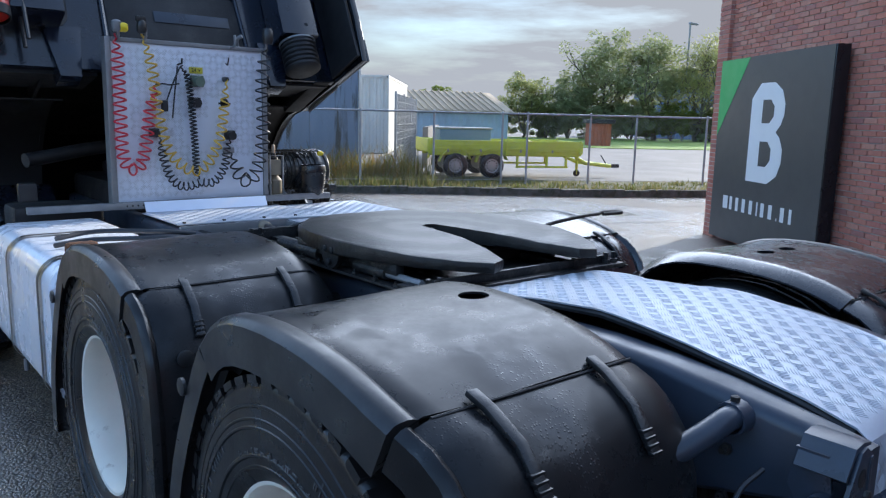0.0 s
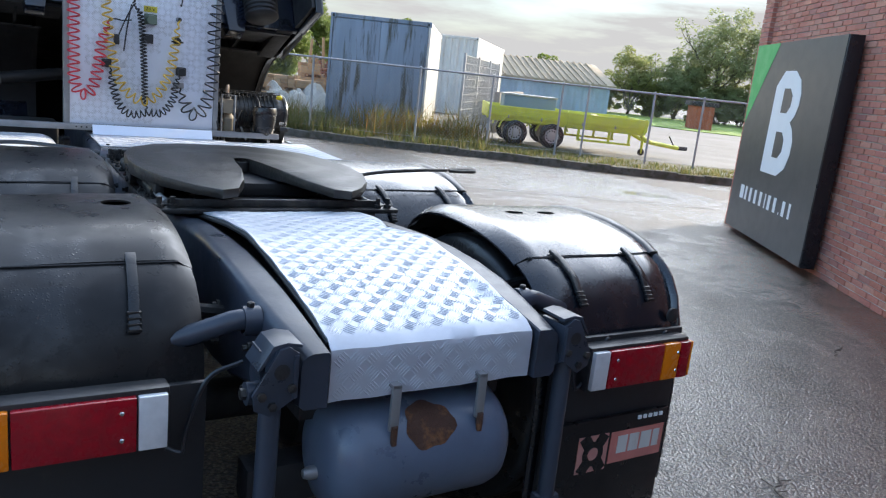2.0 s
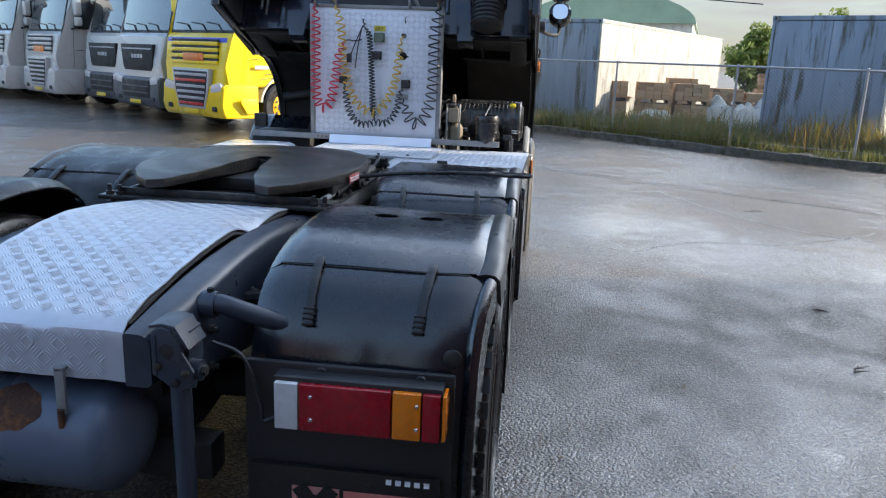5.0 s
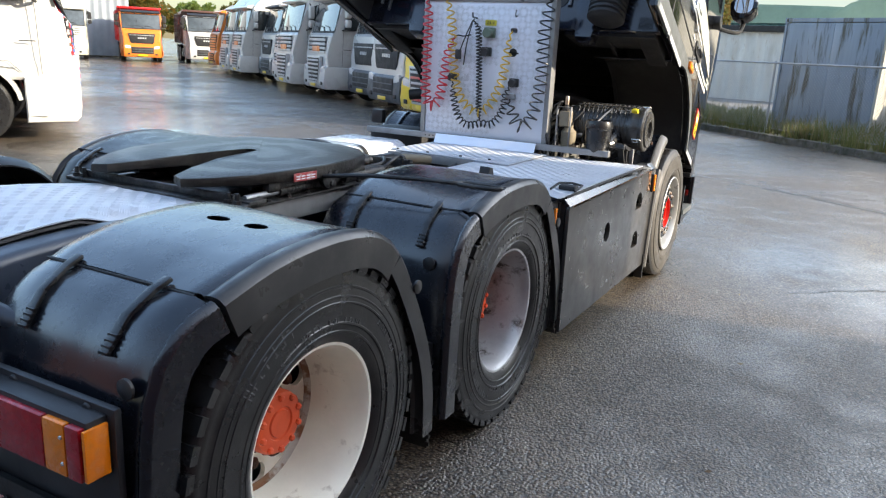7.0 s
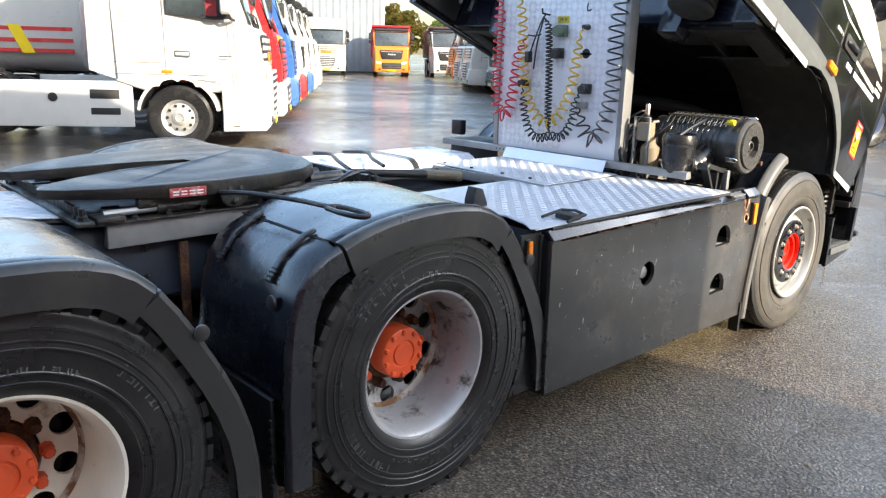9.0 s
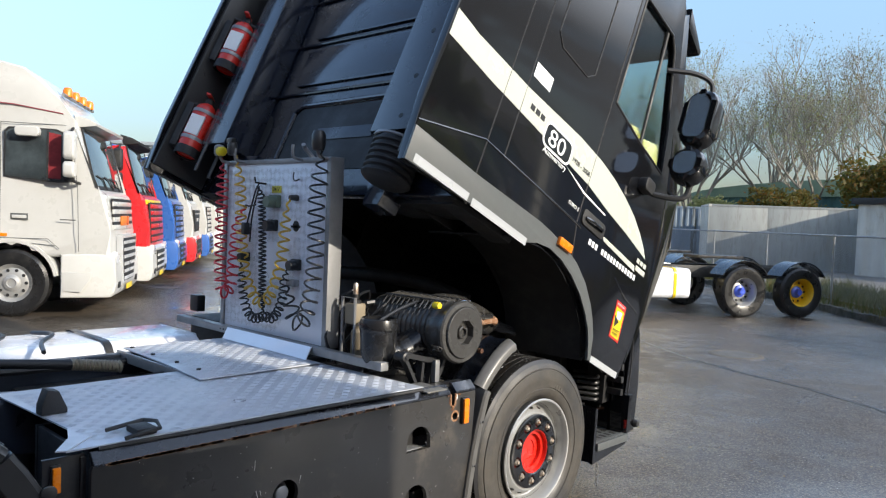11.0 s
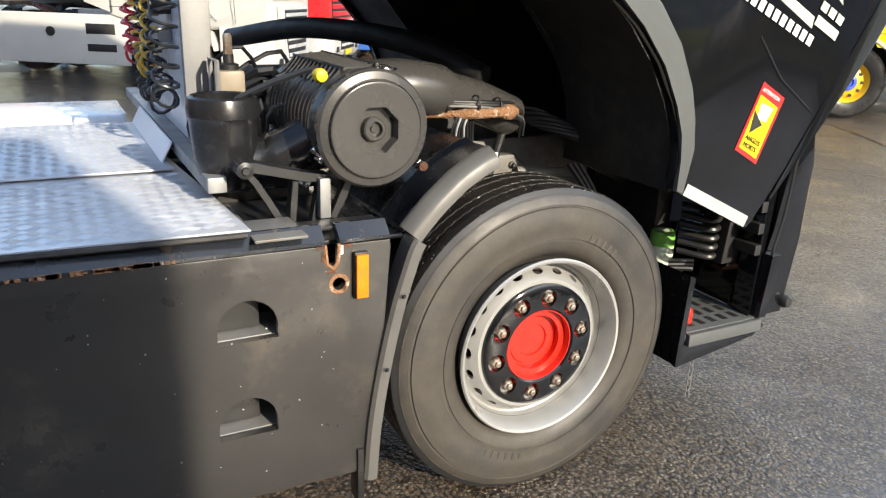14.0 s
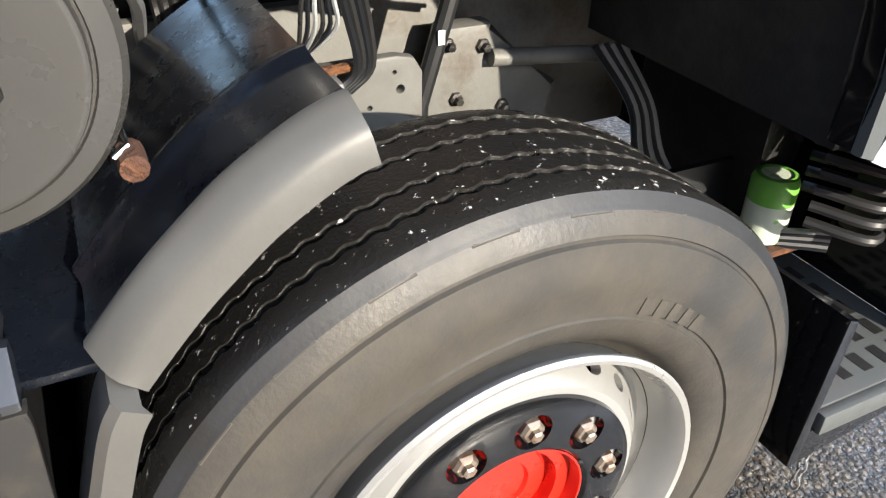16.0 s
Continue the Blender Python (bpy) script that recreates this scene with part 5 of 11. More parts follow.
# air tank under the tail
tank = part("air_tank", lathe(bmesh.new(), [(0, -0.285), (0.06, -0.28), (0.115, -0.265), (0.148, -0.235), (0.158, -0.2), (0.158, 0.2), (0.148, 0.235), (0.115, 0.265), (0.06, 0.28), (0, 0.285)], "x", 40, (-0.005, -2.09, 0.635)), M_TANK_PAINT, truck, "blue-grey painted air tank with a rust patch")
patch = bmesh.new()
rows = []
for i in range(13):
    row = []
    for j in range(9):
        u, v = i / 12 * 2 - 1, j / 8 * 2 - 1
        k = 1.0 / max(1.0, math.hypot(u, v) / (0.92 + 0.07 * math.sin(3 * math.atan2(v, u) + 1) + 0.05 * math.sin(7 * math.atan2(v, u))))
        x, a = -0.01 + u * k * 0.08, radians(108) + v * k * radians(26)
        row.append(patch.verts.new((x, -2.09 + 0.1592 * math.cos(a + 0.5), 0.635 + 0.1592 * math.sin(a + 0.5))))
    rows.append(row)
for r0, r1 in zip(rows, rows[1:]):
    for j in range(8):
        patch.faces.new((r0[j], r0[j + 1], r1[j + 1], r1[j]))
part("rust_patch", patch, M_RUST, tank)
for hx in (-0.125, 0.135):
    pts = [(hx, -2.14, 0.93), (hx, -2.20, 0.86), (hx, -2.215, 0.78)]
    bm = bmesh.new()
    box(bm, hx - 0.013, hx + 0.013, -2.222, -2.210, 0.745, 0.87, 0.003)
    box(bm, hx - 0.013, hx + 0.013, -2.222, -2.06, 0.86, 0.872, 0.003)
    part("tank_hanger", bm, M_STEEL, tank)
    part("bolt", lathe(bmesh.new(), [(0.009, 0), (0.009, 0.05), (0, 0.05)], "z", 8, (hx, -2.225, 0.71)), M_RUST, tank)
part("drain_plug", lathe(bmesh.new(), [(0.018, -0.285), (0.018, -0.305), (0.012, -0.32), (0, -0.32)], "x", 12, (0, -2.12, 0.61)), M_STEEL, tank)
part("tail_beam", box_bm(-0.42, 0.42, -1.98, -1.88, 0.44, 0.56, 0.015), M_DARK, truck)

# fifth wheel
def coupling_mat():
    """Greasy cast iron, scraped bright in arcs round the throat."""
    m, nodes, links, p = node_mat("scraped_coupling_iron")
    co = nodes.new("ShaderNodeTexCoord")
    mp = nodes.new("ShaderNodeMapping")
    mp.inputs["Location"].default_value = (0, 0.36, 0)
    links.new(co.outputs["Object"], mp.inputs["Vector"])
    rings = nodes.new("ShaderNodeTexWave")
    rings.wave_type, rings.rings_direction = "RINGS", "Z"
    for key, value in (("Scale", 1.5), ("Distortion", 5.0), ("Detail", 5.0), ("Detail Scale", 2.5), ("Detail Roughness", 0.7)):
        rings.inputs[key].default_value = value
    links.new(mp.outputs[0], rings.inputs["Vector"])
    blot = noise_node(nodes, links, 7.0, 8.0, 0.7)
    col = blend(nodes, links, spread(nodes, links, blot.outputs["Fac"], 0.38, 0.66), (0.010, 0.0095, 0.0095), (0.034, 0.029, 0.024))
    col = blend(nodes, links, spread(nodes, links, rings.outputs["Fac"], 0.60, 1.0, 0.0, 0.22), col, (0.085, 0.078, 0.068))
    links.new(col, p.inputs["Base Color"])
    links.new(spread(nodes, links, rings.outputs["Fac"], 0.2, 0.9, 0.42, 0.34), p.inputs["Roughness"])
    p.inputs["Metallic"].default_value = 0.25
    fine = noise_node(nodes, links, 45.0, 5.0, 0.65)
    b = nodes.new("ShaderNodeBump")
    b.inputs["Strength"].default_value, b.inputs["Distance"].default_value = 0.6, 0.006
    links.new(fine.outputs["Fac"], b.inputs["Height"])
    links.new(b.outputs[0], p.inputs["Normal"])
    return m


M_COUPLING = coupling_mat()
fw = new("fifth_wheel")
fw.parent = truck
half = [(0.035, -0.36), (0.055, -0.48), (0.085, -0.70), (0.125, -0.90), (0.19, -1.07), (0.255, -1.10), (0.33, -1.02), (0.42, -0.86), (0.475, -0.68), (0.49, -0.45), (0.475, -0.22), (0.42, -0.04), (0.31, 0.08), (0.16, 0.13)]
half = [(x, y if y > -0.36 else -0.36 + (y + 0.36) * 0.90) for x, y in half]
outline = half + [(-x, y) for x, y in reversed(half)]
outline += [(-0.03, -0.345), (0.0, -0.335), (0.03, -0.345)]
bm = prism(bmesh.new(), outline, "z", 1.106, 1.164, 0.010, 2)
for v in bm.verts:
    if v.co.y < -0.62:
        v.co.z -= 0.05 * (-0.62 - v.co.y)
    if v.co.z < 1.13 and v.co.y < -0.5:
        v.co.z += 0.020 * min(1.0, (-0.5 - v.co.y) / 0.4)
    v.co.z += 0.006 * math.cos(v.co.x * 4)
part("top_plate", bm, M_COUPLING, fw, "greasy worn cast coupling plate with a slot")
part("throat_lock", lathe(bmesh.new(), [(0.028, 1.06), (0.045, 1.06), (0.045, 1.155), (0.028, 1.155)], "z", 24, (0, -0.335, 0), closed=True), M_DARK, fw)
part("mount_plate", box_bm(-0.47, 0.47, -0.93, 0.36, 1.034, 1.044, 0.003), M_GREASE, fw, "black greasy mounting plate")
part("cross_bar", box_bm(-0.50, 0.50, -0.972, -0.912, 1.044, 1.062, 0.005), M_GREASE, fw, "flat steel bar across the frame")
part("bar_flange", box_bm(-0.43, 0.43, -0.935, -0.920, 1.062, 1.092, 0.003), M_GREASE, fw)
for s in (1, -1):
    for y in (-0.955, 0.30):
        for k in range(2):
            part("stud", lathe(bmesh.new(), [(0.017, 1.058), (0.017, 1.076), (0.010, 1.077), (0.010, 1.103), (0, 1.105)], "z", 6, (s * (0.415 + 0.045 * k), y + 0.012, 0.0)), M_GREASE, fw)
    part("corner_block", box_bm(s * 0.43 - 0.05, s * 0.43 + 0.05, -0.90, -0.80, 1.044, 1.066, 0.006), M_GREASE, fw)
    part("slider_rail", box_bm(s * 0.33 - 0.03, s * 0.33 + 0.03, -0.88, 0.34, 1.044, 1.062, 0.006), M_GREASE, fw)
    for k in range(8):
        part("rail_tooth", box_bm(s * 0.285 - 0.012, s * 0.285 + 0.012, -0.82 + k * 0.14, -0.76 + k * 0.14, 1.044, 1.066, 0.003), M_GREASE, fw)
    for k in range(9):
        part("plate_bolt", lathe(bmesh.new(), [(0.012, 1.044), (0.012, 1.053), (0.006, 1.054), (0.006, 1.062), (0, 1.063)], "z", 6, (s * 0.452, -0.76 + k * 0.125, 0)), M_GREASE, fw)
    part("skirt", box_bm(s * 0.42 - 0.018, s * 0.42 + 0.018, -0.74, -0.06, 1.072, 1.112, 0.008), M_GREASE, fw)
    part("pedestal", prism(bmesh.new(), [(-0.62, 1.044), (-0.55, 1.075), (-0.47, 1.10), (-0.30, 1.10), (-0.22, 1.075), (-0.15, 1.044)], "x", s * 0.33, s * 0.41, 0.008), M_GREASE, fw)
    boss = [(0.062 * math.cos(radians(a)) - 0.385, 1.108 + 0.062 * math.sin(radians(a))) for a in range(180, 361, 20)] + [(-0.323, 1.13), (-0.447, 1.13)]
    part("bearing_cap", prism(bmesh.new(), boss, "x", min(s * 0.455, s * 0.482), max(s * 0.455, s * 0.482), 0.006), M_GREASE, fw)
    for y, z in ((-0.41, 1.118), (-0.36, 1.118), (-0.385, 1.072)):
        part("cap_bolt", lathe(bmesh.new(), [(0.013, s * 0.48), (0.013, s * 0.491), (0.007, s * 0.493), (0, s * 0.494)], "x", 6, (0, y, z)), M_DARK, fw)
    part("side_rod", tube_bm([(s * 0.42, -0.86, 1.066), (s * 0.42, -0.66, 1.068)], 0.013, 10), M_STEEL, fw)
    part("side_cylinder", tube_bm([(s * 0.42, -0.67, 1.068), (s * 0.42, -0.48, 1.070)], 0.024, 12), M_GREASE, fw)
    part("side_cylinder", tube_bm([(s * 0.42, -0.22, 1.070), (s * 0.42, 0.10, 1.068)], 0.027, 12), M_GREASE, fw)
part("slide_box", box_bm(-0.28, 0.28, -0.62, 0.06, 1.044, 1.105, 0.02), M_DARK, fw)
front_beam = part("front_beam", box_bm(-0.46, 0.46, 0.315, 0.345, 1.044, 1.098, 0.004), M_GREASE, fw, "steel cross beam with square holes")
for k in range(9):
    part("beam_hole", box_bm(-0.395 + k * 0.093, -0.350 + k * 0.093, 0.3135, 0.3149, 1.062, 1.084), M_DARK, front_beam)
for x0, y0, r0 in ((0.22, 0.20, 0.03), (-0.20, 0.22, 0.035), (0.05, 0.18, 0.025)):
    part("cylinder", lathe(bmesh.new(), [(0, -0.09), (r0, -0.09), (r0, 0.09), (0, 0.09)], "y", 16, (x0, y0, 1.044 + r0)), M_GREASE, fw)
for k, pts in enumerate(([(0.42, 0.10, 1.07), (0.44, 0.2, 1.12), (0.40, 0.33, 1.11), (0.34, 0.45, 1.03)], [(0.36, 0.0, 1.08), (0.40, 0.15, 1.10), (0.30, 0.30, 1.10), (0.2, 0.42, 1.0)], [(-0.3, 0.05, 1.08), (-0.2, 0.2, 1.12), (-0.25, 0.35, 1.09), (-0.3, 0.45, 1.0)])):
    part("air_pipe", tube_bm(curve_pts(pts, 6), 0.008, 7), M_CABLE_BLACK, fw)
loop = [(1.08, -0.365, 1.147), (1.11, -0.335, 1.147), (1.20, -0.325, 1.146), (1.26, -0.330, 1.145), (1.275, -0.350, 1.144), (1.25, -0.372, 1.144), (1.18, -0.382, 1.145), (1.10, -0.378, 1.146)]
part("handle", tube_bm(curve_pts([(0.36, -0.46, 1.095), (0.52, -0.45, 1.118), (0.70, -0.42, 1.137), (0.95, -0.38, 1.146), *loop], 5), 0.009, 8), M_GREASE, fw, "release handle with a looped grip")
lm = Matrix.Translation((0.490, -0.575, 1.128)) @ Matrix.Rotation(radians(86), 4, "Z")
plate_l = part("label_plate", box_bm(-0.068, 0.068, -0.002, 0.002, -0.017, 0.017, 0.001, m=lm), mat("red_label", (0.45, 0.05, 0.05), 0.5, stain=(0.5, 0.35, 0.3), stain_at=(0.5, 0.6), stain_scale=40), fw, "small red label")
for k in range(4):
    for z in (-0.007, 0.004):
        part("label_bar", box_bm(-0.056 + k * 0.030, -0.034 + k * 0.030, -0.0035, -0.0021, z - 0.0025, z + 0.0025, m=lm), M_SIGN_WHITE, plate_l)


# ---- front half of the tractor: decks, box, board, engine bay ----
# side box on the right with its cut-outs
side_box = new("side_box")
side_box.parent = truck
panel = part("side_panel", prism_bm([(0.632, 0.225), (0.625, 0.895), (0.632, 0.908), (2.475, 0.898), (2.475, 0.88), (2.43, 0.205)], "x", 1.218, 1.240, 0.004), M_BOX_PAINT, side_box, "scratched black steel side panel")
cut = bmesh.new()
lathe(cut, [(0, 1.15), (0.060, 1.15), (0.060, 1.3), (0, 1.3)], "x", 28, (0, 1.364, 0.641))
for cy, cz in ((2.09, 0.672), (2.08, 0.402)):
    arc = [(cy - 0.076, cz), (cy + 0.076, cz)] + [(cy + 0.076 * math.cos(radians(a)), cz + 0.035 + 0.076 * math.sin(radians(a))) for a in range(0, 181, 15)]
    prism(cut, arc, "x", 1.15, 1.3)
prism(cut, [(2.297, 0.845), (2.327, 0.845), (2.332, 0.96), (2.292, 0.96)], "x", 1.15, 1.3)
lathe(cut, [(0, 1.15), (0.017, 1.15), (0.017, 1.3), (0, 1.3)], "x", 16, (0, 2.330, 0.793))
cut_out(panel, cut)
part("top_flange", box_bm(1.13, 1.196, 0.64, 2.465, 0.926, 0.938, 0.004), M_BLACK_MATTE, side_box)
for y0, y1 in ((0.634, 2.294), (2.332, 2.473)):
    part("top_bevel", prism_bm([(1.190, 0.945), (1.206, 0.947), (1.2405, 0.912), (1.2415, 0.903), (1.216, 0.901), (1.190, 0.926)], "y", y0, y1, 0.004), M_BEVEL, side_box, "black sloping top edge tinted blue for reflected sky")
rnd = random.Random(12)
bm = bmesh.new()
for k in range(170):
    y = 0.68 + 1.25 * rnd.random() ** 1.3
    h, w = rnd.uniform(0.0015, 0.006), rnd.uniform(0.003, 0.016)
    box(bm, 1.2405, 1.2424, y - w, y + w, 0.9065 - h, 0.9075 + h)
part("worn_edge", bm, M_RUST_PALE, side_box, "chipped rusty brown edge", smooth=False)["kind"] = "stuff"
part("bottom_flange", box_bm(0.75, 1.22, 0.65, 2.40, 0.205, 0.222, 0.004), M_DARK, side_box)
part("rear_wall", box_bm(0.72, 1.21, 0.642, 0.66, 0.21, 0.925, 0.004), M_BLACK_MATTE, side_box)
part("back_wall", box_bm(0.70, 0.72, 0.64, 2.42, 0.21, 0.925), M_DARK, side_box)
part("front_wall", box_bm(0.45, 1.216, 2.425, 2.440, 0.22, 0.895, 0.004), M_BLACK_MATTE, side_box)
part("guard_strip", box_bm(0.60, 1.19, 2.442, 2.535, 0.880, 0.892, 0.004), M_FENDER, side_box)
part("top_sheet", box_bm(0.722, 1.186, 2.115, 2.424, 0.884, 0.896, 0.004), M_BLACK_MATTE, side_box)
part("inner_shelf", box_bm(1.06, 1.20, 1.9, 2.3, 0.655, 0.668, 0.003), M_STEEL, side_box)
part("inner_shelf", box_bm(1.06, 1.20, 1.9, 2.3, 0.385, 0.398, 0.003), M_STEEL, side_box)
part("inner_cover", box_bm(1.13, 1.15, 1.95, 2.14, 0.67, 0.80, 0.004), M_LIP, side_box)
part("inner_cover", box_bm(1.13, 1.15, 1.95, 2.13, 0.40, 0.52, 0.004), M_LIP, side_box)
part("valve", lathe(bmesh.new(), [(0.045, 1.13), (0.045, 1.18), (0.03, 1.19), (0.03, 1.215), (0.02, 1.22), (0, 1.22)], "x", 16, (0, 1.366, 0.64)), M_STEEL, side_box)
for ring_y, ring_z, rr in ((2.330, 0.793, 0.02),):
    part("rust_edge", lathe(bmesh.new(), [(rr - 0.002, 1.2395), (rr + 0.008, 1.2395), (rr + 0.008, 1.2412), (rr - 0.002, 1.2412)], "x", 20, (0, ring_y, ring_z), closed=True), M_RUST_PALE, side_box)
bm = bmesh.new()
for p0, p1 in (((2.294, 0.902), (2.298, 0.850)), ((2.298, 0.850), (2.314, 0.836)), ((2.314, 0.836), (2.328, 0.852)), ((2.328, 0.852), (2.332, 0.902))):
    tube(bm, [(1.2395, *p0), (1.2395, *p1)], 0.0055, 6)
part("rust_edge", bm, M_RUST_PALE, side_box, "rusty edge of the notch")
for n, (py, pz, w, h) in enumerate(((2.338, 0.885, 0.004, 0.012), (2.282, 0.897, 0.010, 0.004), (2.354, 0.895, 0.010, 0.004), (2.288, 0.87, 0.004, 0.014), (2.310, 0.828, 0.012, 0.004), (2.345, 0.778, 0.004, 0.006))):
    part("chipped_paint", box_bm(1.2395, 1.2415, py - w, py + w, pz - h, pz + h), M_RUST if n else M_SIGN_WHITE, side_box)
m_front = part("side_marker", box_bm(1.240, 1.258, 2.367, 2.405, 0.748, 0.878, 0.004), M_BLACK_MATTE, side_box)
part("marker_lens", box_bm(1.256, 1.268, 2.369, 2.403, 0.753, 0.873, 0.004), M_AMBER, m_front, "amber side marker lens")
plate_b = part("rear_bracket_plate", box_bm(1.165, 1.18, 0.50, 0.628, 0.24, 0.94, 0.004), M_BLACK_MATTE, side_box)
part("serrated_edge", box_bm(1.18, 1.190, 0.612, 0.630, 0.25, 0.93, 0.002), M_DARK, plate_b)
m_back = part("side_marker", box_bm(1.180, 1.194, 0.522, 0.552, 0.83, 0.92, 0.003), M_BLACK_MATTE, side_box)
part("marker_lens", box_bm(1.193, 1.204, 0.525, 0.549, 0.835, 0.915, 0.003), M_AMBER, m_back, "amber side marker lens")
rnd = random.Random(5)
bm = bmesh.new()
for k in range(70):
    y, z, r = rnd.uniform(0.7, 2.35), rnd.uniform(0.26, 0.9), rnd.uniform(0.0012, 0.003)
    box(bm, 1.2395, 1.2406, y - r * 0.6, y + r * 0.6, z - r * 0.6, z + r * 0.6)
for k in range(9):
    y, z, h = rnd.uniform(0.7, 1.6), rnd.uniform(0.5, 0.8), rnd.uniform(0.006, 0.022)
    box(bm, 1.2395, 1.2405, -0.0012, 0.0012, -h, h, m=Matrix.Translation((0, y, z)) @ Matrix.Rotation(rnd.uniform(-0.3, 0.3), 4, "X"))
chips = part("chipped_paint", bm, M_CONT_WHITE, side_box, smooth=False)
chips["kind"] = "stuff"

# decks
deck = part("deck_plate", prism_bm([(0.30, 0.62), (0.62, 0.64), (0.95, 0.66), (1.12, 0.60), (1.205, 0.56), (1.206, 1.0), (1.214, 1.45), (1.224, 1.8), (1.236, 2.11), (0.82, 2.085), (0.30, 2.05)], "z", 0.958, 0.964, 0.0015), M_ALU, truck, "worn aluminium tread deck with a ragged edge")
def in_deck(u, v):
    return (0.32 if v < 1.42 else 0.58) < u < 1.175 + 0.025 * (v - 0.66) and 0.67 < v < 2.03 + (u - 0.43) * 0.08
tread_bars("tread_relief", deck, in_deck, lambda u, v, h: (u, v, 0.9642 + h), 0.36, 1.28, 0.66, 2.28, rise=0.0012)
part("deck_lip", prism_bm([(1.07, 0.62), (1.20, 0.53), (1.215, 0.56), (1.10, 0.68)], "z", 0.965, 0.969), M_ALU, deck)
part("edge_seal", tube_bm(curve_pts([(1.204, 0.66, 0.953), (1.210, 1.1, 0.951), (1.222, 1.6, 0.953), (1.238, 2.10, 0.951)], 6), 0.008, 6), M_DARK, deck)
deck2 = part("deck_plate", prism_bm([(-0.37, 1.43), (0.10, 1.41), (0.56, 1.37), (0.56, 2.035), (-0.37, 2.035)], "z", 0.969, 0.976, 0.0015), M_ALU, truck, "aluminium tread deck before the cable board")
tread_bars("tread_relief", deck2, lambda u, v: -0.35 < u < 0.54 and v < 2.0, lambda u, v, h: (u, v, 0.9762 + h), -0.37, 0.56, 1.44, 2.03, rise=0.0012)
part("upstand", prism_bm([(2.012, 0.978), (2.018, 0.976), (2.052, 1.040), (2.046, 1.042)], "x", -0.35, 0.47, 0.001), M_BOARD, deck2, "bent-up pale metal strip")
for x in (-0.38, -0.1, 0.2, 0.45):
    part("bolt", lathe(bmesh.new(), [(0.011, 0.976), (0.011, 0.984), (0, 0.985)], "z", 6, (x * 0.85, 1.46, 0)), M_DARK, deck2)
part("opening_frame", box_bm(-0.37, 0.30, 1.395, 1.41, 0.915, 0.968, 0.003), M_STEEL, deck2, "steel angle under the deck edge")
part("opening_frame", box_bm(0.285, 0.299, 0.66, 1.395, 0.92, 0.957, 0.003), M_STEEL, deck2)
part("deck_bracket", prism_bm([(0.64, 1.0), (0.66, 1.06), (0.70, 1.05), (0.73, 0.985), (0.73, 0.968), (0.64, 0.968)], "x", 0.70, 0.76, 0.004), M_DARK, truck)
latch = part("latch", tube_bm([(1.09, 0.73, 0.975), (1.09, 0.86, 0.99), (1.15, 0.88, 0.995), (1.22, 0.86, 0.99), (1.22, 0.74, 0.975)], 0.007, 6), M_DARK, truck, "black wire latch on the deck")
part("latch_body", box_bm(1.11, 1.20, 0.79, 0.86, 0.966, 0.99, 0.006), M_DARK, latch)

# what lies between the rails
part("gearbox", box_bm(-0.28, 0.28, 0.75, 2.3, 0.55, 0.84, 0.05), M_DARK, truck)
part("gearbox_cover", box_bm(-0.24, 0.24, 0.85, 1.9, 0.84, 0.86, 0.008), M_GREASE, truck)
for k, (pts, r, mm) in enumerate((
    ([(0.27, 0.42, 0.93), (0.26, 0.8, 0.92), (0.22, 1.2, 0.93), (0.1, 1.58, 0.92)], 0.016, M_CABLE_BLACK),
    ([(-0.28, 0.45, 0.94), (-0.25, 1.0, 0.93), (-0.26, 1.6, 0.92)], 0.02, M_DARK),
    ([(0.02, 0.42, 0.92), (0.10, 0.9, 0.90), (0.14, 1.5, 0.90)], 0.012, M_STEEL),
    ([(0.10, 0.42, 0.93), (0.17, 0.9, 0.91), (0.2, 1.5, 0.90)], 0.010, M_STEEL),
)):
    part("hose", tube_bm(curve_pts(pts, 6), r, 8), mm, truck)
duct = part("duct_pipe", tube_bm(curve_pts([(-0.30, 0.44, 1.00), (-0.20, 0.60, 1.005), (-0.10, 0.80, 1.00), (-0.02, 1.04, 0.985)], 6), 0.022, 12), M_DARK, truck, "black pipe lying across the open frame")
bm = bmesh.new()
for k in range(14):
    t = k / 13
    lathe(bm, [(0.022, -0.008), (0.031, 0), (0.022, 0.008)], "y", 14, (-0.02 + 0.07 * t, 1.04 + 0.19 * t, 0.985 - 0.02 * t))
part("bellows", bm, M_BOTTLE, duct, "grimy ribbed pipe end")
part("pipe_flange", lathe(bmesh.new(), [(0, -0.015), (0.034, -0.015), (0.034, 0.015), (0, 0.015)], "y", 16, (-0.30, 0.44, 1.00)), M_RUST, duct, "rusty pipe flange")
part("rust_strut", box_bm(0.424, 0.440, -0.60, -0.565, 0.62, 0.93, 0.003), M_RUST, truck)
part("rail_ledge", box_bm(0.40, 0.45, -0.86, 0.42, 0.945, 1.030, 0.004), M_STEEL, truck)

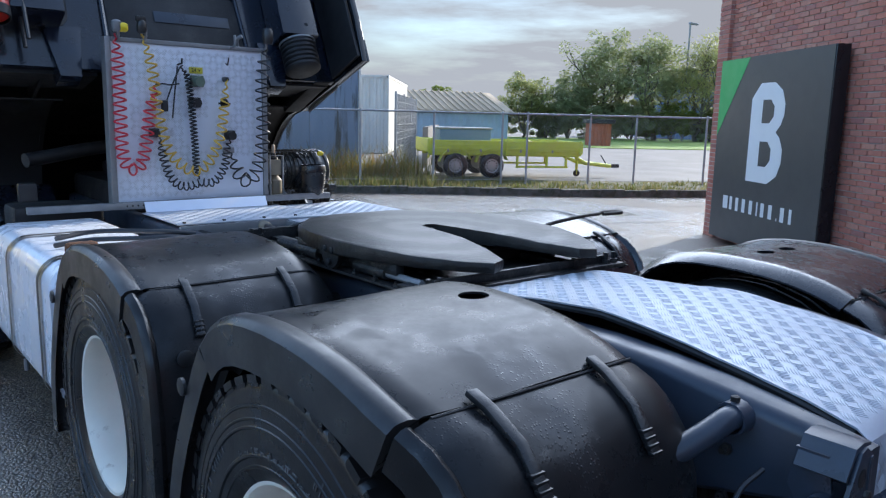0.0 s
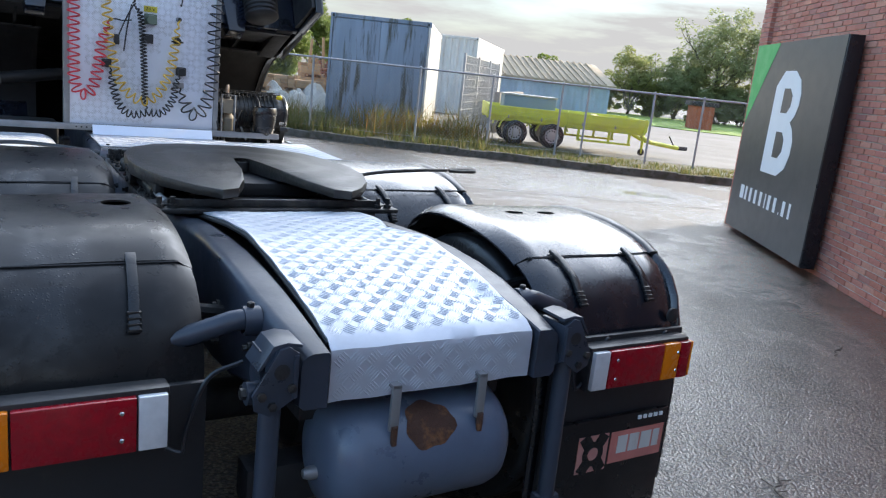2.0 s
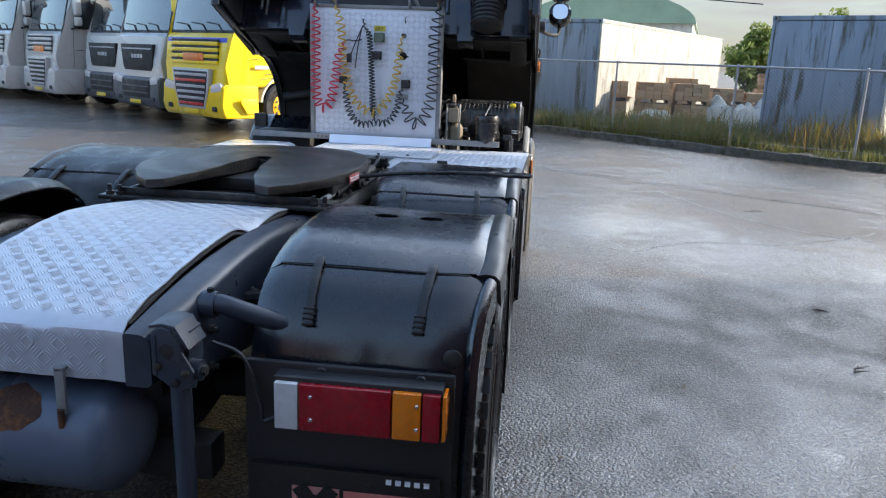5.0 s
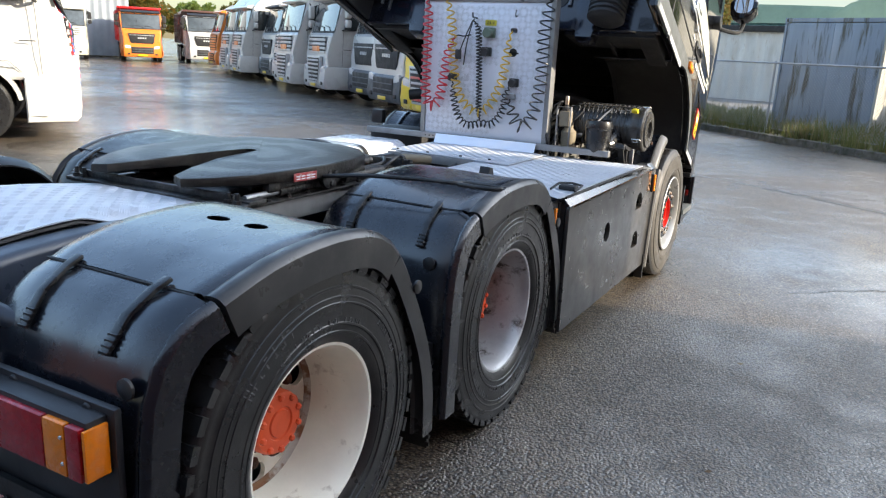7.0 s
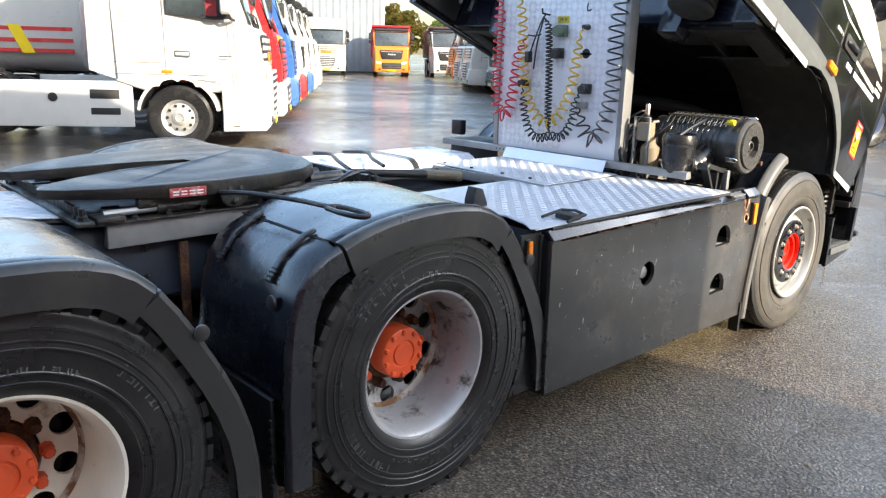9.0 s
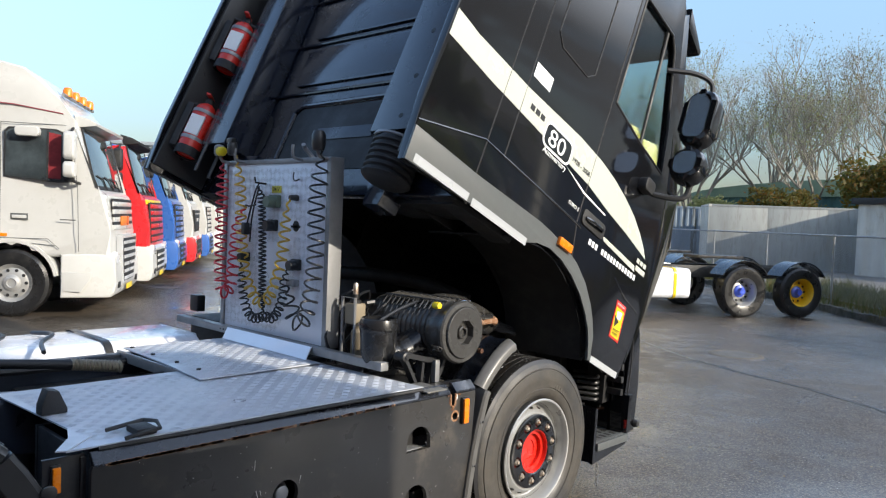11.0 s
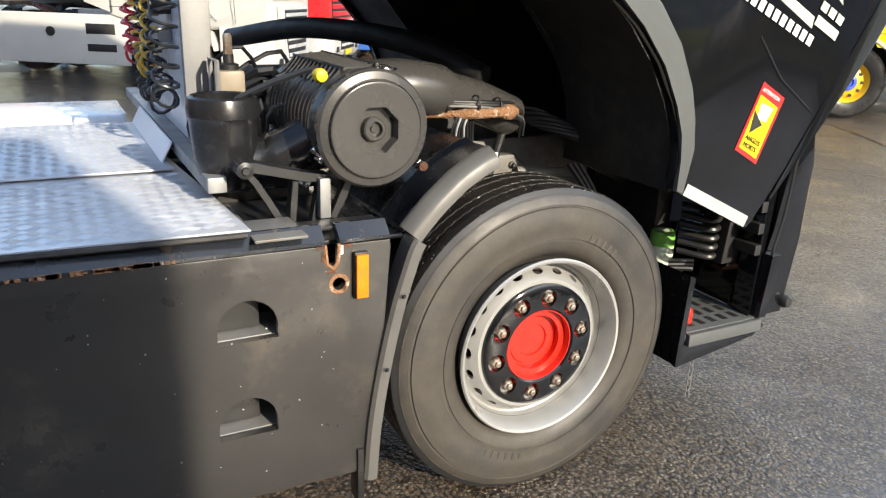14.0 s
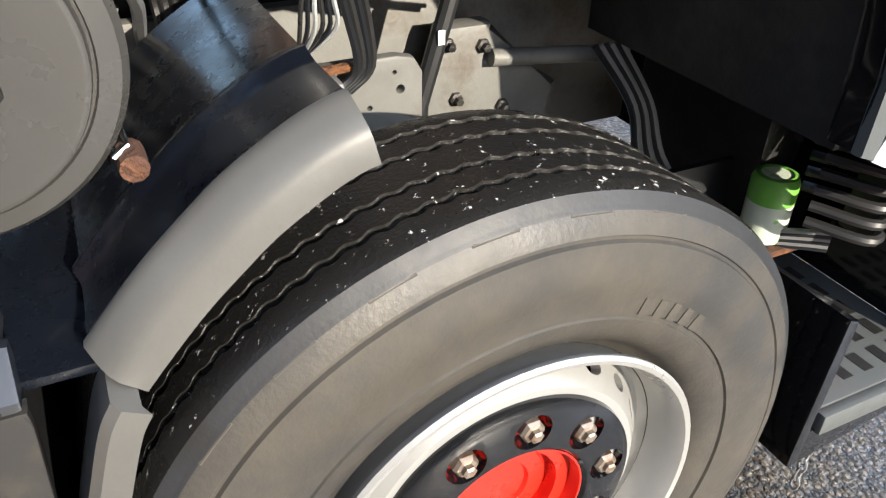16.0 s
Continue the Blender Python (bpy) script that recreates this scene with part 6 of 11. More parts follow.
# fuel tank on the left
tank_l = new("fuel_tank")
tank_l.parent = truck
bm = prism_bm(rounded(0.64, 0.62, 0.10, 6, -0.895, 0.655), "y", 0.60, 2.02, 0.035, 3)
part("tank_body", bm, M_WHITE_TANK, tank_l, "white-painted fuel tank")
for yy in (0.78, 1.45):
    out = rounded(0.66, 0.64, 0.11, 6, -0.895, 0.655)
    bm = bmesh.new()
    n = len(out)
    ra = [bm.verts.new((x, yy - 0.022, z)) for x, z in out]
    rb = [bm.verts.new((x, yy + 0.022, z)) for x, z in out]
    for k in range(n):
        bm.faces.new((ra[k], ra[(k + 1) % n], rb[(k + 1) % n], rb[k]))
    part("tank_strap", bm, M_LIP, tank_l, "black rubber-lined strap")
    part("strap_bolt", lathe(bmesh.new(), [(0.012, 0.28), (0.012, 0.34), (0, 0.34)], "z", 8, (-1.17, yy, 0)), M_STEEL, tank_l)
part("tank_bracket", box_bm(-0.7, -0.39, 0.74, 0.82, 0.5, 0.9, 0.01), M_DARK, tank_l)
part("tank_bracket", box_bm(-0.7, -0.39, 1.41, 1.49, 0.5, 0.9, 0.01), M_DARK, tank_l)
part("tank_hose", tube_bm(curve_pts([(-1.1, 1.0, 0.985), (-0.95, 1.02, 0.995), (-0.8, 0.95, 1.0), (-0.6, 0.85, 1.0), (-0.42, 0.8, 0.98)], 6), 0.012, 8), M_CABLE_BLACK, tank_l)
part("tank_hose", tube_bm(curve_pts([(-1.05, 1.2, 0.985), (-0.85, 1.24, 1.0), (-0.6, 1.1, 1.0), (-0.42, 1.05, 0.98)], 6), 0.012, 8), M_CABLE_BLACK, tank_l)
beacon = part("beacon_lamp", lathe(bmesh.new(), [(0.0, -0.065), (0.03, -0.065), (0.036, -0.05), (0.036, 0.04), (0.03, 0.06), (0, 0.065)], "x", 18, (-1.05, 0.72, 1.005)), M_RUST, truck, "brown lens lamp lying on the tank")
part("lamp_foot", box_bm(-1.09, -1.01, 0.69, 0.75, 0.962, 0.985, 0.004), M_DARK, beacon)

# cable board
board = new("cable_board")
board.parent = truck
BY = 2.108
sheet = part("board_sheet", box_bm(-0.505, 0.505, BY, BY + 0.012, 1.04, 2.02, 0.002), M_BOARD, board, "white aluminium tread sheet")
tread_bars("tread_relief", sheet, lambda u, v: noise.noise((u * 3, v * 3, 2)) > -0.1 or v > 1.7, lambda u, v, h: (u, BY - h * 0.5 - 0.0005, v), -0.48, 0.48, 1.06, 2.0)
for x in (-0.505, 0.505):
    part("board_post", box_bm(x - 0.018, x + 0.018, BY - 0.012, BY + 0.075, 1.03, 2.035, 0.004), M_STEEL, board, "galvanised frame post")
part("board_rail", box_bm(-0.485, 0.485, BY - 0.012, BY + 0.05, 2.008, 2.035, 0.004), M_STEEL, board)
beam = part("board_beam", box_bm(-1.0, 1.0, BY - 0.05, BY + 0.0, 0.998, 1.040, 0.004), M_STEEL, board, "long grey steel beam")
for k in range(28):
    part("beam_slot", lathe(bmesh.new(), [(0, BY - 0.0512), (0.006, BY - 0.0512), (0.006, BY - 0.0498), (0, BY - 0.0498)], "y", 8, (-0.45 + k * 0.033, 0, 1.02)), M_DARK, beam)
for x in (-0.46, -0.30, 0.27, 0.49):
    bm = tube_bm(curve_pts([(x, BY + 0.03, 2.02), (x, BY - 0.06, 2.03), (x, BY - 0.075, 2.06), (x, BY - 0.072, 2.10)], 5), 0.009, 8)
    part("hook", bm, M_STEEL, board, "bent steel hook")
part("hook", tube_bm(curve_pts([(0.235, BY, 1.92), (0.235, BY - 0.03, 1.91), (0.235, BY - 0.04, 1.93), (0.24, BY - 0.04, 1.955)], 4), 0.004, 6), M_DARK, board)
part("gooseneck", tube_bm(curve_pts([(0.33, BY + 0.02, 2.03), (0.31, BY - 0.02, 2.08), (0.33, BY - 0.05, 2.10)], 5), 0.012, 8), M_STEEL, board)
# couplings on the hooks
cp = part("coupling", lathe(bmesh.new(), [(0, -0.035), (0.022, -0.035), (0.03, -0.02), (0.03, 0.02), (0.018, 0.03), (0, 0.035)], "z", 14, (-0.47, BY - 0.08, 2.095)), M_STEEL, board)
part("coupling_cap", lathe(bmesh.new(), [(0, -0.02), (0.028, -0.02), (0.028, 0.015), (0.02, 0.025), (0, 0.028)], "x", 14, (-0.435, BY - 0.085, 2.085)), M_YELLOW, cp, "yellow coupling cap")
cp = part("coupling", lathe(bmesh.new(), [(0, -0.04), (0.022, -0.04), (0.03, -0.02), (0.028, 0.02), (0.02, 0.04), (0, 0.045)], "z", 14, (-0.325, BY - 0.08, 2.10)), M_LIP, board)
part("coupling_lever", box_bm(-0.36, -0.30, BY - 0.10, BY - 0.07, 2.13, 2.16, 0.006), M_LIP, cp)
cp = part("plug", lathe(bmesh.new(), [(0, -0.05), (0.03, -0.05), (0.036, -0.02), (0.036, 0.03), (0.026, 0.05), (0, 0.052)], "z", 14, (0.50, BY - 0.08, 2.11)), M_LIP, board, "grey plug hung on a hook")


def socket(x, z, r, mm, depth=0.06, label=""):
    s = part("socket", box_bm(x - r, x + r, BY - depth * 0.5, BY, z - r * 0.85, z + r * 0.85, 0.006), mm, board, label)
    part("socket_body", lathe(bmesh.new(), [(0, BY - depth - 0.015), (r * 0.75, BY - depth - 0.015), (r * 0.8, BY - depth), (r * 0.8, BY - 0.02)], "y", 16, (x, 0, z - 0.004)), mm, s)
    return s


M_SOCK_GREEN = mat("green_grey_plastic", (0.11, 0.15, 0.11), 0.5, bump=0.02)
socket(0.03, 1.797, 0.042, M_SOCK_GREEN, 0.06, "green-grey trailer socket")
tag = part("voltage_tag", box_bm(-0.015, 0.075, BY - 0.006, BY - 0.0025, 1.845, 1.885, 0.001), mat("yellow_tag", (0.62, 0.52, 0.05), 0.5), board)
lettering("voltage_text", "24 V", 0.033, M_DARK, tag, Matrix.Translation((0.03, BY - 0.0072, 1.855)) @ Matrix.Rotation(radians(90), 4, "X"), 0.0005, "CENTER")
socket(0.012, 1.662, 0.038, M_BLACK_MATTE, 0.05, "black trailer socket")
socket(0.245, 1.455, 0.036, M_BLACK_MATTE, 0.05, "black trailer socket")
socket(-0.255, 1.468, 0.032, M_BLACK_MATTE, 0.045, "black trailer socket")
part("socket_hole", lathe(bmesh.new(), [(0, BY - 0.004), (0.026, BY - 0.004), (0.03, BY - 0.0015), (0.03, BY)], "y", 20, (0.218, 0, 1.664)), M_DARK, board)
part("hole_lug", box_bm(0.175, 0.26, BY - 0.004, BY - 0.002, 1.655, 1.667), M_DARK, board)
part("bracket", box_bm(0.195, 0.265, BY - 0.04, BY, 1.335, 1.375, 0.008), M_STEEL, board)
part("fitting", lathe(bmesh.new(), [(0, BY - 0.05), (0.014, BY - 0.05), (0.018, BY)], "y", 12, (0.222, 0, 1.818)), M_LIP, board)
cy = BY - 0.055
for name, pts, r, turns, mm, th in (
    ("red_air_coil", [(-0.475, cy, 2.05), (-0.465, cy, 1.90), (-0.465, cy, 1.75), (-0.465, cy, 1.50), (-0.462, cy, 1.34), (-0.425, cy, 1.25), (-0.36, cy, 1.27), (-0.325, cy, 1.38), (-0.30, cy, 1.52), (-0.285, cy, 1.62), (-0.255, cy, 1.71), (-0.245, cy + 0.03, 1.76)], 0.036, 27, M_CABLE_RED, 0.0062),
    ("yellow_air_coil", [(-0.32, cy, 2.06), (-0.29, cy, 1.97), (-0.262, cy, 1.85), (-0.25, cy, 1.70), (-0.225, cy, 1.52), (-0.18, cy, 1.36), (-0.10, cy, 1.26), (-0.01, cy, 1.225), (0.07, cy, 1.27), (0.125, cy, 1.36), (0.165, cy, 1.46), (0.185, cy, 1.58), (0.20, cy, 1.70), (0.205, cy, 1.76), (0.222, cy + 0.01, 1.815)], 0.031, 29, M_CABLE_YELLOW, 0.0062),
    ("black_cable_coil", [(-0.085, cy, 1.875), (-0.045, cy, 1.82), (-0.03, cy, 1.7), (-0.02, cy, 1.55), (-0.012, cy, 1.4), (-0.005, cy, 1.25), (0.01, cy, 1.17)], 0.020, 30, M_CABLE_BLACK, 0.0055),
    ("black_cable_coil", [(-0.235, cy, 1.44), (-0.22, cy, 1.33), (-0.18, cy, 1.20), (-0.12, cy, 1.135), (-0.05, cy, 1.13), (0.02, cy, 1.15), (0.09, cy, 1.145), (0.15, cy, 1.19), (0.195, cy, 1.28), (0.20, cy, 1.35), (0.235, cy, 1.44)], 0.025, 26, M_CABLE_BLACK, 0.005),
    ("grey_cable_coil", [(0.50, cy, 2.06), (0.485, cy, 1.93), (0.465, cy, 1.80), (0.47, cy, 1.62), (0.465, cy, 1.45), (0.44, cy, 1.30), (0.40, cy, 1.19), (0.345, cy, 1.15), (0.29, cy, 1.19), (0.255, cy, 1.27), (0.235, cy, 1.34)], 0.045, 19, M_CABLE_BLACK, 0.0058),
):
    part(name, tube_bm(coil(pts, r, turns, 12, 0.10, 0.9), th, 6), mm, board)
for pts in ([(-0.20, cy, 1.62), (-0.15, cy, 1.75), (-0.10, cy, 1.86), (-0.075, cy, 1.89)], [(-0.10, cy + 0.02, 1.88), (-0.13, cy, 1.72), (-0.15, cy, 1.56)], [(-0.24, BY - 0.03, 1.765), (-0.20, cy, 1.77), (-0.16, cy, 1.765), (-0.10, cy, 1.775)]):
    part("cable_lead", tube_bm(curve_pts(pts, 6), 0.005, 6), M_CABLE_BLACK, board)
part("plug", box_bm(-0.215, -0.18, cy - 0.02, cy + 0.02, 1.60, 1.67, 0.006, ), M_BLACK_MATTE, board)
part("wall_hook", tube_bm([(-0.085, BY, 1.895), (-0.085, BY - 0.07, 1.90), (-0.085, BY - 0.075, 1.93)], 0.006, 6), M_DARK, board)

# engine bay
bay = new("engine")
bay.parent = truck
part("engine_block", box_bm(-0.36, 0.36, 2.35, 3.7, 0.62, 1.12, 0.05), M_DARK, bay)
part("rocker_cover", box_bm(-0.2, 0.2, 2.4, 3.5, 1.12, 1.22, 0.04), M_DARK, bay)
part("crossover_pipe", tube_bm(curve_pts([(-0.9, 2.55, 1.28), (-0.3, 2.75, 1.36), (0.3, 2.95, 1.34), (0.62, 3.1, 1.24)], 6), 0.045, 12), M_DARK, bay)
# hanger bracket and fittings above the front wheel
plate_b = prism_bm([(2.62, 0.70), (3.085, 0.70), (3.085, 0.93), (3.07, 0.955), (3.04, 0.962), (2.80, 0.958), (2.70, 0.94), (2.62, 0.90)], "x", 0.690, 0.714, 0.004)
hb = part("hanger_bracket", plate_b, M_BRACKET, bay, "pale grey steel bracket with bolt holes")
cut = bmesh.new()
for y, z, r in ((3.045, 0.905, 0.008), (3.035, 0.935, 0.004), (2.99, 0.88, 0.005), (2.90, 0.875, 0.013), (2.95, 0.90, 0.005), (2.86, 0.86, 0.006)):
    lathe(cut, [(0, 0.66), (r, 0.66), (r, 0.74), (0, 0.74)], "x", 14, (0, y, z))
cut_out(hb, cut)
for y, z in ((2.83, 0.905), (2.86, 0.93), (2.88, 0.91), (2.80, 0.90)):
    part("bolt", lathe(bmesh.new(), [(0.009, 0.714), (0.009, 0.726), (0.005, 0.728), (0.005, 0.74), (0, 0.74)], "x", 6, (0, y, z)), M_RUST, bay)
part("air_valve", box_bm(0.716, 0.775, 2.84, 2.93, 0.915, 0.955, 0.008), M_STEEL, bay, "grey air valve with fittings")
part("valve_stem", tube_bm([(0.745, 2.76, 0.955), (0.745, 2.95, 0.968)], 0.008, 8), M_RUST, bay, "rusty clamp rod")
for k in range(4):
    part("valve_hose", tube_bm(curve_pts([(0.75, 2.92 + 0.008 * k, 0.93), (0.76, 2.955 + 0.008 * k, 0.97), (0.80, 2.93 + 0.01 * k, 1.06), (0.85, 2.90 + 0.01 * k, 1.13)], 5), 0.0065, 6), M_LIP if k % 2 else M_CABLE_BLACK, bay)
gait = bmesh.new()
tube(gait, curve_pts([(0.55, 2.70, 1.02), (0.55, 2.86, 1.03)], 2), 0.034, 14)
gaiter = part("bellows", gait, M_DARK, bay)
for k in range(10):
    part("bellows_ring", lathe(bmesh.new(), [(0.034, -0.004), (0.040, 0.0), (0.034, 0.004)], "y", 18, (0.55, 2.71 + k * 0.016, 1.022 + k * 0.001)), M_DARK, gaiter)
part("damper_rod", tube_bm([(0.66, 3.09, 0.80), (0.66, 3.17, 1.06)], 0.016, 10), M_BLACK_MATTE, bay)
part("damper_label", box_bm(0.674, 0.678, 3.130, 3.143, 0.955, 0.98, 0.001), M_SIGN_WHITE, bay)
cast = prism_bm([(3.16, 0.70), (3.42, 0.66), (3.46, 0.80), (3.36, 0.86), (3.30, 0.94), (3.20, 0.94), (3.17, 0.84)], "x", 0.50, 0.56, 0.012)
part("rail_casting", cast, M_BRACKET, bay, "grey cast frame bracket")
for y, z in ((3.205, 0.91), (3.225, 0.80), (3.26, 0.74), (3.33, 0.77), (3.37, 0.73), (3.28, 0.90)):
    part("bolt", lathe(bmesh.new(), [(0.014, 0.56), (0.014, 0.570), (0.008, 0.572), (0.008, 0.585), (0, 0.586)], "x", 6, (0, y, z)), M_GREASE, bay)
part("steer_tube", tube_bm([(0.58, 3.29, 0.88), (0.60, 3.56, 0.86)], 0.017, 12), M_BRACKET, bay, "pale grey tube")
part("frame_web", box_bm(0.40, 0.44, 2.55, 3.75, 0.62, 0.98, 0.01), M_BRACKET, bay, "pale grey frame web")
for k in range(7):
    a = Vector((0.50 + 0.02 * k, 3.22 + 0.03 * k, 1.10 - 0.01 * k))
    part("bay_hose", tube_bm(curve_pts([a, a + Vector((0.10, 0.12, 0.02 - 0.01 * k)), a + Vector((0.12, 0.25, -0.05)), a + Vector((0.02, 0.40, -0.12))], 6), 0.008 + 0.002 * (k % 3), 7), M_CABLE_BLACK if k % 3 else M_LIP, bay)
for k in range(6):
    part("can_hose", tube_bm(curve_pts([(0.70, 3.44 + 0.012 * k, 0.92), (0.73, 3.52 + 0.01 * k, 0.80), (0.76, 3.56 + 0.012 * k, 0.66), (0.86, 3.72, 0.53 + 0.006 * k), (1.0, 3.86, 0.535 + 0.008 * k)], 6), 0.0065, 6), M_STEEL if k % 2 else M_CABLE_BLACK, bay)
part("can_shelf", box_bm(0.72, 0.95, 3.68, 3.86, 0.508, 0.525, 0.004), M_RUST, bay, "rust-brown shelf plate")

# air filter
FX, FY, FZ = 1.162, 2.466, 1.173
filt = new("air_filter")
filt.parent = truck
bm = lathe(bmesh.new(), [(0, 0.55), (0.12, 0.55), (0.136, 0.57), (0.136, FX - 0.12)], "x", 44, (0, FY, FZ))
part("filter_body", bm, M_FILTER, filt, "black ribbed filter drum")
for k in range(12):
    bm = lathe(bmesh.new(), [(0.134, 0.62 + k * 0.034), (0.142, 0.625 + k * 0.034), (0.142, 0.637 + k * 0.034), (0.134, 0.642 + k * 0.034)], "x", 44, (0, FY, FZ))
    part("drum_rib", bm, M_FILTER, filt)
bm = lathe(bmesh.new(), [(0.138, FX - 0.13), (0.148, FX - 0.125), (0.152, FX - 0.11), (0.152, FX - 0.08), (0.146, FX - 0.07), (0.146, FX - 0.045), (0.156, FX - 0.04), (0.157, FX - 0.022), (0.150, FX - 0.012), (0.132, FX - 0.008), (0.1305, FX - 0.012), (0.128, FX - 0.012), (0.1265, FX), (0.1255, FX + 0.003), (0.123, FX + 0.004), (0.120, FX + 0.004), (0.0645, FX + 0.004), (0.062, FX + 0.004), (0.058, FX - 0.03), (0.034, FX - 0.030), (0.031, FX - 0.012), (0.027, FX - 0.009), (0.021, FX - 0.009), (0.019, FX - 0.024), (0.009, FX - 0.024), (0.008, FX - 0.018), (0, FX - 0.018)], "x", 64, (0, FY, FZ))
for v in bm.verts:
    r = math.hypot(v.co.y - FY, v.co.z - FZ)
    if 0.05 < r < 0.07:
        a = math.atan2(v.co.z - FZ, v.co.y - FY)
        q = (a + math.pi / 8) % (math.pi / 4) - math.pi / 8
        k = math.cos(math.pi / 8) / math.cos(q) * 1.05
        v.co.y, v.co.z = FY + (v.co.y - FY) * k, FZ + (v.co.z - FZ) * k
part("end_cap", bm, M_FILTER, filt, "grey plastic end cap with octagonal recess")
for a in (72, 205, 322):
    c = Vector((0, FY + 0.152 * math.cos(radians(a)), FZ + 0.152 * math.sin(radians(a))))
    m = Matrix.Translation((FX - 0.05, c.y, c.z)) @ Matrix.Rotation(radians(a - 90), 4, "X")
    bm = bmesh.new()
    tube(bm, [m @ Vector(p) for p in ((-0.03, -0.012, 0.0), (-0.03, -0.012, 0.012), (0.028, -0.012, 0.014), (0.036, 0, 0.008), (0.028, 0.012, 0.014), (-0.03, 0.012, 0.012), (-0.03, 0.012, 0.0))], 0.003, 6)
    box(bm, -0.03, 0.012, -0.01, 0.01, 0.004, 0.01, 0.002, m=m)
    part("clip", bm, M_CHROME, filt, "bright wire clip")
part("grip_bolt", lathe(bmesh.new(), [(0, -0.02), (0.013, -0.02), (0.013, 0.02), (0, 0.022)], "x", 10, (FX - 0.02, FY + 0.140, FZ - 0.106)), M_RUST, filt)
part("indicator", lathe(bmesh.new(), [(0.012, -0.03), (0.017, -0.02), (0.019, 0.0), (0.015, 0.014), (0, 0.018)], "x", 14, (FX - 0.075, FY - 0.125, FZ + 0.135)), M_YELLOW, filt, "yellow indicator cap")
for k in range(13):
    x = 0.66 + k * 0.034
    part("guard_bar", tube_bm([(x, FY - 0.10, FZ + 0.105), (x, FY - 0.06, FZ + 0.15), (x, FY + 0.03, FZ + 0.158), (x, FY + 0.085, FZ + 0.12)], 0.005, 6), M_FILTER, filt)
for dy, dz in ((-0.06, 0.151), (0.03, 0.160)):
    part("guard_rail", tube_bm([(0.64, FY + dy, FZ + dz), (1.09, FY + dy, FZ + dz)], 0.005, 6), M_FILTER, filt)
pot = part("intake_pot", lathe(bmesh.new(), [(0, 1.0), (0.045, 1.0), (0.070, 1.03), (0.086, 1.09), (0.091, 1.18), (0.094, 1.198), (0.097, 1.202), (0.097, 1.222), (0.090, 1.250), (0.083, 1.256), (0.076, 1.252), (0.076, 1.12), (0, 1.11)], "z", 40, (0.895, 2.130, -0.015)), M_POT, truck, "plastic intake pot, coloured darker for its shade")
part("pot_elbow", tube_bm(curve_pts([(0.875, 2.14, 1.065), (0.905, 2.26, 1.055), (0.935, 2.38, 1.115)], 6), [0.07] * 6 + [0.08] * 7, 16), M_POT, pot)
part("fluid_bottle", lathe(bmesh.new(), [(0, 0.98), (0.05, 0.98), (0.055, 1.0), (0.055, 1.13), (0.03, 1.16), (0.03, 1.19), (0, 1.19)], "z", 20, (0.64, 2.24, 0)), M_BOTTLE, truck, "small plastic reservoir")
part("outlet_pipe", tube_bm(curve_pts([(0.75, 2.52, 1.22), (0.80, 2.70, 1.24), (0.78, 2.95, 1.19), (0.72, 3.15, 1.12)], 6), [0.085] * 10 + [0.07] * 9, 18), M_FILTER, truck, "wide grey intake pipe")
def flat_bar(name, pts, w, d, material, label=""):
    """A flat bar of width w along (y, z) points, d thick in x."""
    run = [Vector((0, y, z)) for y, z in pts]
    left, right = [], []
    for k, p in enumerate(run):
        t = (run[min(k + 1, len(run) - 1)] - run[max(k - 1, 0)]).normalized()
        o = Vector((0, -t.z, t.y)) * w / 2
        left.append((p.y + o.y + 0.02, p.z + o.z - 0.012)), right.append((p.y - o.y + 0.02, p.z - o.z - 0.012))
    return part(name, prism_bm(left + right[::-1], "x", 1.055 - d / 2, 1.055 + d / 2, 0.003, 1), material, truck, label)


flat_bar("filter_bracket", [(2.10, 1.09), (2.14, 1.092), (2.21, 1.072), (2.28, 1.052), (2.34, 1.048)], 0.024, 0.05, M_BLACK_MATTE, "cast black bracket under the filter")
flat_bar("filter_bracket", [(2.115, 1.085), (2.145, 1.05), (2.175, 1.0), (2.20, 0.955), (2.222, 0.925)], 0.017, 0.04, M_BLACK_MATTE, "curved bracket arm")
flat_bar("bracket_leg", [(2.252, 1.045), (2.245, 0.98), (2.240, 0.92)], 0.018, 0.04, M_BLACK_MATTE)
flat_bar("bracket_leg", [(2.325, 1.045), (2.312, 0.98), (2.292, 0.88)], 0.015, 0.03, M_BLACK_MATTE)
flat_bar("bracket_leg", [(2.41, 1.05), (2.385, 0.99), (2.355, 0.93)], 0.022, 0.03, M_BLACK_MATTE)
part("bracket_boss", lathe(bmesh.new(), [(0, 1.05), (0.022, 1.05), (0.022, 1.112), (0.011, 1.116), (0.009, 1.122), (0, 1.122)], "x", 18, (-0.025, 2.138, 1.073)), M_BLACK_MATTE, truck)
part("frame_lug", box_bm(0.75, 1.05, 2.12, 2.16, 0.86, 0.90, 0.008), M_STEEL, truck)
part("frame_lug", box_bm(0.80, 1.10, 2.24, 2.42, 0.80, 0.83, 0.008), M_BRACKET, truck, "paint-splashed chassis bracket")
part("white_stay", box_bm(1.07, 1.10, 2.33, 2.36, 0.93, 1.04, 0.003), M_STEEL, truck)
part("foot_plate", box_bm(1.085, 1.262, 2.112, 2.245, 0.934, 0.942, 0.003), M_BRACKET, truck, "chipped grey foot plate")
rnd = random.Random(8)
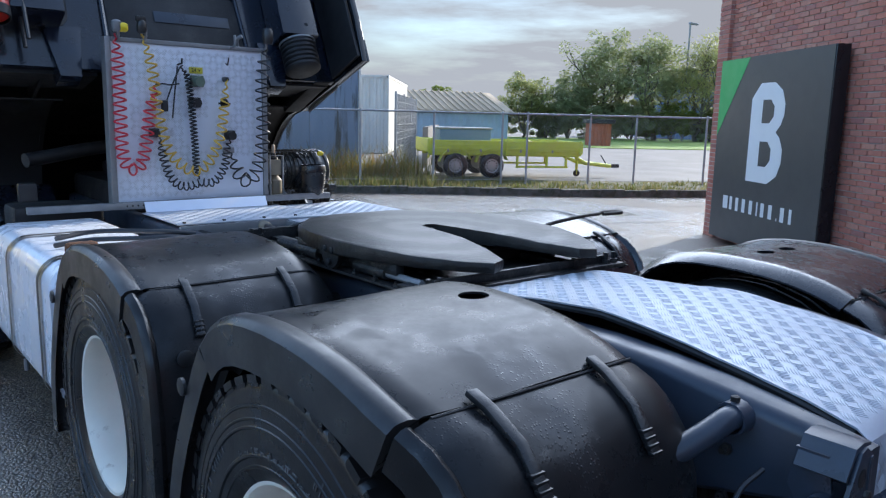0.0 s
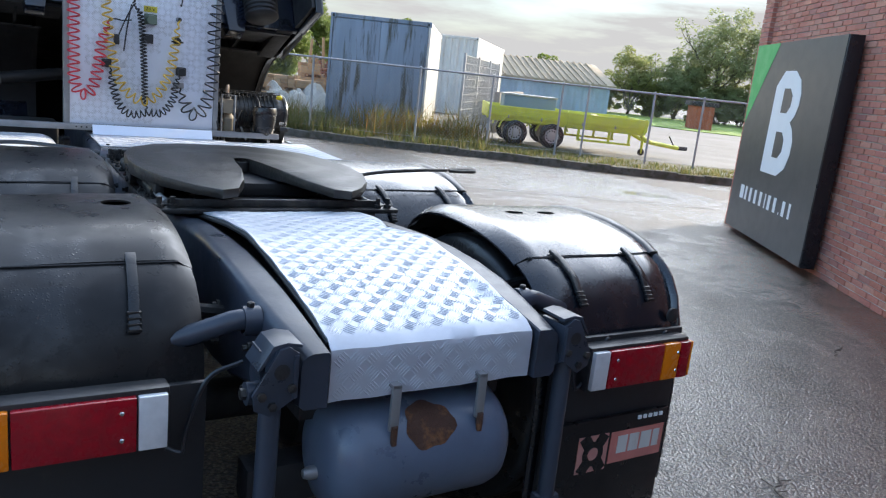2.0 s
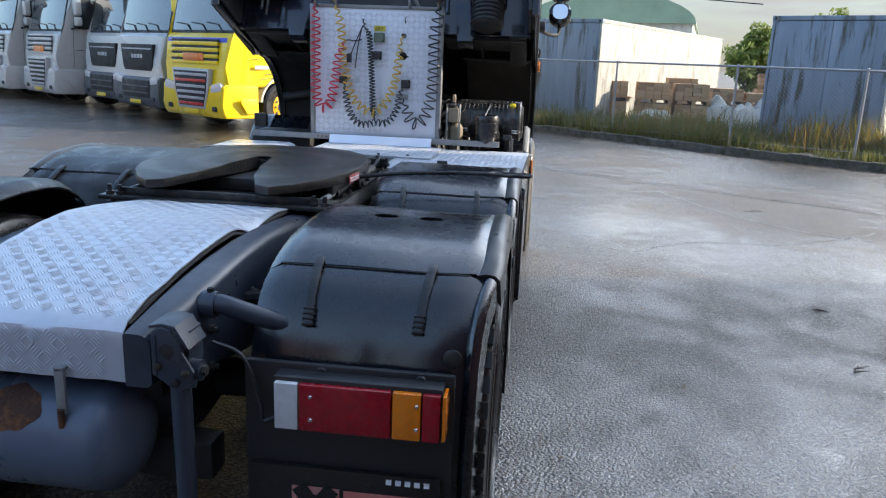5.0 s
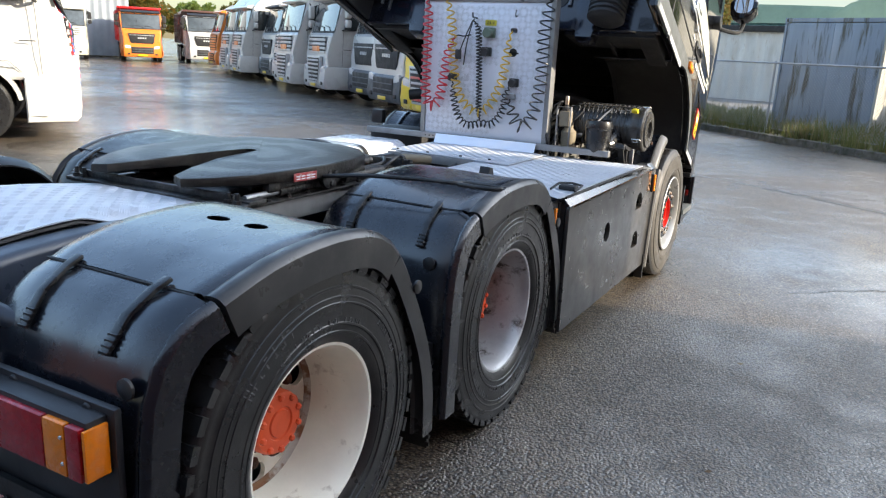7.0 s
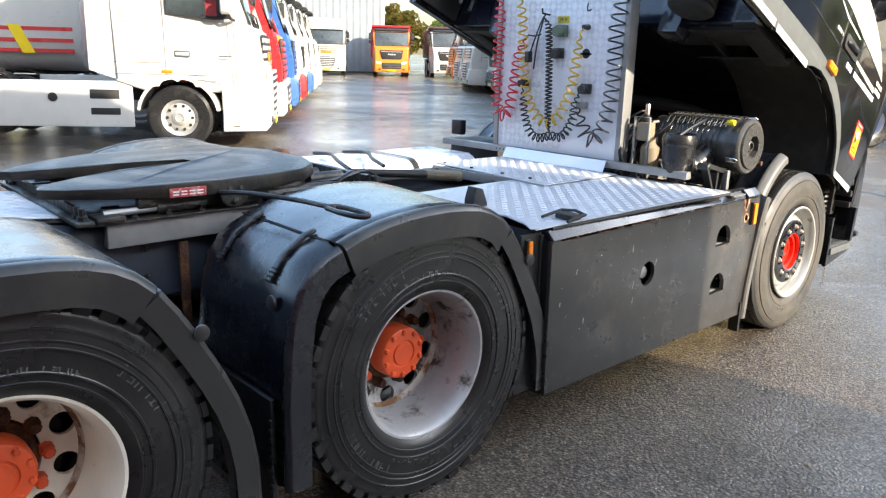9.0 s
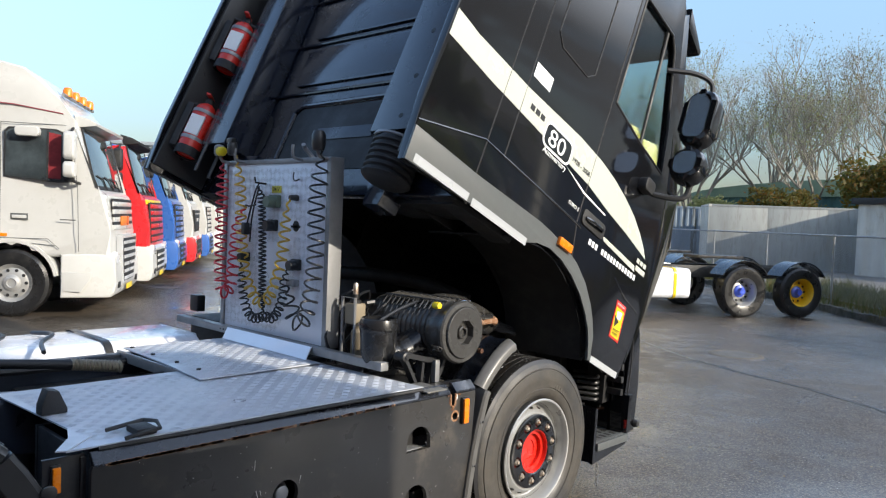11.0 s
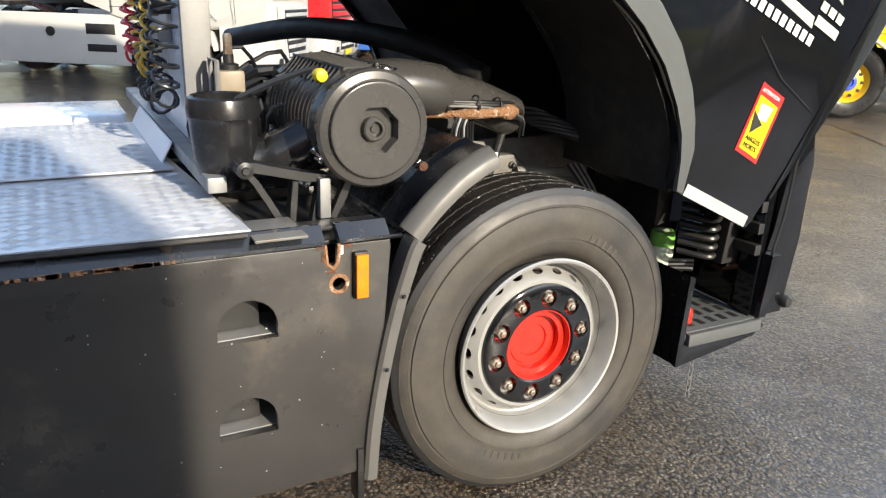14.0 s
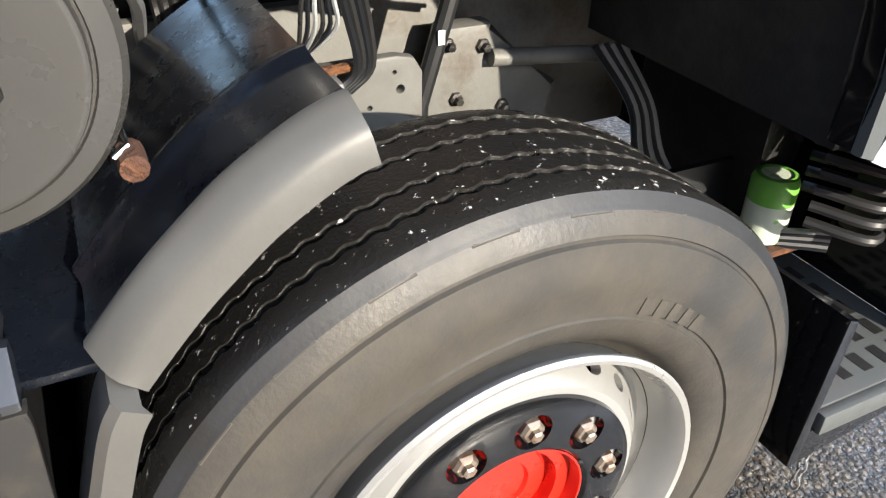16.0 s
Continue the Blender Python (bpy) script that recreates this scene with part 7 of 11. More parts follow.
for k in range(12):
    x, y = rnd.uniform(0.45, 0.85), rnd.uniform(2.15, 2.6)
    part("wiring", tube_bm(curve_pts([(x, y, 0.95), (x + rnd.uniform(-0.1, 0.1), y + rnd.uniform(-0.1, 0.1), 1.05 + rnd.random() * 0.2), (x + rnd.uniform(-0.2, 0.2), y + rnd.uniform(0, 0.3), 1.1 + rnd.random() * 0.25), (x - 0.2, y + 0.3, 1.0)], 5), rnd.uniform(0.006, 0.014), 6), M_CABLE_BLACK if k % 4 else M_STEEL, truck)
valve = part("valve_block", box_bm(0.58, 0.66, 2.17, 2.25, 1.17, 1.28, 0.012), M_BOTTLE, truck, "tan valve block with brass fitting")
part("valve_frame", tube_bm([(0.57, 2.165, 1.02), (0.57, 2.165, 1.31), (0.67, 2.165, 1.31), (0.67, 2.165, 1.02)], 0.008, 6), M_STEEL, valve)
part("valve_cap", lathe(bmesh.new(), [(0, 1.28), (0.03, 1.28), (0.03, 1.295), (0.016, 1.30), (0.016, 1.325), (0, 1.325)], "z", 16, (0.62, 2.21, 0)), M_DARK, valve)
part("brass_fitting", lathe(bmesh.new(), [(0.014, 0), (0.014, 0.05), (0.01, 0.06), (0, 0.06)], "z", 8, (0.62, 2.21, 1.325)), M_NUT, valve)

# wire loom above the front wheel
for k in range(16):
    o = Vector((rnd.uniform(-0.02, 0.02), rnd.uniform(-0.016, 0.016), rnd.uniform(-0.014, 0.014)))
    pts = [Vector((0.72, 2.60, 1.155)) + o, Vector((0.82, 2.76, 1.185)) + o * 0.8, Vector((0.87, 2.95, 1.185)) + o * 0.8, Vector((0.80, 3.12, 1.15)) + o * 2, Vector((0.6, 3.25, 1.06)) + o * 3]
    part("loom_wire", tube_bm(curve_pts(pts, 5), 0.0045, 6), (M_CABLE_BLACK, M_LIP, M_TRIM_GREY)[k % 3], truck)
for c in ((0.80, 2.73, 1.18), (0.845, 2.83, 1.187), (0.87, 2.93, 1.187), (0.855, 3.02, 1.175)):
    part("cable_tie", lathe(bmesh.new(), [(0.026, -0.003), (0.029, -0.003), (0.029, 0.003), (0.026, 0.003)], "y", 16, c, closed=True), M_DARK, truck)
part("loom_tray", tube_bm(curve_pts([(0.74, 2.68, 1.145), (0.86, 2.86, 1.155), (0.88, 3.02, 1.158), (0.82, 3.10, 1.148)], 5), [0.012] * 6 + [0.017] * 5 + [0.026] * 5, 10), M_RUST_PALE, truck, "rust-stained tray end under the wires")
for k in range(6):
    part("loom_drop", tube_bm(curve_pts([(0.865, 2.88 + 0.008 * k, 1.175), (0.872, 2.85 + 0.008 * k, 1.12), (0.84, 2.85 + 0.01 * k, 1.06), (0.78, 2.86, 1.0)], 5), 0.0035, 6), (M_LIP, M_CABLE_BLACK, M_REFLECTIVE)[k % 3], truck)

# front mudguard quarter
for s in (1, -1):
    gq = new("front_mudguard")
    gq.parent = truck
    gq.matrix_basis = Matrix.Translation((0, 0.042, -0.018)) @ Matrix.Diagonal((s, 1, 1, 1))
    up = smooth_path([(2.494, 0.922), (2.52, 0.952), (2.56, 0.995), (2.603, 1.034), (2.642, 1.066), (2.70, 1.102), (2.735, 1.118), (2.757, 1.124)])
    sheet = [(0.72, 0.004), (1.020, 0.004), (1.036, 0.007), (1.046, 0.013), (1.058, 0.014), (1.070, 0.008), (1.085, 0.005), (1.150, 0.007), (1.180, 0.008), (1.180, -0.004), (0.72, -0.004)]
    lip = [(1.172, 0.006), (1.178, 0.012), (1.188, 0.0125), (1.197, 0.008), (1.210, 0.001), (1.222, -0.008), (1.228, -0.018), (1.229, -0.046), (1.221, -0.046), (1.218, -0.022), (1.188, -0.004), (1.172, -0.002)]
    part("guard_sheet", swept(bmesh.new(), up, sheet), M_FENDER, gq, "black plastic wheel guard")
    part("guard_lip", swept(bmesh.new(), up, lip), M_GUARD, gq, "black guard edge, coloured grey for its sunlit sheen")
    lo = smooth_path([(2.352, 0.20), (2.366, 0.38), (2.395, 0.56), (2.43, 0.72), (2.463, 0.83), (2.482, 0.885), (2.497, 0.912)])
    part("guard_lip", arch_sheet(bmesh.new(), lo, 1.18, 1.262, 0.028, 0.015, 8), M_GUARD, gq, "black guard edge, coloured grey for its sunlit sheen")
    part("guard_sheet", arch_sheet(bmesh.new(), [(y + 0.015, z) for y, z in lo], 0.45, 1.2, 0.006, 0.0, 4), M_FENDER, gq)
    part("serrated_flap", box_bm(1.19, 1.25, 2.335, 2.355, 0.12, 0.30, 0.003), M_RUBBER, gq)
    for bz, by in ((0.55, 2.40), (0.76, 2.447)):
        part("rivet", lathe(bmesh.new(), [(0.007, 1.275), (0.004, 1.279), (0, 1.279)], "x", 8, (0, by + 0.012, bz)), M_DARK, gq)
part("side_lamp", box_bm(-1.02, -0.92, 2.16, 2.22, 1.06, 1.17, 0.012), M_BLACK_MATTE, truck, "black marker lamp")
part("battery_cover", box_bm(-1.05, -0.55, 2.18, 2.5, 0.8, 1.03, 0.03), M_DARK, truck)

# step and bumper corner (they stay on the chassis)
st = new("entry_step")
st.parent = truck
st.matrix_basis = Matrix.Translation((0.045, 0.07, 0))
part("step_back", prism_bm([(3.50, 0.33), (3.86, 0.33), (3.90, 0.66), (3.52, 0.66)], "x", 0.72, 0.74, 0.004), M_BLACK_MATTE, st)
shell = bmesh.new()
prism(shell, [(3.49, 0.305), (3.515, 0.30), (3.53, 0.63), (3.505, 0.64)], "x", 0.74, 1.215, 0.004)
part("step_post", shell, M_BLACK_PAINT, st)
part("step_tread", box_bm(0.76, 1.20, 3.54, 3.88, 0.405, 0.420, 0.004), M_TRIM_GREY, st, "perforated grey step tread")
for i in range(5):
    for j in range(5):
        part("tread_slot", box_bm(0.86 + i * 0.066, 0.905 + i * 0.066, 3.585 + j * 0.055, 3.61 + j * 0.055, 0.4202, 0.4212), M_DARK, st)
part("tread_edge", box_bm(1.20, 1.222, 3.535, 3.895, 0.370, 0.417, 0.006), M_TRIM_GREY, st)
part("step_apron", prism_bm([(3.50, 0.295), (3.87, 0.35), (3.92, 0.385), (3.90, 0.415), (3.50, 0.375)], "x", 1.185, 1.212, 0.006), M_BLACK_PAINT, st)
part("red_cap", lathe(bmesh.new(), [(0.0, 0.420), (0.03, 0.420), (0.03, 0.465), (0.02, 0.475), (0, 0.475)], "z", 16, (1.12, 3.60, 0)), M_RED, st, "small red cap")
part("step_wall", prism_bm([(3.88, 0.42), (3.92, 0.42), (3.95, 0.66), (3.90, 0.66)], "x", 0.74, 1.215, 0.004), M_BLACK_PAINT, st)
ch = bmesh.new()
for k in range(7):
    z = 0.30 - k * 0.026
    pts = [(1.17 + (0.009 if k % 2 == 0 else 0) * math.cos(a), 3.62 + (0.009 if k % 2 else 0) * math.cos(a), z + 0.018 * math.sin(a)) for a in (2 * math.pi * j / 10 for j in range(11))]
    tube(ch, pts, 0.0028, 5, False)
part("chain", ch, M_STEEL, st, "short hanging steel chain")
can = part("filter_can", lathe(bmesh.new(), [(0, 0.64), (0.044, 0.64), (0.047, 0.65), (0.047, 0.77), (0.041, 0.783), (0, 0.785)], "z", 28, (0.89, 3.79, -0.112)), M_CAN_PALE, truck, "white and green filter can")
part("can_band", lathe(bmesh.new(), [(0.0476, 0.728), (0.0476, 0.771), (0.0416, 0.785), (0.033, 0.787), (0.031, 0.783), (0, 0.783)], "z", 28, (0.89, 3.79, -0.112)), M_CAN_GREEN, can)
part("can_plate", box_bm(0.76, 0.88, 3.842, 3.854, 0.51, 0.65, 0.003), M_RUST, can)
for k in range(5):
    part("spring_line", tube_bm(curve_pts([(1.0, 3.76, 0.63 + k * 0.035), (1.10, 3.83, 0.625 + k * 0.035), (1.02, 3.92, 0.63 + k * 0.035), (0.9, 3.86, 0.635 + k * 0.035)], 6), 0.011, 8), M_LIP, truck)
part("under_wall", box_bm(0.45, 0.85, 3.78, 3.86, 0.45, 1.0, 0.01), M_DARK, truck)
bump = part("bumper", prism_bm([(-1.23, 3.93), (-1.10, 4.22), (-0.6, 4.36), (0.6, 4.36), (1.10, 4.22), (1.23, 3.93), (1.15, 3.93), (1.0, 4.15), (-1.0, 4.15), (-1.15, 3.93)], "z", 0.36, 0.98, 0.02), M_BLACK_PAINT, truck, "glossy black bumper")
part("bumper_pillar", prism_bm([(3.93, 0.40), (4.13, 0.40), (4.155, 0.70), (4.165, 0.98), (4.12, 1.17), (4.05, 1.15), (4.02, 0.74), (3.96, 0.55)], "x", 1.12, 1.215, 0.012), M_BLACK_PAINT, bump)
part("bumper_seam", tube_bm([(1.216, 4.075, 1.15), (1.216, 4.05, 0.80), (1.216, 4.00, 0.56)], 0.004, 6), M_DARK, bump)
part("corner_lamp", lathe(bmesh.new(), [(0, 1.205), (0.026, 1.205), (0.026, 1.225), (0.018, 1.240), (0, 1.244)], "x", 18, (0, 4.135, 0.445)), M_LIP, bump, "small round corner lamp")
part("pillar_inner", prism_bm([(3.86, 0.60), (3.95, 0.60), (3.97, 1.05), (3.90, 1.05)], "x", 1.0, 1.13, 0.008), M_DARK, bump)
for k in range(5):
    part("pillar_clip", box_bm(1.125, 1.232, 3.905, 3.935, 0.66 + k * 0.08, 0.70 + k * 0.08, 0.005), M_LIP, bump)
part("tow_eye", lathe(bmesh.new(), [(0.014, -0.012), (0.03, -0.012), (0.03, 0.012), (0.014, 0.012)], "x", 18, (1.20, 4.08, 0.535), closed=True), M_BLACK_MATTE, bump)
part("tow_eye_lug", box_bm(1.19, 1.21, 3.95, 4.06, 0.52, 0.555, 0.006), M_BLACK_MATTE, bump)


# ---- cab, tilted forward 24 degrees about its front hinge; y and z below run from the hinge ----
cab = new("cab")
cab.parent = truck
cab.matrix_basis = Matrix.Translation((0, 4.035, 0.743)) @ Matrix.Rotation(radians(-24.2), 4, "X") @ Matrix.Diagonal((1, 1.04, 1, 1))
ARCH = [(-0.583, -0.05), (-0.615, 0.04), (-0.66, 0.11), (-0.723, 0.18), (-0.83, 0.262), (-0.96, 0.325), (-1.09, 0.36), (-1.217, 0.374), (-1.33, 0.352), (-1.41, 0.311)]
SIDE = [(-2.34, 0.277), (-2.36, 0.60), (-2.36, 2.70), (-2.30, 2.95), (-1.2, 3.05), (-0.72, 2.85), (-0.55, 2.42), (-0.40, 1.95), (-0.20, 1.28), (-0.10, 0.98), (-0.10, 0.60), (-0.15, 0.20), (-0.185, -0.03), (-0.20, -0.055)] + ARCH
for s in (1, -1):
    a, b = (1.195, 1.24) if s > 0 else (-1.24, -1.195)
    wall = part("cab_side", prism_bm(SIDE, "x", a, b, 0.006), M_BLACK_PAINT, cab, "glossy black cab side")
    hole = bmesh.new()
    prism(hole, [(-1.0, 1.43), (-0.62, 1.36), (-0.32, 1.33), (-0.38, 1.62), (-0.55, 2.12), (-0.62, 2.2), (-1.0, 2.2)], "x", s * 1.1, s * 1.3)
    cut_out(wall, hole)
    part("door_glass", prism_bm([(-1.01, 1.42), (-0.62, 1.35), (-0.31, 1.32), (-0.37, 1.62), (-0.54, 2.13), (-0.61, 2.21), (-1.01, 2.21)], "x", s * 1.212, s * 1.218), M_CABGLASS, cab, "clear side window")
    part("window_bar", tube_bm([(s * 1.222, -0.62, 1.35), (s * 1.222, -0.66, 2.2)], 0.012, 8), M_DARK, cab)
    part("window_seal", tube_bm([(s * 1.238, y, z) for y, z in ((-1.0, 1.43), (-0.62, 1.36), (-0.32, 1.33), (-0.38, 1.62), (-0.55, 2.12), (-0.62, 2.2), (-1.0, 2.2), (-1.0, 1.43))], 0.009, 6), M_DARK, cab)
    x0, x1 = s * 1.2395, s * 1.243
    trim = [(-2.345, 0.275), (-2.35, 0.44), (-1.9, 0.44), (-1.36, 0.462), (-1.22, 0.455), (-1.08, 0.44), (-0.94, 0.405), (-0.81, 0.34), (-0.70, 0.25), (-0.635, 0.17), (-0.585, 0.09), (-0.55, -0.05), (-0.583, -0.052)] + ARCH[1:]
    part("lower_trim", prism_bm(trim, "x", s * 1.236, s * 1.252, 0.003), M_TRIM_GREY, cab, "dark grey sill and arch trim")
    for y0, y1 in ((-2.30, -1.915), (-1.885, -1.42)):
        part("tape", prism_bm([(y0, 0.283), (y1, 0.290), (y1, 0.332), (y0, 0.325)], "x", s * 1.2525, s * 1.254), M_REFLECTIVE, cab, "silver reflective tape")
    part("tape", prism_bm([(-0.54, -0.052), (-0.215, -0.055), (-0.215, -0.015), (-0.54, -0.012)], "x", s * 1.2415, s * 1.2435), M_REFLECTIVE, cab, "silver reflective tape")
    part("belt_crease", tube_bm([(s * 1.239, -2.34, 0.475), (s * 1.240, -1.92, 0.625), (s * 1.240, -1.0, 0.61)], 0.006, 6), M_BLACK_PAINT, cab)
    for pts in ([(-1.905, 0.28), (-1.905, 2.7)], [(-1.76, 0.62), (-1.77, 2.8)], [(-0.985, 0.40), (-1.04, 0.62), (-1.045, 2.6)], [(-1.76, 0.62), (-1.03, 0.605), (-0.99, 0.60)]):
        part("panel_seam", tube_bm([(s * 1.2395, y, z) for y, z in pts], 0.0045, 6), M_DARK, cab)
    stripe = [(-2.35, 1.06), (-2.18, 1.04), (-1.74, 1.035), (-1.23, 1.055), (-0.97, 1.045), (-0.80, 1.02), (-0.64, 0.98), (-0.50, 0.93), (-0.38, 0.865), (-0.29, 0.80), (-0.24, 0.745), (-0.30, 0.755), (-0.53, 0.79), (-0.77, 0.815), (-1.04, 0.855), (-1.36, 0.87), (-1.7, 0.885), (-2.0, 0.895), (-2.35, 0.92)]
    part("side_stripe", prism_bm(stripe, "x", x0, x1), M_SILVER_STRIPE, cab, "silver-green swoosh stripe")
    part("thin_stripe", prism_bm([(-1.28, 0.845), (-1.05, 0.80), (-0.79, 0.785), (-0.80, 0.778), (-1.06, 0.787)], "x", x0, x1), M_SIGN_WHITE, cab)
    part("low_stripe", prism_bm([(-0.76, 0.665), (-0.34, 0.655), (-0.33, 0.62), (-0.74, 0.64)], "x", x0, x1), M_SILVER_STRIPE, cab)
    part("side_marker", box_bm(min(s * 1.25, s * 1.275), max(s * 1.25, s * 1.275), -1.175, -1.045, 0.415, 0.465, 0.008), M_AMBER, cab, "amber side marker")
    part("hatch_line", tube_bm([(s * 1.2405, y, z) for y, z in ((-1.66, 2.0), (-1.66, 1.45), (-1.60, 1.39), (-1.33, 1.385), (-1.27, 1.44), (-1.27, 2.0), (-1.66, 2.0))], 0.005, 6), M_DARK, cab)
    hd = part("door_handle", prism_bm(rounded(0.25, 0.095, 0.03, 4, -0.885, 0.678), "x", s * 1.2395, s * 1.249, 0.003), M_DARK, cab, "black recessed door handle")
    part("handle_bar", tube_bm([(s * 1.25, -0.98, 0.672), (s * 1.264, -0.95, 0.672), (s * 1.264, -0.82, 0.680), (s * 1.25, -0.79, 0.680)], 0.011, 8), M_BLACK_PAINT, hd)
    # mirrors
    mx = s * 1.43
    part("mirror_arm", tube_bm(curve_pts([(s * 1.22, -0.55, 1.98), (s * 1.36, -0.42, 2.02), (s * 1.44, -0.33, 1.99), (s * 1.45, -0.31, 1.85)], 5), 0.017, 8), M_BLACK_MATTE, cab, "black mirror arm")
    part("mirror_arm", tube_bm(curve_pts([(s * 1.22, -0.50, 1.14), (s * 1.30, -0.42, 1.12), (s * 1.42, -0.30, 1.16), (s * 1.45, -0.29, 1.26)], 5), 0.019, 8), M_BLACK_MATTE, cab, "black mirror arm")
    part("mirror_foot", prism_bm(rounded(0.12, 0.09, 0.03, 3, -0.49, 1.145), "x", min(s * 1.235, s * 1.30), max(s * 1.235, s * 1.30), 0.012), M_BLACK_MATTE, cab)
    for z0, z1 in ((1.50, 1.90), (1.235, 1.475)):
        w = 0.22
        shell = prism(bmesh.new(), rounded(0.22, z1 - z0, 0.095, 6, s * 1.44, (z0 + z1) / 2), "y", -0.42, -0.285, 0.055, 4)
        part("mirror_shell", shell, M_BLACK_PAINT, cab, "glossy black mirror housing")
        part("mirror_glass", prism(bmesh.new(), rounded(0.15, z1 - z0 - 0.08, 0.06, 5, s * 1.44, (z0 + z1) / 2), "y", -0.4235, -0.4205), M_MIRROR, cab)
part("name_plate", box_bm(1.2395, 1.242, -1.745, -1.59, 1.11, 1.195, 0.001), M_SIGN_WHITE, cab, "small white placard")


def side_text(name, text, size, y, z, mm, stretch=1.0):
    m = Matrix.Translation((1.2455, y, z)) @ Matrix.Rotation(radians(90), 4, "Z") @ Matrix.Rotation(radians(90), 4, "X")
    return lettering(name, text, size, mm, cab, m, 0.0006, "LEFT", stretch)


badge = rounded(0.25, 0.12, 0.035, 4, -1.40, 0.91)
part("badge_border", prism_bm(rounded(0.276, 0.146, 0.045, 4, -1.40, 0.91), "x", 1.2432, 1.2438), M_SIGN_WHITE, cab, "white badge border")
part("badge", prism_bm(badge, "x", 1.2439, 1.2446), M_BLACK_PAINT, cab)
side_text("anniversary_number", "80", 0.135, -1.495, 0.862, M_SIGN_WHITE, 1.25)
side_text("anniversary_word", "Anniversary", 0.048, -1.51, 0.805, M_SIGN_WHITE)
side_text("anniversary_date", "1928 - 2008", 0.04, -1.25, 0.895, M_BLACK_MATTE)
side_text("emission_badge", "EURO 5", 0.032, -1.17, 0.67, M_SIGN_WHITE)
for k in range(16):
    if k != 3:
        part("web_address_bar", box_bm(1.2435, 1.2455, -0.885 + k * 0.037, -0.86 + k * 0.037, 0.553 + 0.001 * k, 0.588 + 0.001 * k), M_SIGN_WHITE, cab)
for k in range(3):
    part("maker_bar", box_bm(1.2435, 1.2455, -0.335 + k * 0.045, -0.30 + k * 0.045, 0.685, 0.715), M_SILVER_STRIPE, cab)
    part("maker_bar", box_bm(1.2435, 1.2455, -1.695 + k * 0.048, -1.66 + k * 0.048, 0.945, 0.975), M_BLACK_MATTE, cab)
part("model_bar", box_bm(1.2435, 1.2455, -0.33, -0.205, 0.635, 0.668), M_SILVER_STRIPE, cab)
stk = part("warning_sticker", prism_bm([(-0.423, 0.392), (-0.303, 0.385), (-0.293, 0.150), (-0.413, 0.157)], "x", 1.2405, 1.2425), mat("sticker_red", (0.62, 0.03, 0.03), 0.35, bump=0.0), cab, "red and yellow blind-spot warning sticker")
part("sticker_field", prism_bm([(-0.412, 0.352), (-0.314, 0.346), (-0.305, 0.165), (-0.402, 0.171)], "x", 1.2426, 1.2436), mat("sticker_yellow", (0.80, 0.62, 0.02), 0.35, bump=0.0), stk)
part("sticker_shape", prism_bm([(-0.393, 0.33), (-0.333, 0.335), (-0.338, 0.285), (-0.383, 0.28)], "x", 1.2437, 1.2442), M_SIGN_WHITE, stk)
part("sticker_shape", prism_bm([(-0.408, 0.30), (-0.348, 0.27), (-0.388, 0.225)], "x", 1.2437, 1.2442), M_DARK, stk)
side_text("sticker_text", "ATTENTION", 0.019, -0.416, 0.363, M_SIGN_WHITE, 0.85)
side_text("sticker_text", "ANGLES", 0.023, -0.396, 0.205, M_DARK, 0.9)
side_text("sticker_text", "MORTS", 0.023, -0.393, 0.180, M_DARK, 0.9)
part("flank_crease", tube_bm([(1.2395, -0.52, 0.50), (1.2405, -0.36, 0.43), (1.239, -0.16, 0.40)], 0.005, 6), M_BLACK_PAINT, cab)

# front, roof, floor and rear wall of the cab
part("cab_front", prism_bm([(-0.17, 0.02), (-0.10, 0.03), (-0.03, 0.35), (0.04, 0.62), (0.10, 0.98), (0.03, 1.30), (-0.05, 1.30), (-0.08, 0.9), (-0.13, 0.5)], "x", -1.16, 1.16, 0.05, 3), M_BLACK_PAINT, cab)
part("wind_screen", prism_bm([(0.02, 1.31), (-0.44, 2.5), (-0.455, 2.495), (0.0, 1.305)], "x", -1.15, 1.15), M_CABGLASS, cab, "clear windscreen")
for s in (1, -1):
    part("front_corner", prism_bm([(-0.17, 0.02), (-0.12, 0.03), (-0.06, 0.35), (0.0, 0.62), (0.07, 0.98), (0.01, 1.30), (-0.20, 1.28), (-0.12, 0.98), (-0.13, 0.6)], "x", min(s * 1.14, s * 1.225), max(s * 1.14, s * 1.225), 0.03, 3), M_BLACK_PAINT, cab)
    part("screen_pillar", prism_bm([(-0.20, 1.28), (0.0, 1.30), (-0.46, 2.5), (-0.56, 2.4), (-0.40, 1.95)], "x", min(s * 1.14, s * 1.22), max(s * 1.14, s * 1.22), 0.02), M_BLACK_PAINT, cab)
visor = part("sun_visor", prism_bm([(-0.40, 2.44), (-0.18, 2.36), (-0.16, 2.40), (-0.42, 2.58)], "x", -1.2, 1.2, 0.01), M_BLACK_PAINT, cab)
part("cab_roof", prism_bm([(-1.95, 2.92), (-1.2, 3.05), (-0.72, 2.85), (-0.45, 2.50), (-0.55, 2.44), (-0.8, 2.75), (-1.95, 2.82)], "x", -1.195, 1.195, 0.02), M_BLACK_PAINT, cab)
rear = part("rear_wall", prism_bm([(-1.19, 0.30), (1.19, 0.30), (1.19, 2.86), (-1.19, 2.86)], "y", -1.95, -1.90, 0.004), mat("dark_blue_black_paint", (0.010, 0.014, 0.026), 0.22, coat=0.5, bump=0.006), cab, "dark blue-black cab rear wall")
part("cab_floor", box_bm(-1.19, 1.19, -1.90, -0.05, 0.66, 0.72, 0.01), M_DARK, cab)
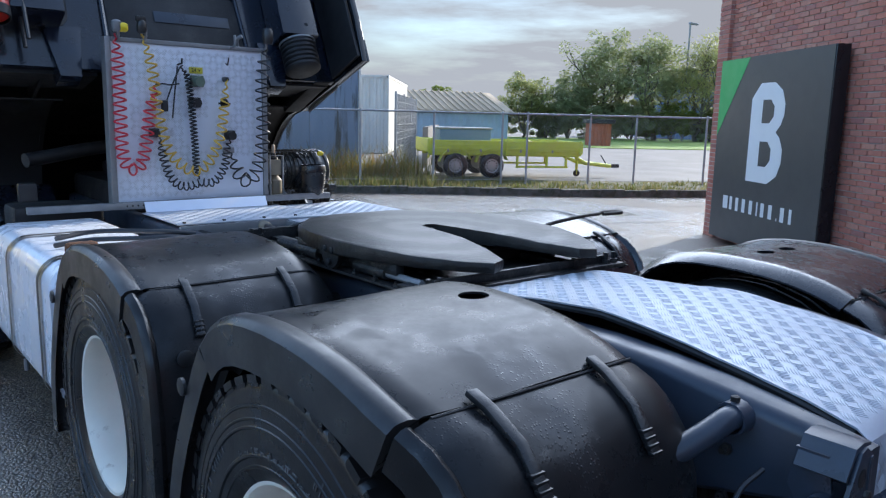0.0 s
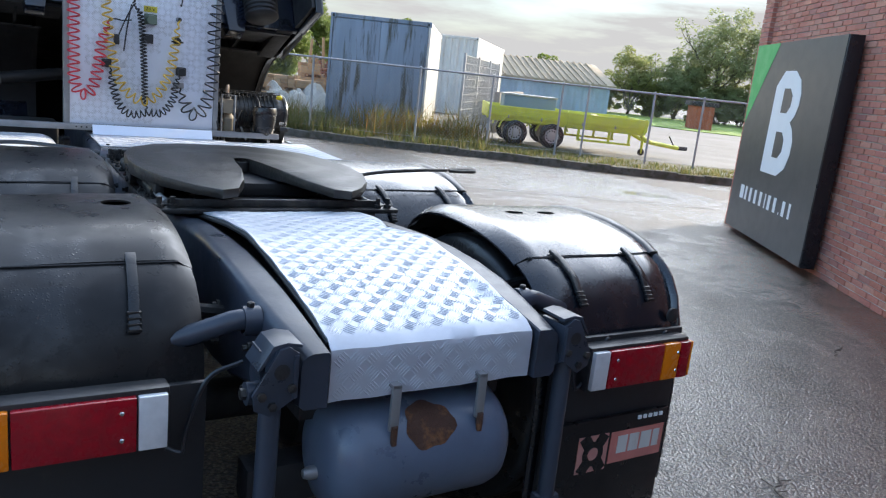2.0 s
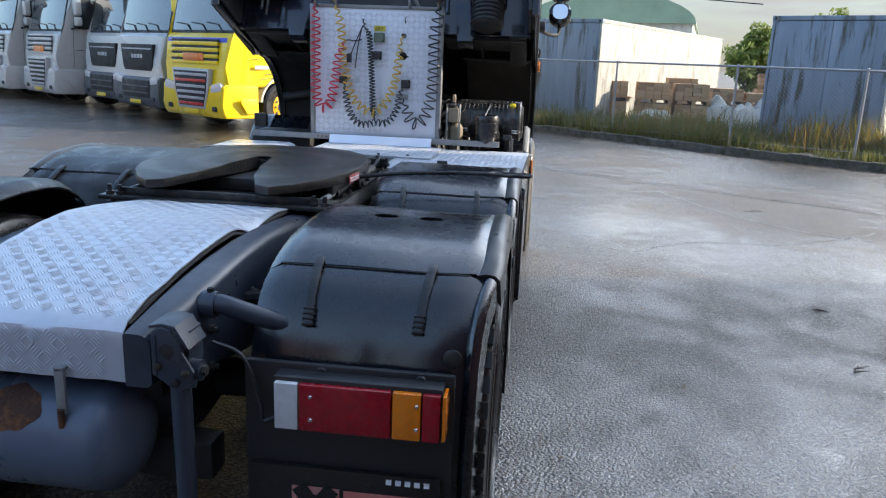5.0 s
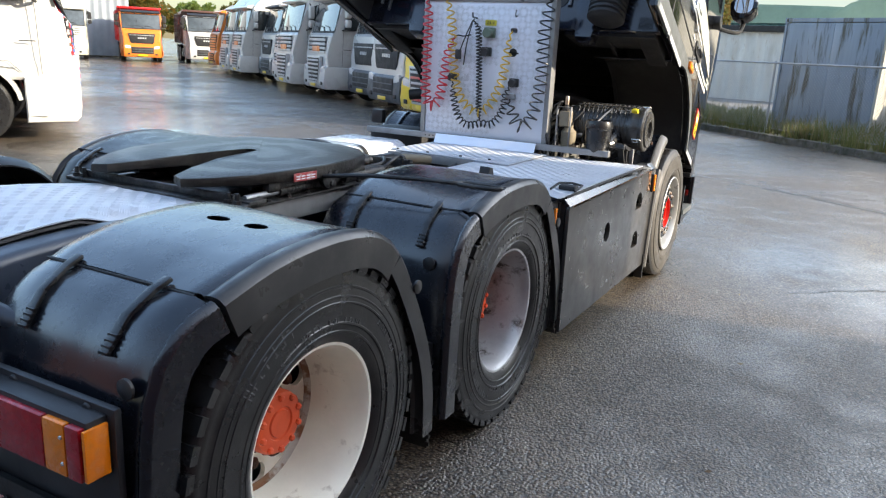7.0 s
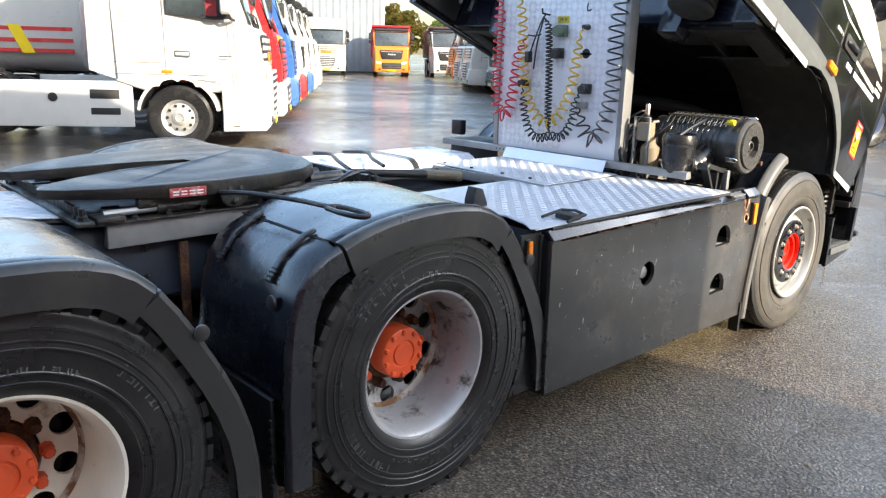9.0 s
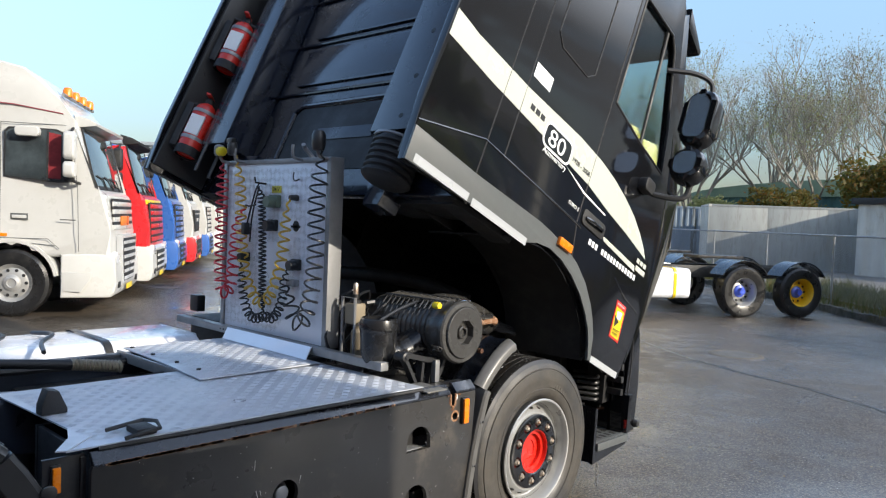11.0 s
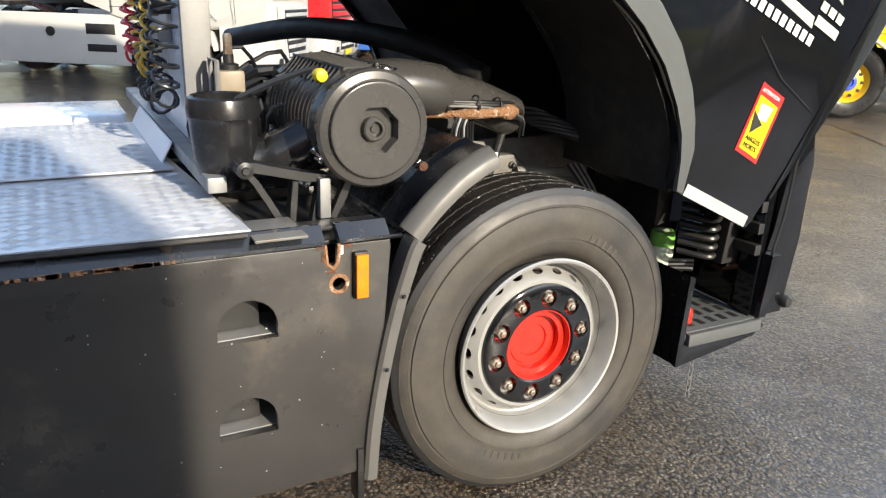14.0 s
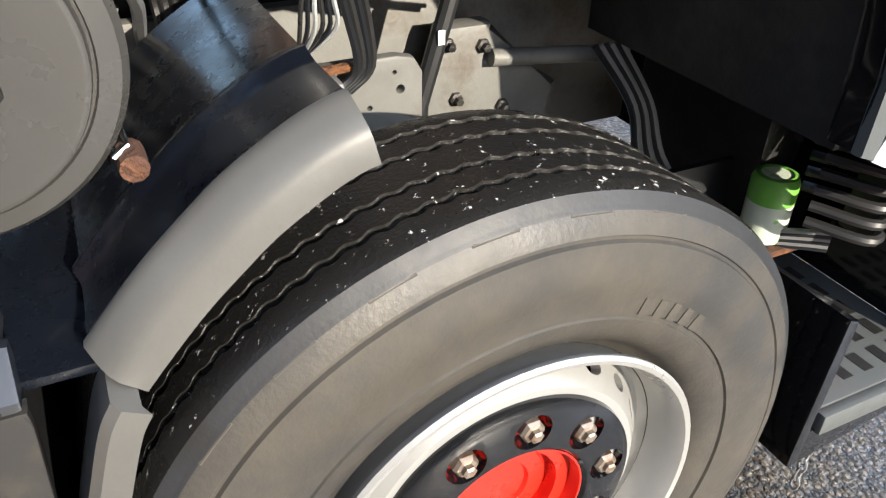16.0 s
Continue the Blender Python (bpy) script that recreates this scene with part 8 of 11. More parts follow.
part("engine_tunnel", prism_bm([(-0.55, 0.66), (-0.45, 0.98), (0.45, 0.98), (0.55, 0.66)], "y", -1.9, -0.1), M_DARK, cab)
for s in (1, -1):
    lin = [(y, z + 0.03) for y, z in ARCH]
    part("arch_liner", arch_sheet(bmesh.new(), [(-0.56, -0.06)] + lin[1:] + [(-1.5, 0.30)], min(s * 0.62, s * 1.20), max(s * 0.62, s * 1.20), 0.01, 0.0, 4), M_DARK, cab)
    part("inner_skirt", prism_bm([(-0.15, -0.05), (-0.56, -0.05), (-0.62, 0.1), (-0.75, 0.24), (-0.98, 0.36), (-0.98, 0.7), (-0.1, 0.7)], "x", min(s * 0.62, s * 0.65), max(s * 0.62, s * 0.65), 0.0), M_DARK, cab)
    part("sill_beam", box_bm(min(s * 1.02, s * 1.16), max(s * 1.02, s * 1.16), -1.95, -1.42, 0.29, 0.42, 0.02), M_DARK, cab)
    part("side_filler", prism_bm([(-1.9, 0.30), (-1.42, 0.32), (-1.42, 0.68), (-1.9, 0.68)], "x", min(s * 0.78, s * 0.80), max(s * 0.78, s * 0.80)), M_DARK, cab)
    duct = part("intake_duct", prism_bm([(s * 0.70, 0.54), (s * 0.99, 0.54), (s * 0.97, 2.7), (s * 0.74, 2.7)], "y", -2.18, -1.952, 0.02), rear.data.materials[0], cab, "dark blue-black intake duct")
    for zz in (0.62, 0.85, 1.12):
        part("duct_hole", lathe(bmesh.new(), [(0, -2.1815), (0.014, -2.1815), (0.014, -2.179)], "y", 12, (s * 0.90, 0, zz)), M_DARK, duct)
bm = bmesh.new()
prof = []
for k in range(6):
    prof += [(0.118, 0.30 + k * 0.034), (0.128, 0.309 + k * 0.034), (0.128, 0.320 + k * 0.034), (0.118, 0.329 + k * 0.034)]
lathe(bm, [(0, 0.29), (0.10, 0.29)] + prof + [(0.10, 0.52)], "z", 32, (0.85, -2.09, 0))
part("bellows", bm, M_DARK, cab, "ribbed black rubber bellows")
part("bellows_clip", lathe(bmesh.new(), [(0.124, 0.505), (0.131, 0.508), (0.131, 0.518), (0.124, 0.521)], "z", 32, (0.85, -2.09, 0)), M_STEEL, cab)
# pressings of the rear wall; its recesses are flat dark plates
part("rear_recess", prism_bm(rounded(0.90, 0.44, 0.07, 4, 0.05, 0.68), "y", -1.957, -1.951, 0.002), M_DARK, cab)
for pts in ([(-0.43, 0.47), (-0.42, 0.87), (-0.36, 0.92), (0.44, 0.93), (0.50, 0.89), (0.52, 0.47)],):
    part("recess_rim", tube_bm([(x, -1.958, z) for x, z in pts], 0.016, 8), rear.data.materials[0], cab)
# lighter grey strip put in as a sheen on the recess
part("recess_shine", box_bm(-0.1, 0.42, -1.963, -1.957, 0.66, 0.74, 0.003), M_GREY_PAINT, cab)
for z0, z1 in ((1.08, 1.37), (1.45, 1.74), (1.82, 2.1)):
    part("pressed_panel", prism_bm(rounded(1.0, z1 - z0, 0.03, 3, -0.05, (z0 + z1) / 2), "y", -1.966, -1.951, 0.008), rear.data.materials[0], cab)
for zz in (1.02, 1.41, 1.78):
    part("wall_rib", tube_bm([(-1.0, -1.955, zz), (0.8, -1.955, zz)], 0.012, 8), rear.data.materials[0], cab)
part("side_recess", prism_bm(rounded(0.34, 0.32, 0.1, 5, -0.80, 0.72), "y", -1.957, -1.951, 0.002), M_DARK, cab)
for s in (1, -1):
    part("inner_fairing", box_bm(min(s * 1.165, s * 1.192), max(s * 1.165, s * 1.192), -2.33, -1.96, 0.32, 2.7, 0.006), M_LIP if s < 0 else M_BLACK_MATTE, cab, "grey-black inside of the side fairing")
part("fairing_strut", tube_bm([(-0.80, -1.96, 0.75), (-1.16, -2.25, 0.82)], 0.012, 8), M_LIP, cab)
part("fairing_strut", tube_bm([(-0.80, -1.96, 1.45), (-1.16, -2.25, 1.52)], 0.012, 8), M_LIP, cab)
for yy in (-2.02, -2.12):
    part("grab_rail", tube_bm([(-0.92, yy - 0.05, 0.35), (-0.92, yy - 0.05, 2.4)], 0.012, 8), M_LIP, cab)
for s in (1, -1):
    part("cab_mount", prism_bm([(s * 0.62, 0.22), (s * 0.74, 0.22), (s * 0.80, 0.55), (s * 0.58, 0.55)], "y", -2.0, -1.86, 0.01), rear.data.materials[0], cab)
    part("under_panel", prism_bm([(-1.90, 0.28), (-1.55, 0.36), (-1.55, 0.40), (-1.90, 0.34)], "x", min(s * 0.5, s * 1.15), max(s * 0.5, s * 1.15), 0.004), M_DARK, cab)
for zc in (0.64, 1.30):
    ext = new("fire_extinguisher")
    ext.parent = truck
    ext.matrix_basis = cab.matrix_basis @ Matrix.Translation((-1.075, -2.20, zc)) @ Matrix.Rotation(radians(42), 4, "Z")
    part("cylinder", lathe(bmesh.new(), [(0, -0.19), (0.06, -0.19), (0.074, -0.175), (0.076, -0.16), (0.076, 0.13), (0.06, 0.17), (0.028, 0.195), (0, 0.195)], "z", 28), M_RED, ext, "red cylinder")
    part("foot_ring", lathe(bmesh.new(), [(0.070, -0.20), (0.079, -0.20), (0.079, -0.14), (0.076, -0.14)], "z", 28), M_DARK, ext)
    part("paper_label", prism_bm([(0.0, 0.0)] and [(-0.045, -0.06), (0.045, -0.06), (0.045, 0.08), (-0.045, 0.08)], "y", -0.0785, -0.060), M_SIGN_WHITE, ext)
    part("valve_head", lathe(bmesh.new(), [(0.03, 0.19), (0.03, 0.22), (0.02, 0.235), (0, 0.24)], "z", 12), M_DARK, ext)
    part("lever", box_bm(-0.015, 0.015, -0.08, 0.03, 0.235, 0.25, 0.004), M_RED, ext)
    for zz in (-0.08, 0.12):
        part("clamp_band", lathe(bmesh.new(), [(0.0765, zz - 0.012), (0.080, zz - 0.012), (0.080, zz + 0.012), (0.0765, zz + 0.012)], "z", 28), M_STEEL, ext)
    part("wall_bracket", box_bm(-0.115, -0.07, -0.05, 0.05, -0.16, 0.16, 0.005), M_DARK, ext)
# cabin inside, seen through the glass
part("seat", prism_bm([(-0.9, 0.95), (-0.45, 0.95), (-0.45, 1.1), (-0.8, 1.15), (-0.92, 1.75), (-1.0, 1.75), (-1.0, 1.0)], "x", 0.35, 0.85, 0.03), M_DARK, cab)
part("dash_board", prism_bm([(-0.05, 0.9), (-0.45, 0.95), (-0.45, 1.2), (-0.05, 1.3)], "x", -1.1, 1.1, 0.03), M_DARK, cab)
part("bunk_wall", box_bm(-1.15, 1.15, -1.30, -1.25, 0.75, 2.7), M_LIP, cab)


# ---- brick building with its sign ----
W0 = Vector((8.15, 3.25, 0))
W_ALONG = Vector((-0.565, -0.825, 0)).normalized()
W_OUT = Vector((-0.825, 0.565, 0)).normalized()
WALL = Matrix(((W_ALONG.x, W_OUT.x, 0, W0.x), (W_ALONG.y, W_OUT.y, 0, W0.y), (0, 0, 1, 0), (0, 0, 0, 1)))
wall_1 = thing("wall_brick_building", "weathered red brick building wall with pale joints", "brick wall", kind="structure", m=WALL)
part("wall_core", box_bm(0.02, 8.6, -9.0, -0.012, 0.0, 4.0), M_MORTAR, wall_1, smooth=False)
part("roof_edge", box_bm(-0.03, 8.65, -9.05, 0.04, 4.0, 4.12, 0.01), M_DARK, wall_1)
part("rear_wing", box_bm(8.6, 15.0, -9.0, -0.4, 0.0, 3.9), M_BRICK_PLAIN, wall_1, smooth=False)
BL, BH, JT = 0.205, 0.052, 0.011


def brick_mesh(length):
    bm = box_bm(0, length, -0.03, 0, 0, BH, 0.003, seg=1)
    me = bpy.data.meshes.new("brick")
    bm.to_mesh(me)
    bm.free()
    me.materials.append(M_BRICK)
    return me


brick_meshes = {0: brick_mesh(BL), 1: brick_mesh(0.098)}
rnd = random.Random(21)
far_v, far_f = [], []
near = 0
row = 0
z = 0.0
while z < 3.95:
    s = -0.004 if row % 2 else -0.004 - (BL + JT) / 2
    while s < 8.55:
        L0 = BL
        a, b = max(s, -0.004), min(s + L0, 8.58)
        if b - a > 0.04:
            proud = rnd.uniform(-0.003, 0.003)
            tiltd = rnd.uniform(-0.002, 0.002)
            if near < 300 and 3.1 < a < 5.1 and z < 2.3 and b - a > 0.2 and rnd.random() < 0.95:
                ob = new("brick", brick_meshes[0])
                ob.parent = wall_1
                ob.matrix_basis = Matrix.Translation((a, proud, z + tiltd))
                near += 1
            else:
                n = len(far_v)
                far_v += [(a, proud, z), (b, proud, z), (b, proud, z + BH), (a, proud, z + BH), (a, -0.03, z), (b, -0.03, z), (b, -0.03, z + BH), (a, -0.03, z + BH)]
                far_f += [(n, n + 1, n + 2, n + 3), (n, n + 4, n + 5, n + 1), (n + 1, n + 5, n + 6, n + 2), (n + 2, n + 6, n + 7, n + 3), (n + 3, n + 7, n + 4, n)]
        s += BL + JT
    # end face of the building
    s = 0.0 if row % 2 else -(BL + JT) / 2
    while s < 8.9:
        a, b = max(s, 0.0), min(s + BL, 8.95)
        if b - a > 0.04:
            n = len(far_v)
            o = rnd.uniform(-0.003, 0.003)
            far_v += [(o, -a, z), (o, -b, z), (o, -b, z + BH), (o, -a, z + BH), (0.03, -a, z), (0.03, -b, z), (0.03, -b, z + BH), (0.03, -a, z + BH)]
            far_f += [(n, n + 1, n + 2, n + 3), (n, n + 4, n + 5, n + 1), (n + 1, n + 5, n + 6, n + 2), (n + 2, n + 6, n + 7, n + 3), (n + 3, n + 7, n + 4, n)]
        s += BL + JT
    z += BH + JT
    row += 1
# a pier at the corner, one brick proud
z, row = 0.0, 0
while z < 3.95:
    for a, b in (((0.0, 0.20), (0.21, 0.30)) if row % 2 else ((0.0, 0.095), (0.106, 0.30))):
        n = len(far_v)
        o = 0.055 + rnd.uniform(-0.003, 0.003)
        far_v += [(a - 0.01, o, z), (b, o, z), (b, o, z + BH), (a - 0.01, o, z + BH), (a - 0.01, 0.0, z), (b, 0.0, z), (b, 0.0, z + BH), (a - 0.01, 0.0, z + BH)]
        far_f += [(n, n + 1, n + 2, n + 3), (n, n + 4, n + 5, n + 1), (n + 1, n + 5, n + 6, n + 2), (n + 2, n + 6, n + 7, n + 3), (n + 3, n + 7, n + 4, n)]
    z += BH + JT
    row += 1
me = bpy.data.meshes.new("brickwork")
me.from_pydata(far_v, [], far_f)
me.materials.append(M_BRICK_FAR)
ob = new("brickwork", me)
ob.parent = wall_1
ob["kind"] = "stuff"
part("pier_core", box_bm(0.0, 0.29, -0.02, 0.045, 0, 3.97), M_MORTAR, wall_1, smooth=False)

sign = thing("wall_sign", "dark grey trade sign with a white emblem and green corner", "sign", m=WALL)
S0, S1, Z0, Z1, SF = 0.50, 3.08, 0.07, 2.44, 0.20
part("sign_box", box_bm(S0, S1, 0.05, SF, Z0, Z1, 0.004), mat("black_sign_edge", (0.008, 0.009, 0.012), 0.3, bump=0.0), sign)
part("sign_face", box_bm(S0 + 0.004, S1 - 0.02, SF + 0.001, SF + 0.006, Z0 + 0.004, Z1 - 0.004), M_SIGN, sign)
part("green_corner", prism_bm([(S0 + 0.006, Z1 - 0.006), (S0 + 0.78, Z1 - 0.006), (S0 + 0.006, Z1 - 1.0)], "y", SF + 0.0065, SF + 0.009), M_SIGN_GREEN, sign)
emb = bmesh.new()
ox, oz = S0 + 0.92, 0.90
outer = [(0.0, 0.0), (0.52, 0.0), (0.72, 0.10), (0.80, 0.26), (0.80, 0.42), (0.72, 0.55), (0.62, 0.62), (0.72, 0.70), (0.78, 0.82), (0.78, 0.95), (0.70, 1.10), (0.52, 1.20), (0.20, 1.20), (0.0, 1.02)]
prism(emb, [(ox + x, oz + zz) for x, zz in outer], "y", SF + 0.0065, SF + 0.0095)
emblem = part("white_emblem", emb, M_SIGN_WHITE, sign, "white block emblem", smooth=False)
for lo, hi in ((0.20, 0.50), (0.72, 1.0)):
    part("emblem_gap", prism_bm([(ox + 0.28, oz + lo), (ox + 0.46, oz + lo), (ox + 0.55, oz + lo + 0.08), (ox + 0.55, oz + hi - 0.08), (ox + 0.46, oz + hi), (ox + 0.28, oz + hi)], "y", SF + 0.0096, SF + 0.0115), M_SIGN, sign)
xx = S0 + 0.36
for k, w in enumerate((0.13, 0.11, 0.12, 0.13, 0.13, 0.05, 0.13, 0.13, 0.03, 0.13, 0.09)):
    part("name_bar", box_bm(xx, xx + w * (1.0 if k == 0 else 0.62), SF + 0.0065, SF + 0.009, 0.49, 0.49 + (0.03 if k == 8 else 0.17)), M_SIGN_WHITE, sign)
    xx += w + 0.055

# plain hall added on the side never seen, to close the yard and darken reflections
unseen_hall = thing("wall_back_hall", "unseen plain dark brick hall added to close the yard", "building wall", kind="structure")
part("hall_wall", box_bm(-34.0, -3.0, -15.0, -14.0, 0.0, 5.6), M_BRICK_PLAIN, unseen_hall, smooth=False)

# ---- fence along the kerb ----
fence = thing("wire_fence", "grey chain-link fence on thin steel posts", "fence")
F_RUN = [p for p in kerb_run(lambda x: 0.45 + 0.75 * min(1.0, max(0.0, (x - 6.0) / 4.5))) if -12 < p.x < 24]


def along(run, x):
    for a, b in zip(run, run[1:]):
        if a.x <= x <= b.x:
            return a.lerp(b, (x - a.x) / (b.x - a.x))
    return run[-1]


POSTS = [-9.5, -6.8, -4.2, -1.8, 0.6, 3.0, 5.2, 7.15, 8.6, 9.95, 10.45, 11.7, 12.65, 14.2, 15.9, 17.6, 19.5]
F_TOP = 1.72
for x in POSTS:
    p = along(F_RUN, x)
    part("fence_post", tube_bm([(p.x, p.y, 0.05), (p.x, p.y, F_TOP + 0.03)], 0.025, 10), M_FENCE, fence)
    part("post_cap", lathe(bmesh.new(), [(0.028, F_TOP + 0.02), (0.028, F_TOP + 0.035), (0, F_TOP + 0.05)], "z", 10, (p.x, p.y, 0)), M_FENCE, fence)
part("top_rail", tube_bm([(p.x, p.y, F_TOP) for p in F_RUN], 0.021, 8), M_FENCE, fence)
part("tension_wire", tube_bm([(p.x, p.y - 0.01, 0.25) for p in F_RUN], 0.004, 5), M_FENCE, fence)
verts, faces = [], []
dist = [0.0]
for a, b in zip(F_RUN, F_RUN[1:]):
    dist.append(dist[-1] + (b - a).length)


def at_dist(d):
    d = max(0.0, min(dist[-1] - 1e-6, d))
    k = max(i for i in range(len(dist) - 1) if dist[i] <= d)
    return F_RUN[k].lerp(F_RUN[k + 1], (d - dist[k]) / (dist[k + 1] - dist[k]))


H_W, CELL = F_TOP - 0.22, 0.078
n_w = int(dist[-1] / CELL)
for k in range(n_w):
    for sgn in (1, -1):
        d0 = k * CELL
        pts = []
        for j in range(3):
            t = j / 2
            q = at_dist(d0 + sgn * t * H_W)
            pts.append((q.x, q.y, 0.22 + t * H_W))
        for p, q in zip(pts, pts[1:]):
            n = len(verts)
            w = 0.0023
            verts += [(p[0] - w, p[1], p[2]), (p[0] + w, p[1], p[2]), (q[0] + w, q[1], q[2]), (q[0] - w, q[1], q[2])]
            faces.append((n, n + 1, n + 2, n + 3))
me = bpy.data.meshes.new("wire_mesh")
me.from_pydata(verts, [], faces)
me.materials.append(M_FENCE)
ob = new("wire_mesh", me)
ob.parent = fence
ob["kind"] = "stuff"
part("cable", tube_bm([(-1.0, 21.0, 3.6), (2.9, 16.6, 3.45), (5.8, 13.4, 3.0)], 0.012, 6), M_DARK, fence)

# ---- containers ----
def frame_at(p, d):
    """A pose whose local y runs along d from p."""
    d = Vector((d[0], d[1], 0)).normalized()
    return Matrix(((d.y, d.x, 0, p[0]), (-d.x, d.y, 0, p[1]), (0, 0, 1, p[2]), (0, 0, 0, 1)))


def corrugated(bm, u0, u1, z0, z1, place, depth=0.035, pitch=0.28):
    """A trapezoidal corrugated sheet; place(u, out, z) gives the point."""
    pts, u = [], u0
    while u < u1 - 1e-6:
        for f, o in ((0.0, 0), (0.25, 0), (0.40, 1), (0.72, 1), (0.87, 0)):
            q = u + f * pitch
            if q <= u1:
                pts.append((q, o * depth))
        u += pitch
    pts.append((u1, 0))
    low = [bm.verts.new(place(q, o, z0)) for q, o in pts]
    top = [bm.verts.new(place(q, o, z1)) for q, o in pts]
    for k in range(len(pts) - 1):
        bm.faces.new((low[k], low[k + 1], top[k + 1], top[k]))
    return bm


def container(label, p, d, length, m_end, m_side, height=2.59, width=2.44, smooth_end=False, flat_side=False):
    c = thing("shipping_container", label, "container", "containers behind the fence", m=frame_at(p, d))
    w, h = width, height
    for x in (0.0, w):
        for y in (0.0, length):
            part("corner_post", box_bm(x - 0.06 if x else x, x if x else 0.06, y - 0.06 if y else y, y if y else 0.06, 0, h, 0.01), m_side if x else m_end, c)
            for zz in (0.0, h - 0.12):
                part("corner_casting", box_bm(x - 0.13 if x else -0.006, x + 0.006 if x else 0.13, y - 0.13 if y else -0.006, y + 0.006 if y else 0.13, zz, zz + 0.12, 0.01), m_end, c)
                part("casting_hole", box_bm((x - 0.09 if x else 0.04), (x - 0.04 if x else 0.09), (-0.0075 if y == 0 else y + 0.0061), (-0.0061 if y == 0 else y + 0.0075), zz + 0.03, zz + 0.09), M_DARK, c)
    for x in (0.0, w - 0.05):
        part("top_rail", box_bm(x, x + 0.05, 0.06, length - 0.06, h - 0.10, h - 0.005, 0.006), m_side, c)
        part("bottom_rail", box_bm(x, x + 0.05, 0.06, length - 0.06, 0.02, 0.16, 0.006), m_side, c)
    for y in (0.0, length - 0.05):
        part("end_rail", box_bm(0.06, w - 0.06, y, y + 0.05, h - 0.10, h - 0.004, 0.006), m_end, c)
        part("end_sill", box_bm(0.06, w - 0.06, y, y + 0.05, 0.02, 0.14, 0.006), m_end, c)
    if flat_side:
        for x0, x1 in ((w - 0.04, w - 0.012), (0.012, 0.04)):
            n = max(1, round(length / 2.4))
            for k in range(n):
                part("side_panel", box_bm(x0, x1, 0.065 + k * (length - 0.13) / n, 0.062 + (k + 1) * (length - 0.13) / n, 0.16, h - 0.10, 0.004), m_side, c, "flat painted side panel")
    else:
        part("side_sheet", corrugated(bmesh.new(), 0.06, length - 0.06, 0.15, h - 0.10, lambda u, o, zz: (w - 0.03 + o * 0.55, u, zz)), m_side, c, "corrugated side")
        part("side_sheet", corrugated(bmesh.new(), 0.06, length - 0.06, 0.15, h - 0.10, lambda u, o, zz: (0.03 - o * 0.55, u, zz)), m_side, c, "corrugated side")
    if smooth_end:
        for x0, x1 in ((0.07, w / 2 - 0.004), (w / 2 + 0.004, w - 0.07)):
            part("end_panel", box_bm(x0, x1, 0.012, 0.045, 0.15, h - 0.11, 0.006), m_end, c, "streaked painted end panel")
    else:
        part("end_sheet", corrugated(bmesh.new(), 0.06, w - 0.06, 0.14, h - 0.10, lambda u, o, zz: (u, 0.045 - o, zz)), m_end, c)
    part("end_sheet", corrugated(bmesh.new(), 0.06, w - 0.06, 0.14, h - 0.10, lambda u, o, zz: (u, length - 0.045 + o, zz)), m_end, c)
    part("roof_sheet", box_bm(0.03, w - 0.03, 0.03, length - 0.03, h - 0.03, h - 0.01), m_side, c)
    return c


def left_front(right, d, w=2.44):
    d = Vector((d[0], d[1])).normalized()
    return (right[0] - d.y * w, right[1] + d.x * w, 0.16)


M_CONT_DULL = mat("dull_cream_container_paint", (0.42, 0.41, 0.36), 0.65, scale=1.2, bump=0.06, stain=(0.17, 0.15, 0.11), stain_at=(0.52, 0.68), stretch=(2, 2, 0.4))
# first and third: blue-grey end faces, darker than their pale sides
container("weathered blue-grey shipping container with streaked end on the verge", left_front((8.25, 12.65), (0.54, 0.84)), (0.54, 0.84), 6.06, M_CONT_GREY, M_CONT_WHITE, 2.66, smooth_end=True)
container("tall white shipping container behind the first one", left_front((15.3, 21.4), (0.66, 0.75)), (0.66, 0.75), 9.0, M_CONT_WHITE, M_CONT_WHITE, 2.99)
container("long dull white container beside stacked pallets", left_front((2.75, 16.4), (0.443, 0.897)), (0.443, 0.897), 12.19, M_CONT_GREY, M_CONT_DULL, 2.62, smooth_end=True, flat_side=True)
container("long grey container by the far fence", (-19.0, 47.0, 0.1), (0.9, 0.42), 12.2, M_CONT_GREY, mat("pale_grey_container_paint", (0.42, 0.45, 0.45), 0.6, scale=0.8, stain=(0.25, 0.27, 0.27), stain_at=(0.5, 0.7)), 2.9)
container("faded pale grey container behind the parked trucks", (-12.0, 34.0, 0.1), (0.85, 0.53), 12.2, M_CONT_WHITE, mat("faded_grey_container_paint", (0.36, 0.38, 0.37), 0.6, scale=0.8, stain=(0.25, 0.25, 0.23), stain_at=(0.5, 0.7), stretch=(2, 2, 0.4)), 2.8, flat_side=True)
container("dull blue-grey container standing end on behind the trucks", (-14.35, 33.75, 0.1), (-0.47, 0.88), 6.06, M_CONT_GREY, M_CONT_GREY, 2.75)

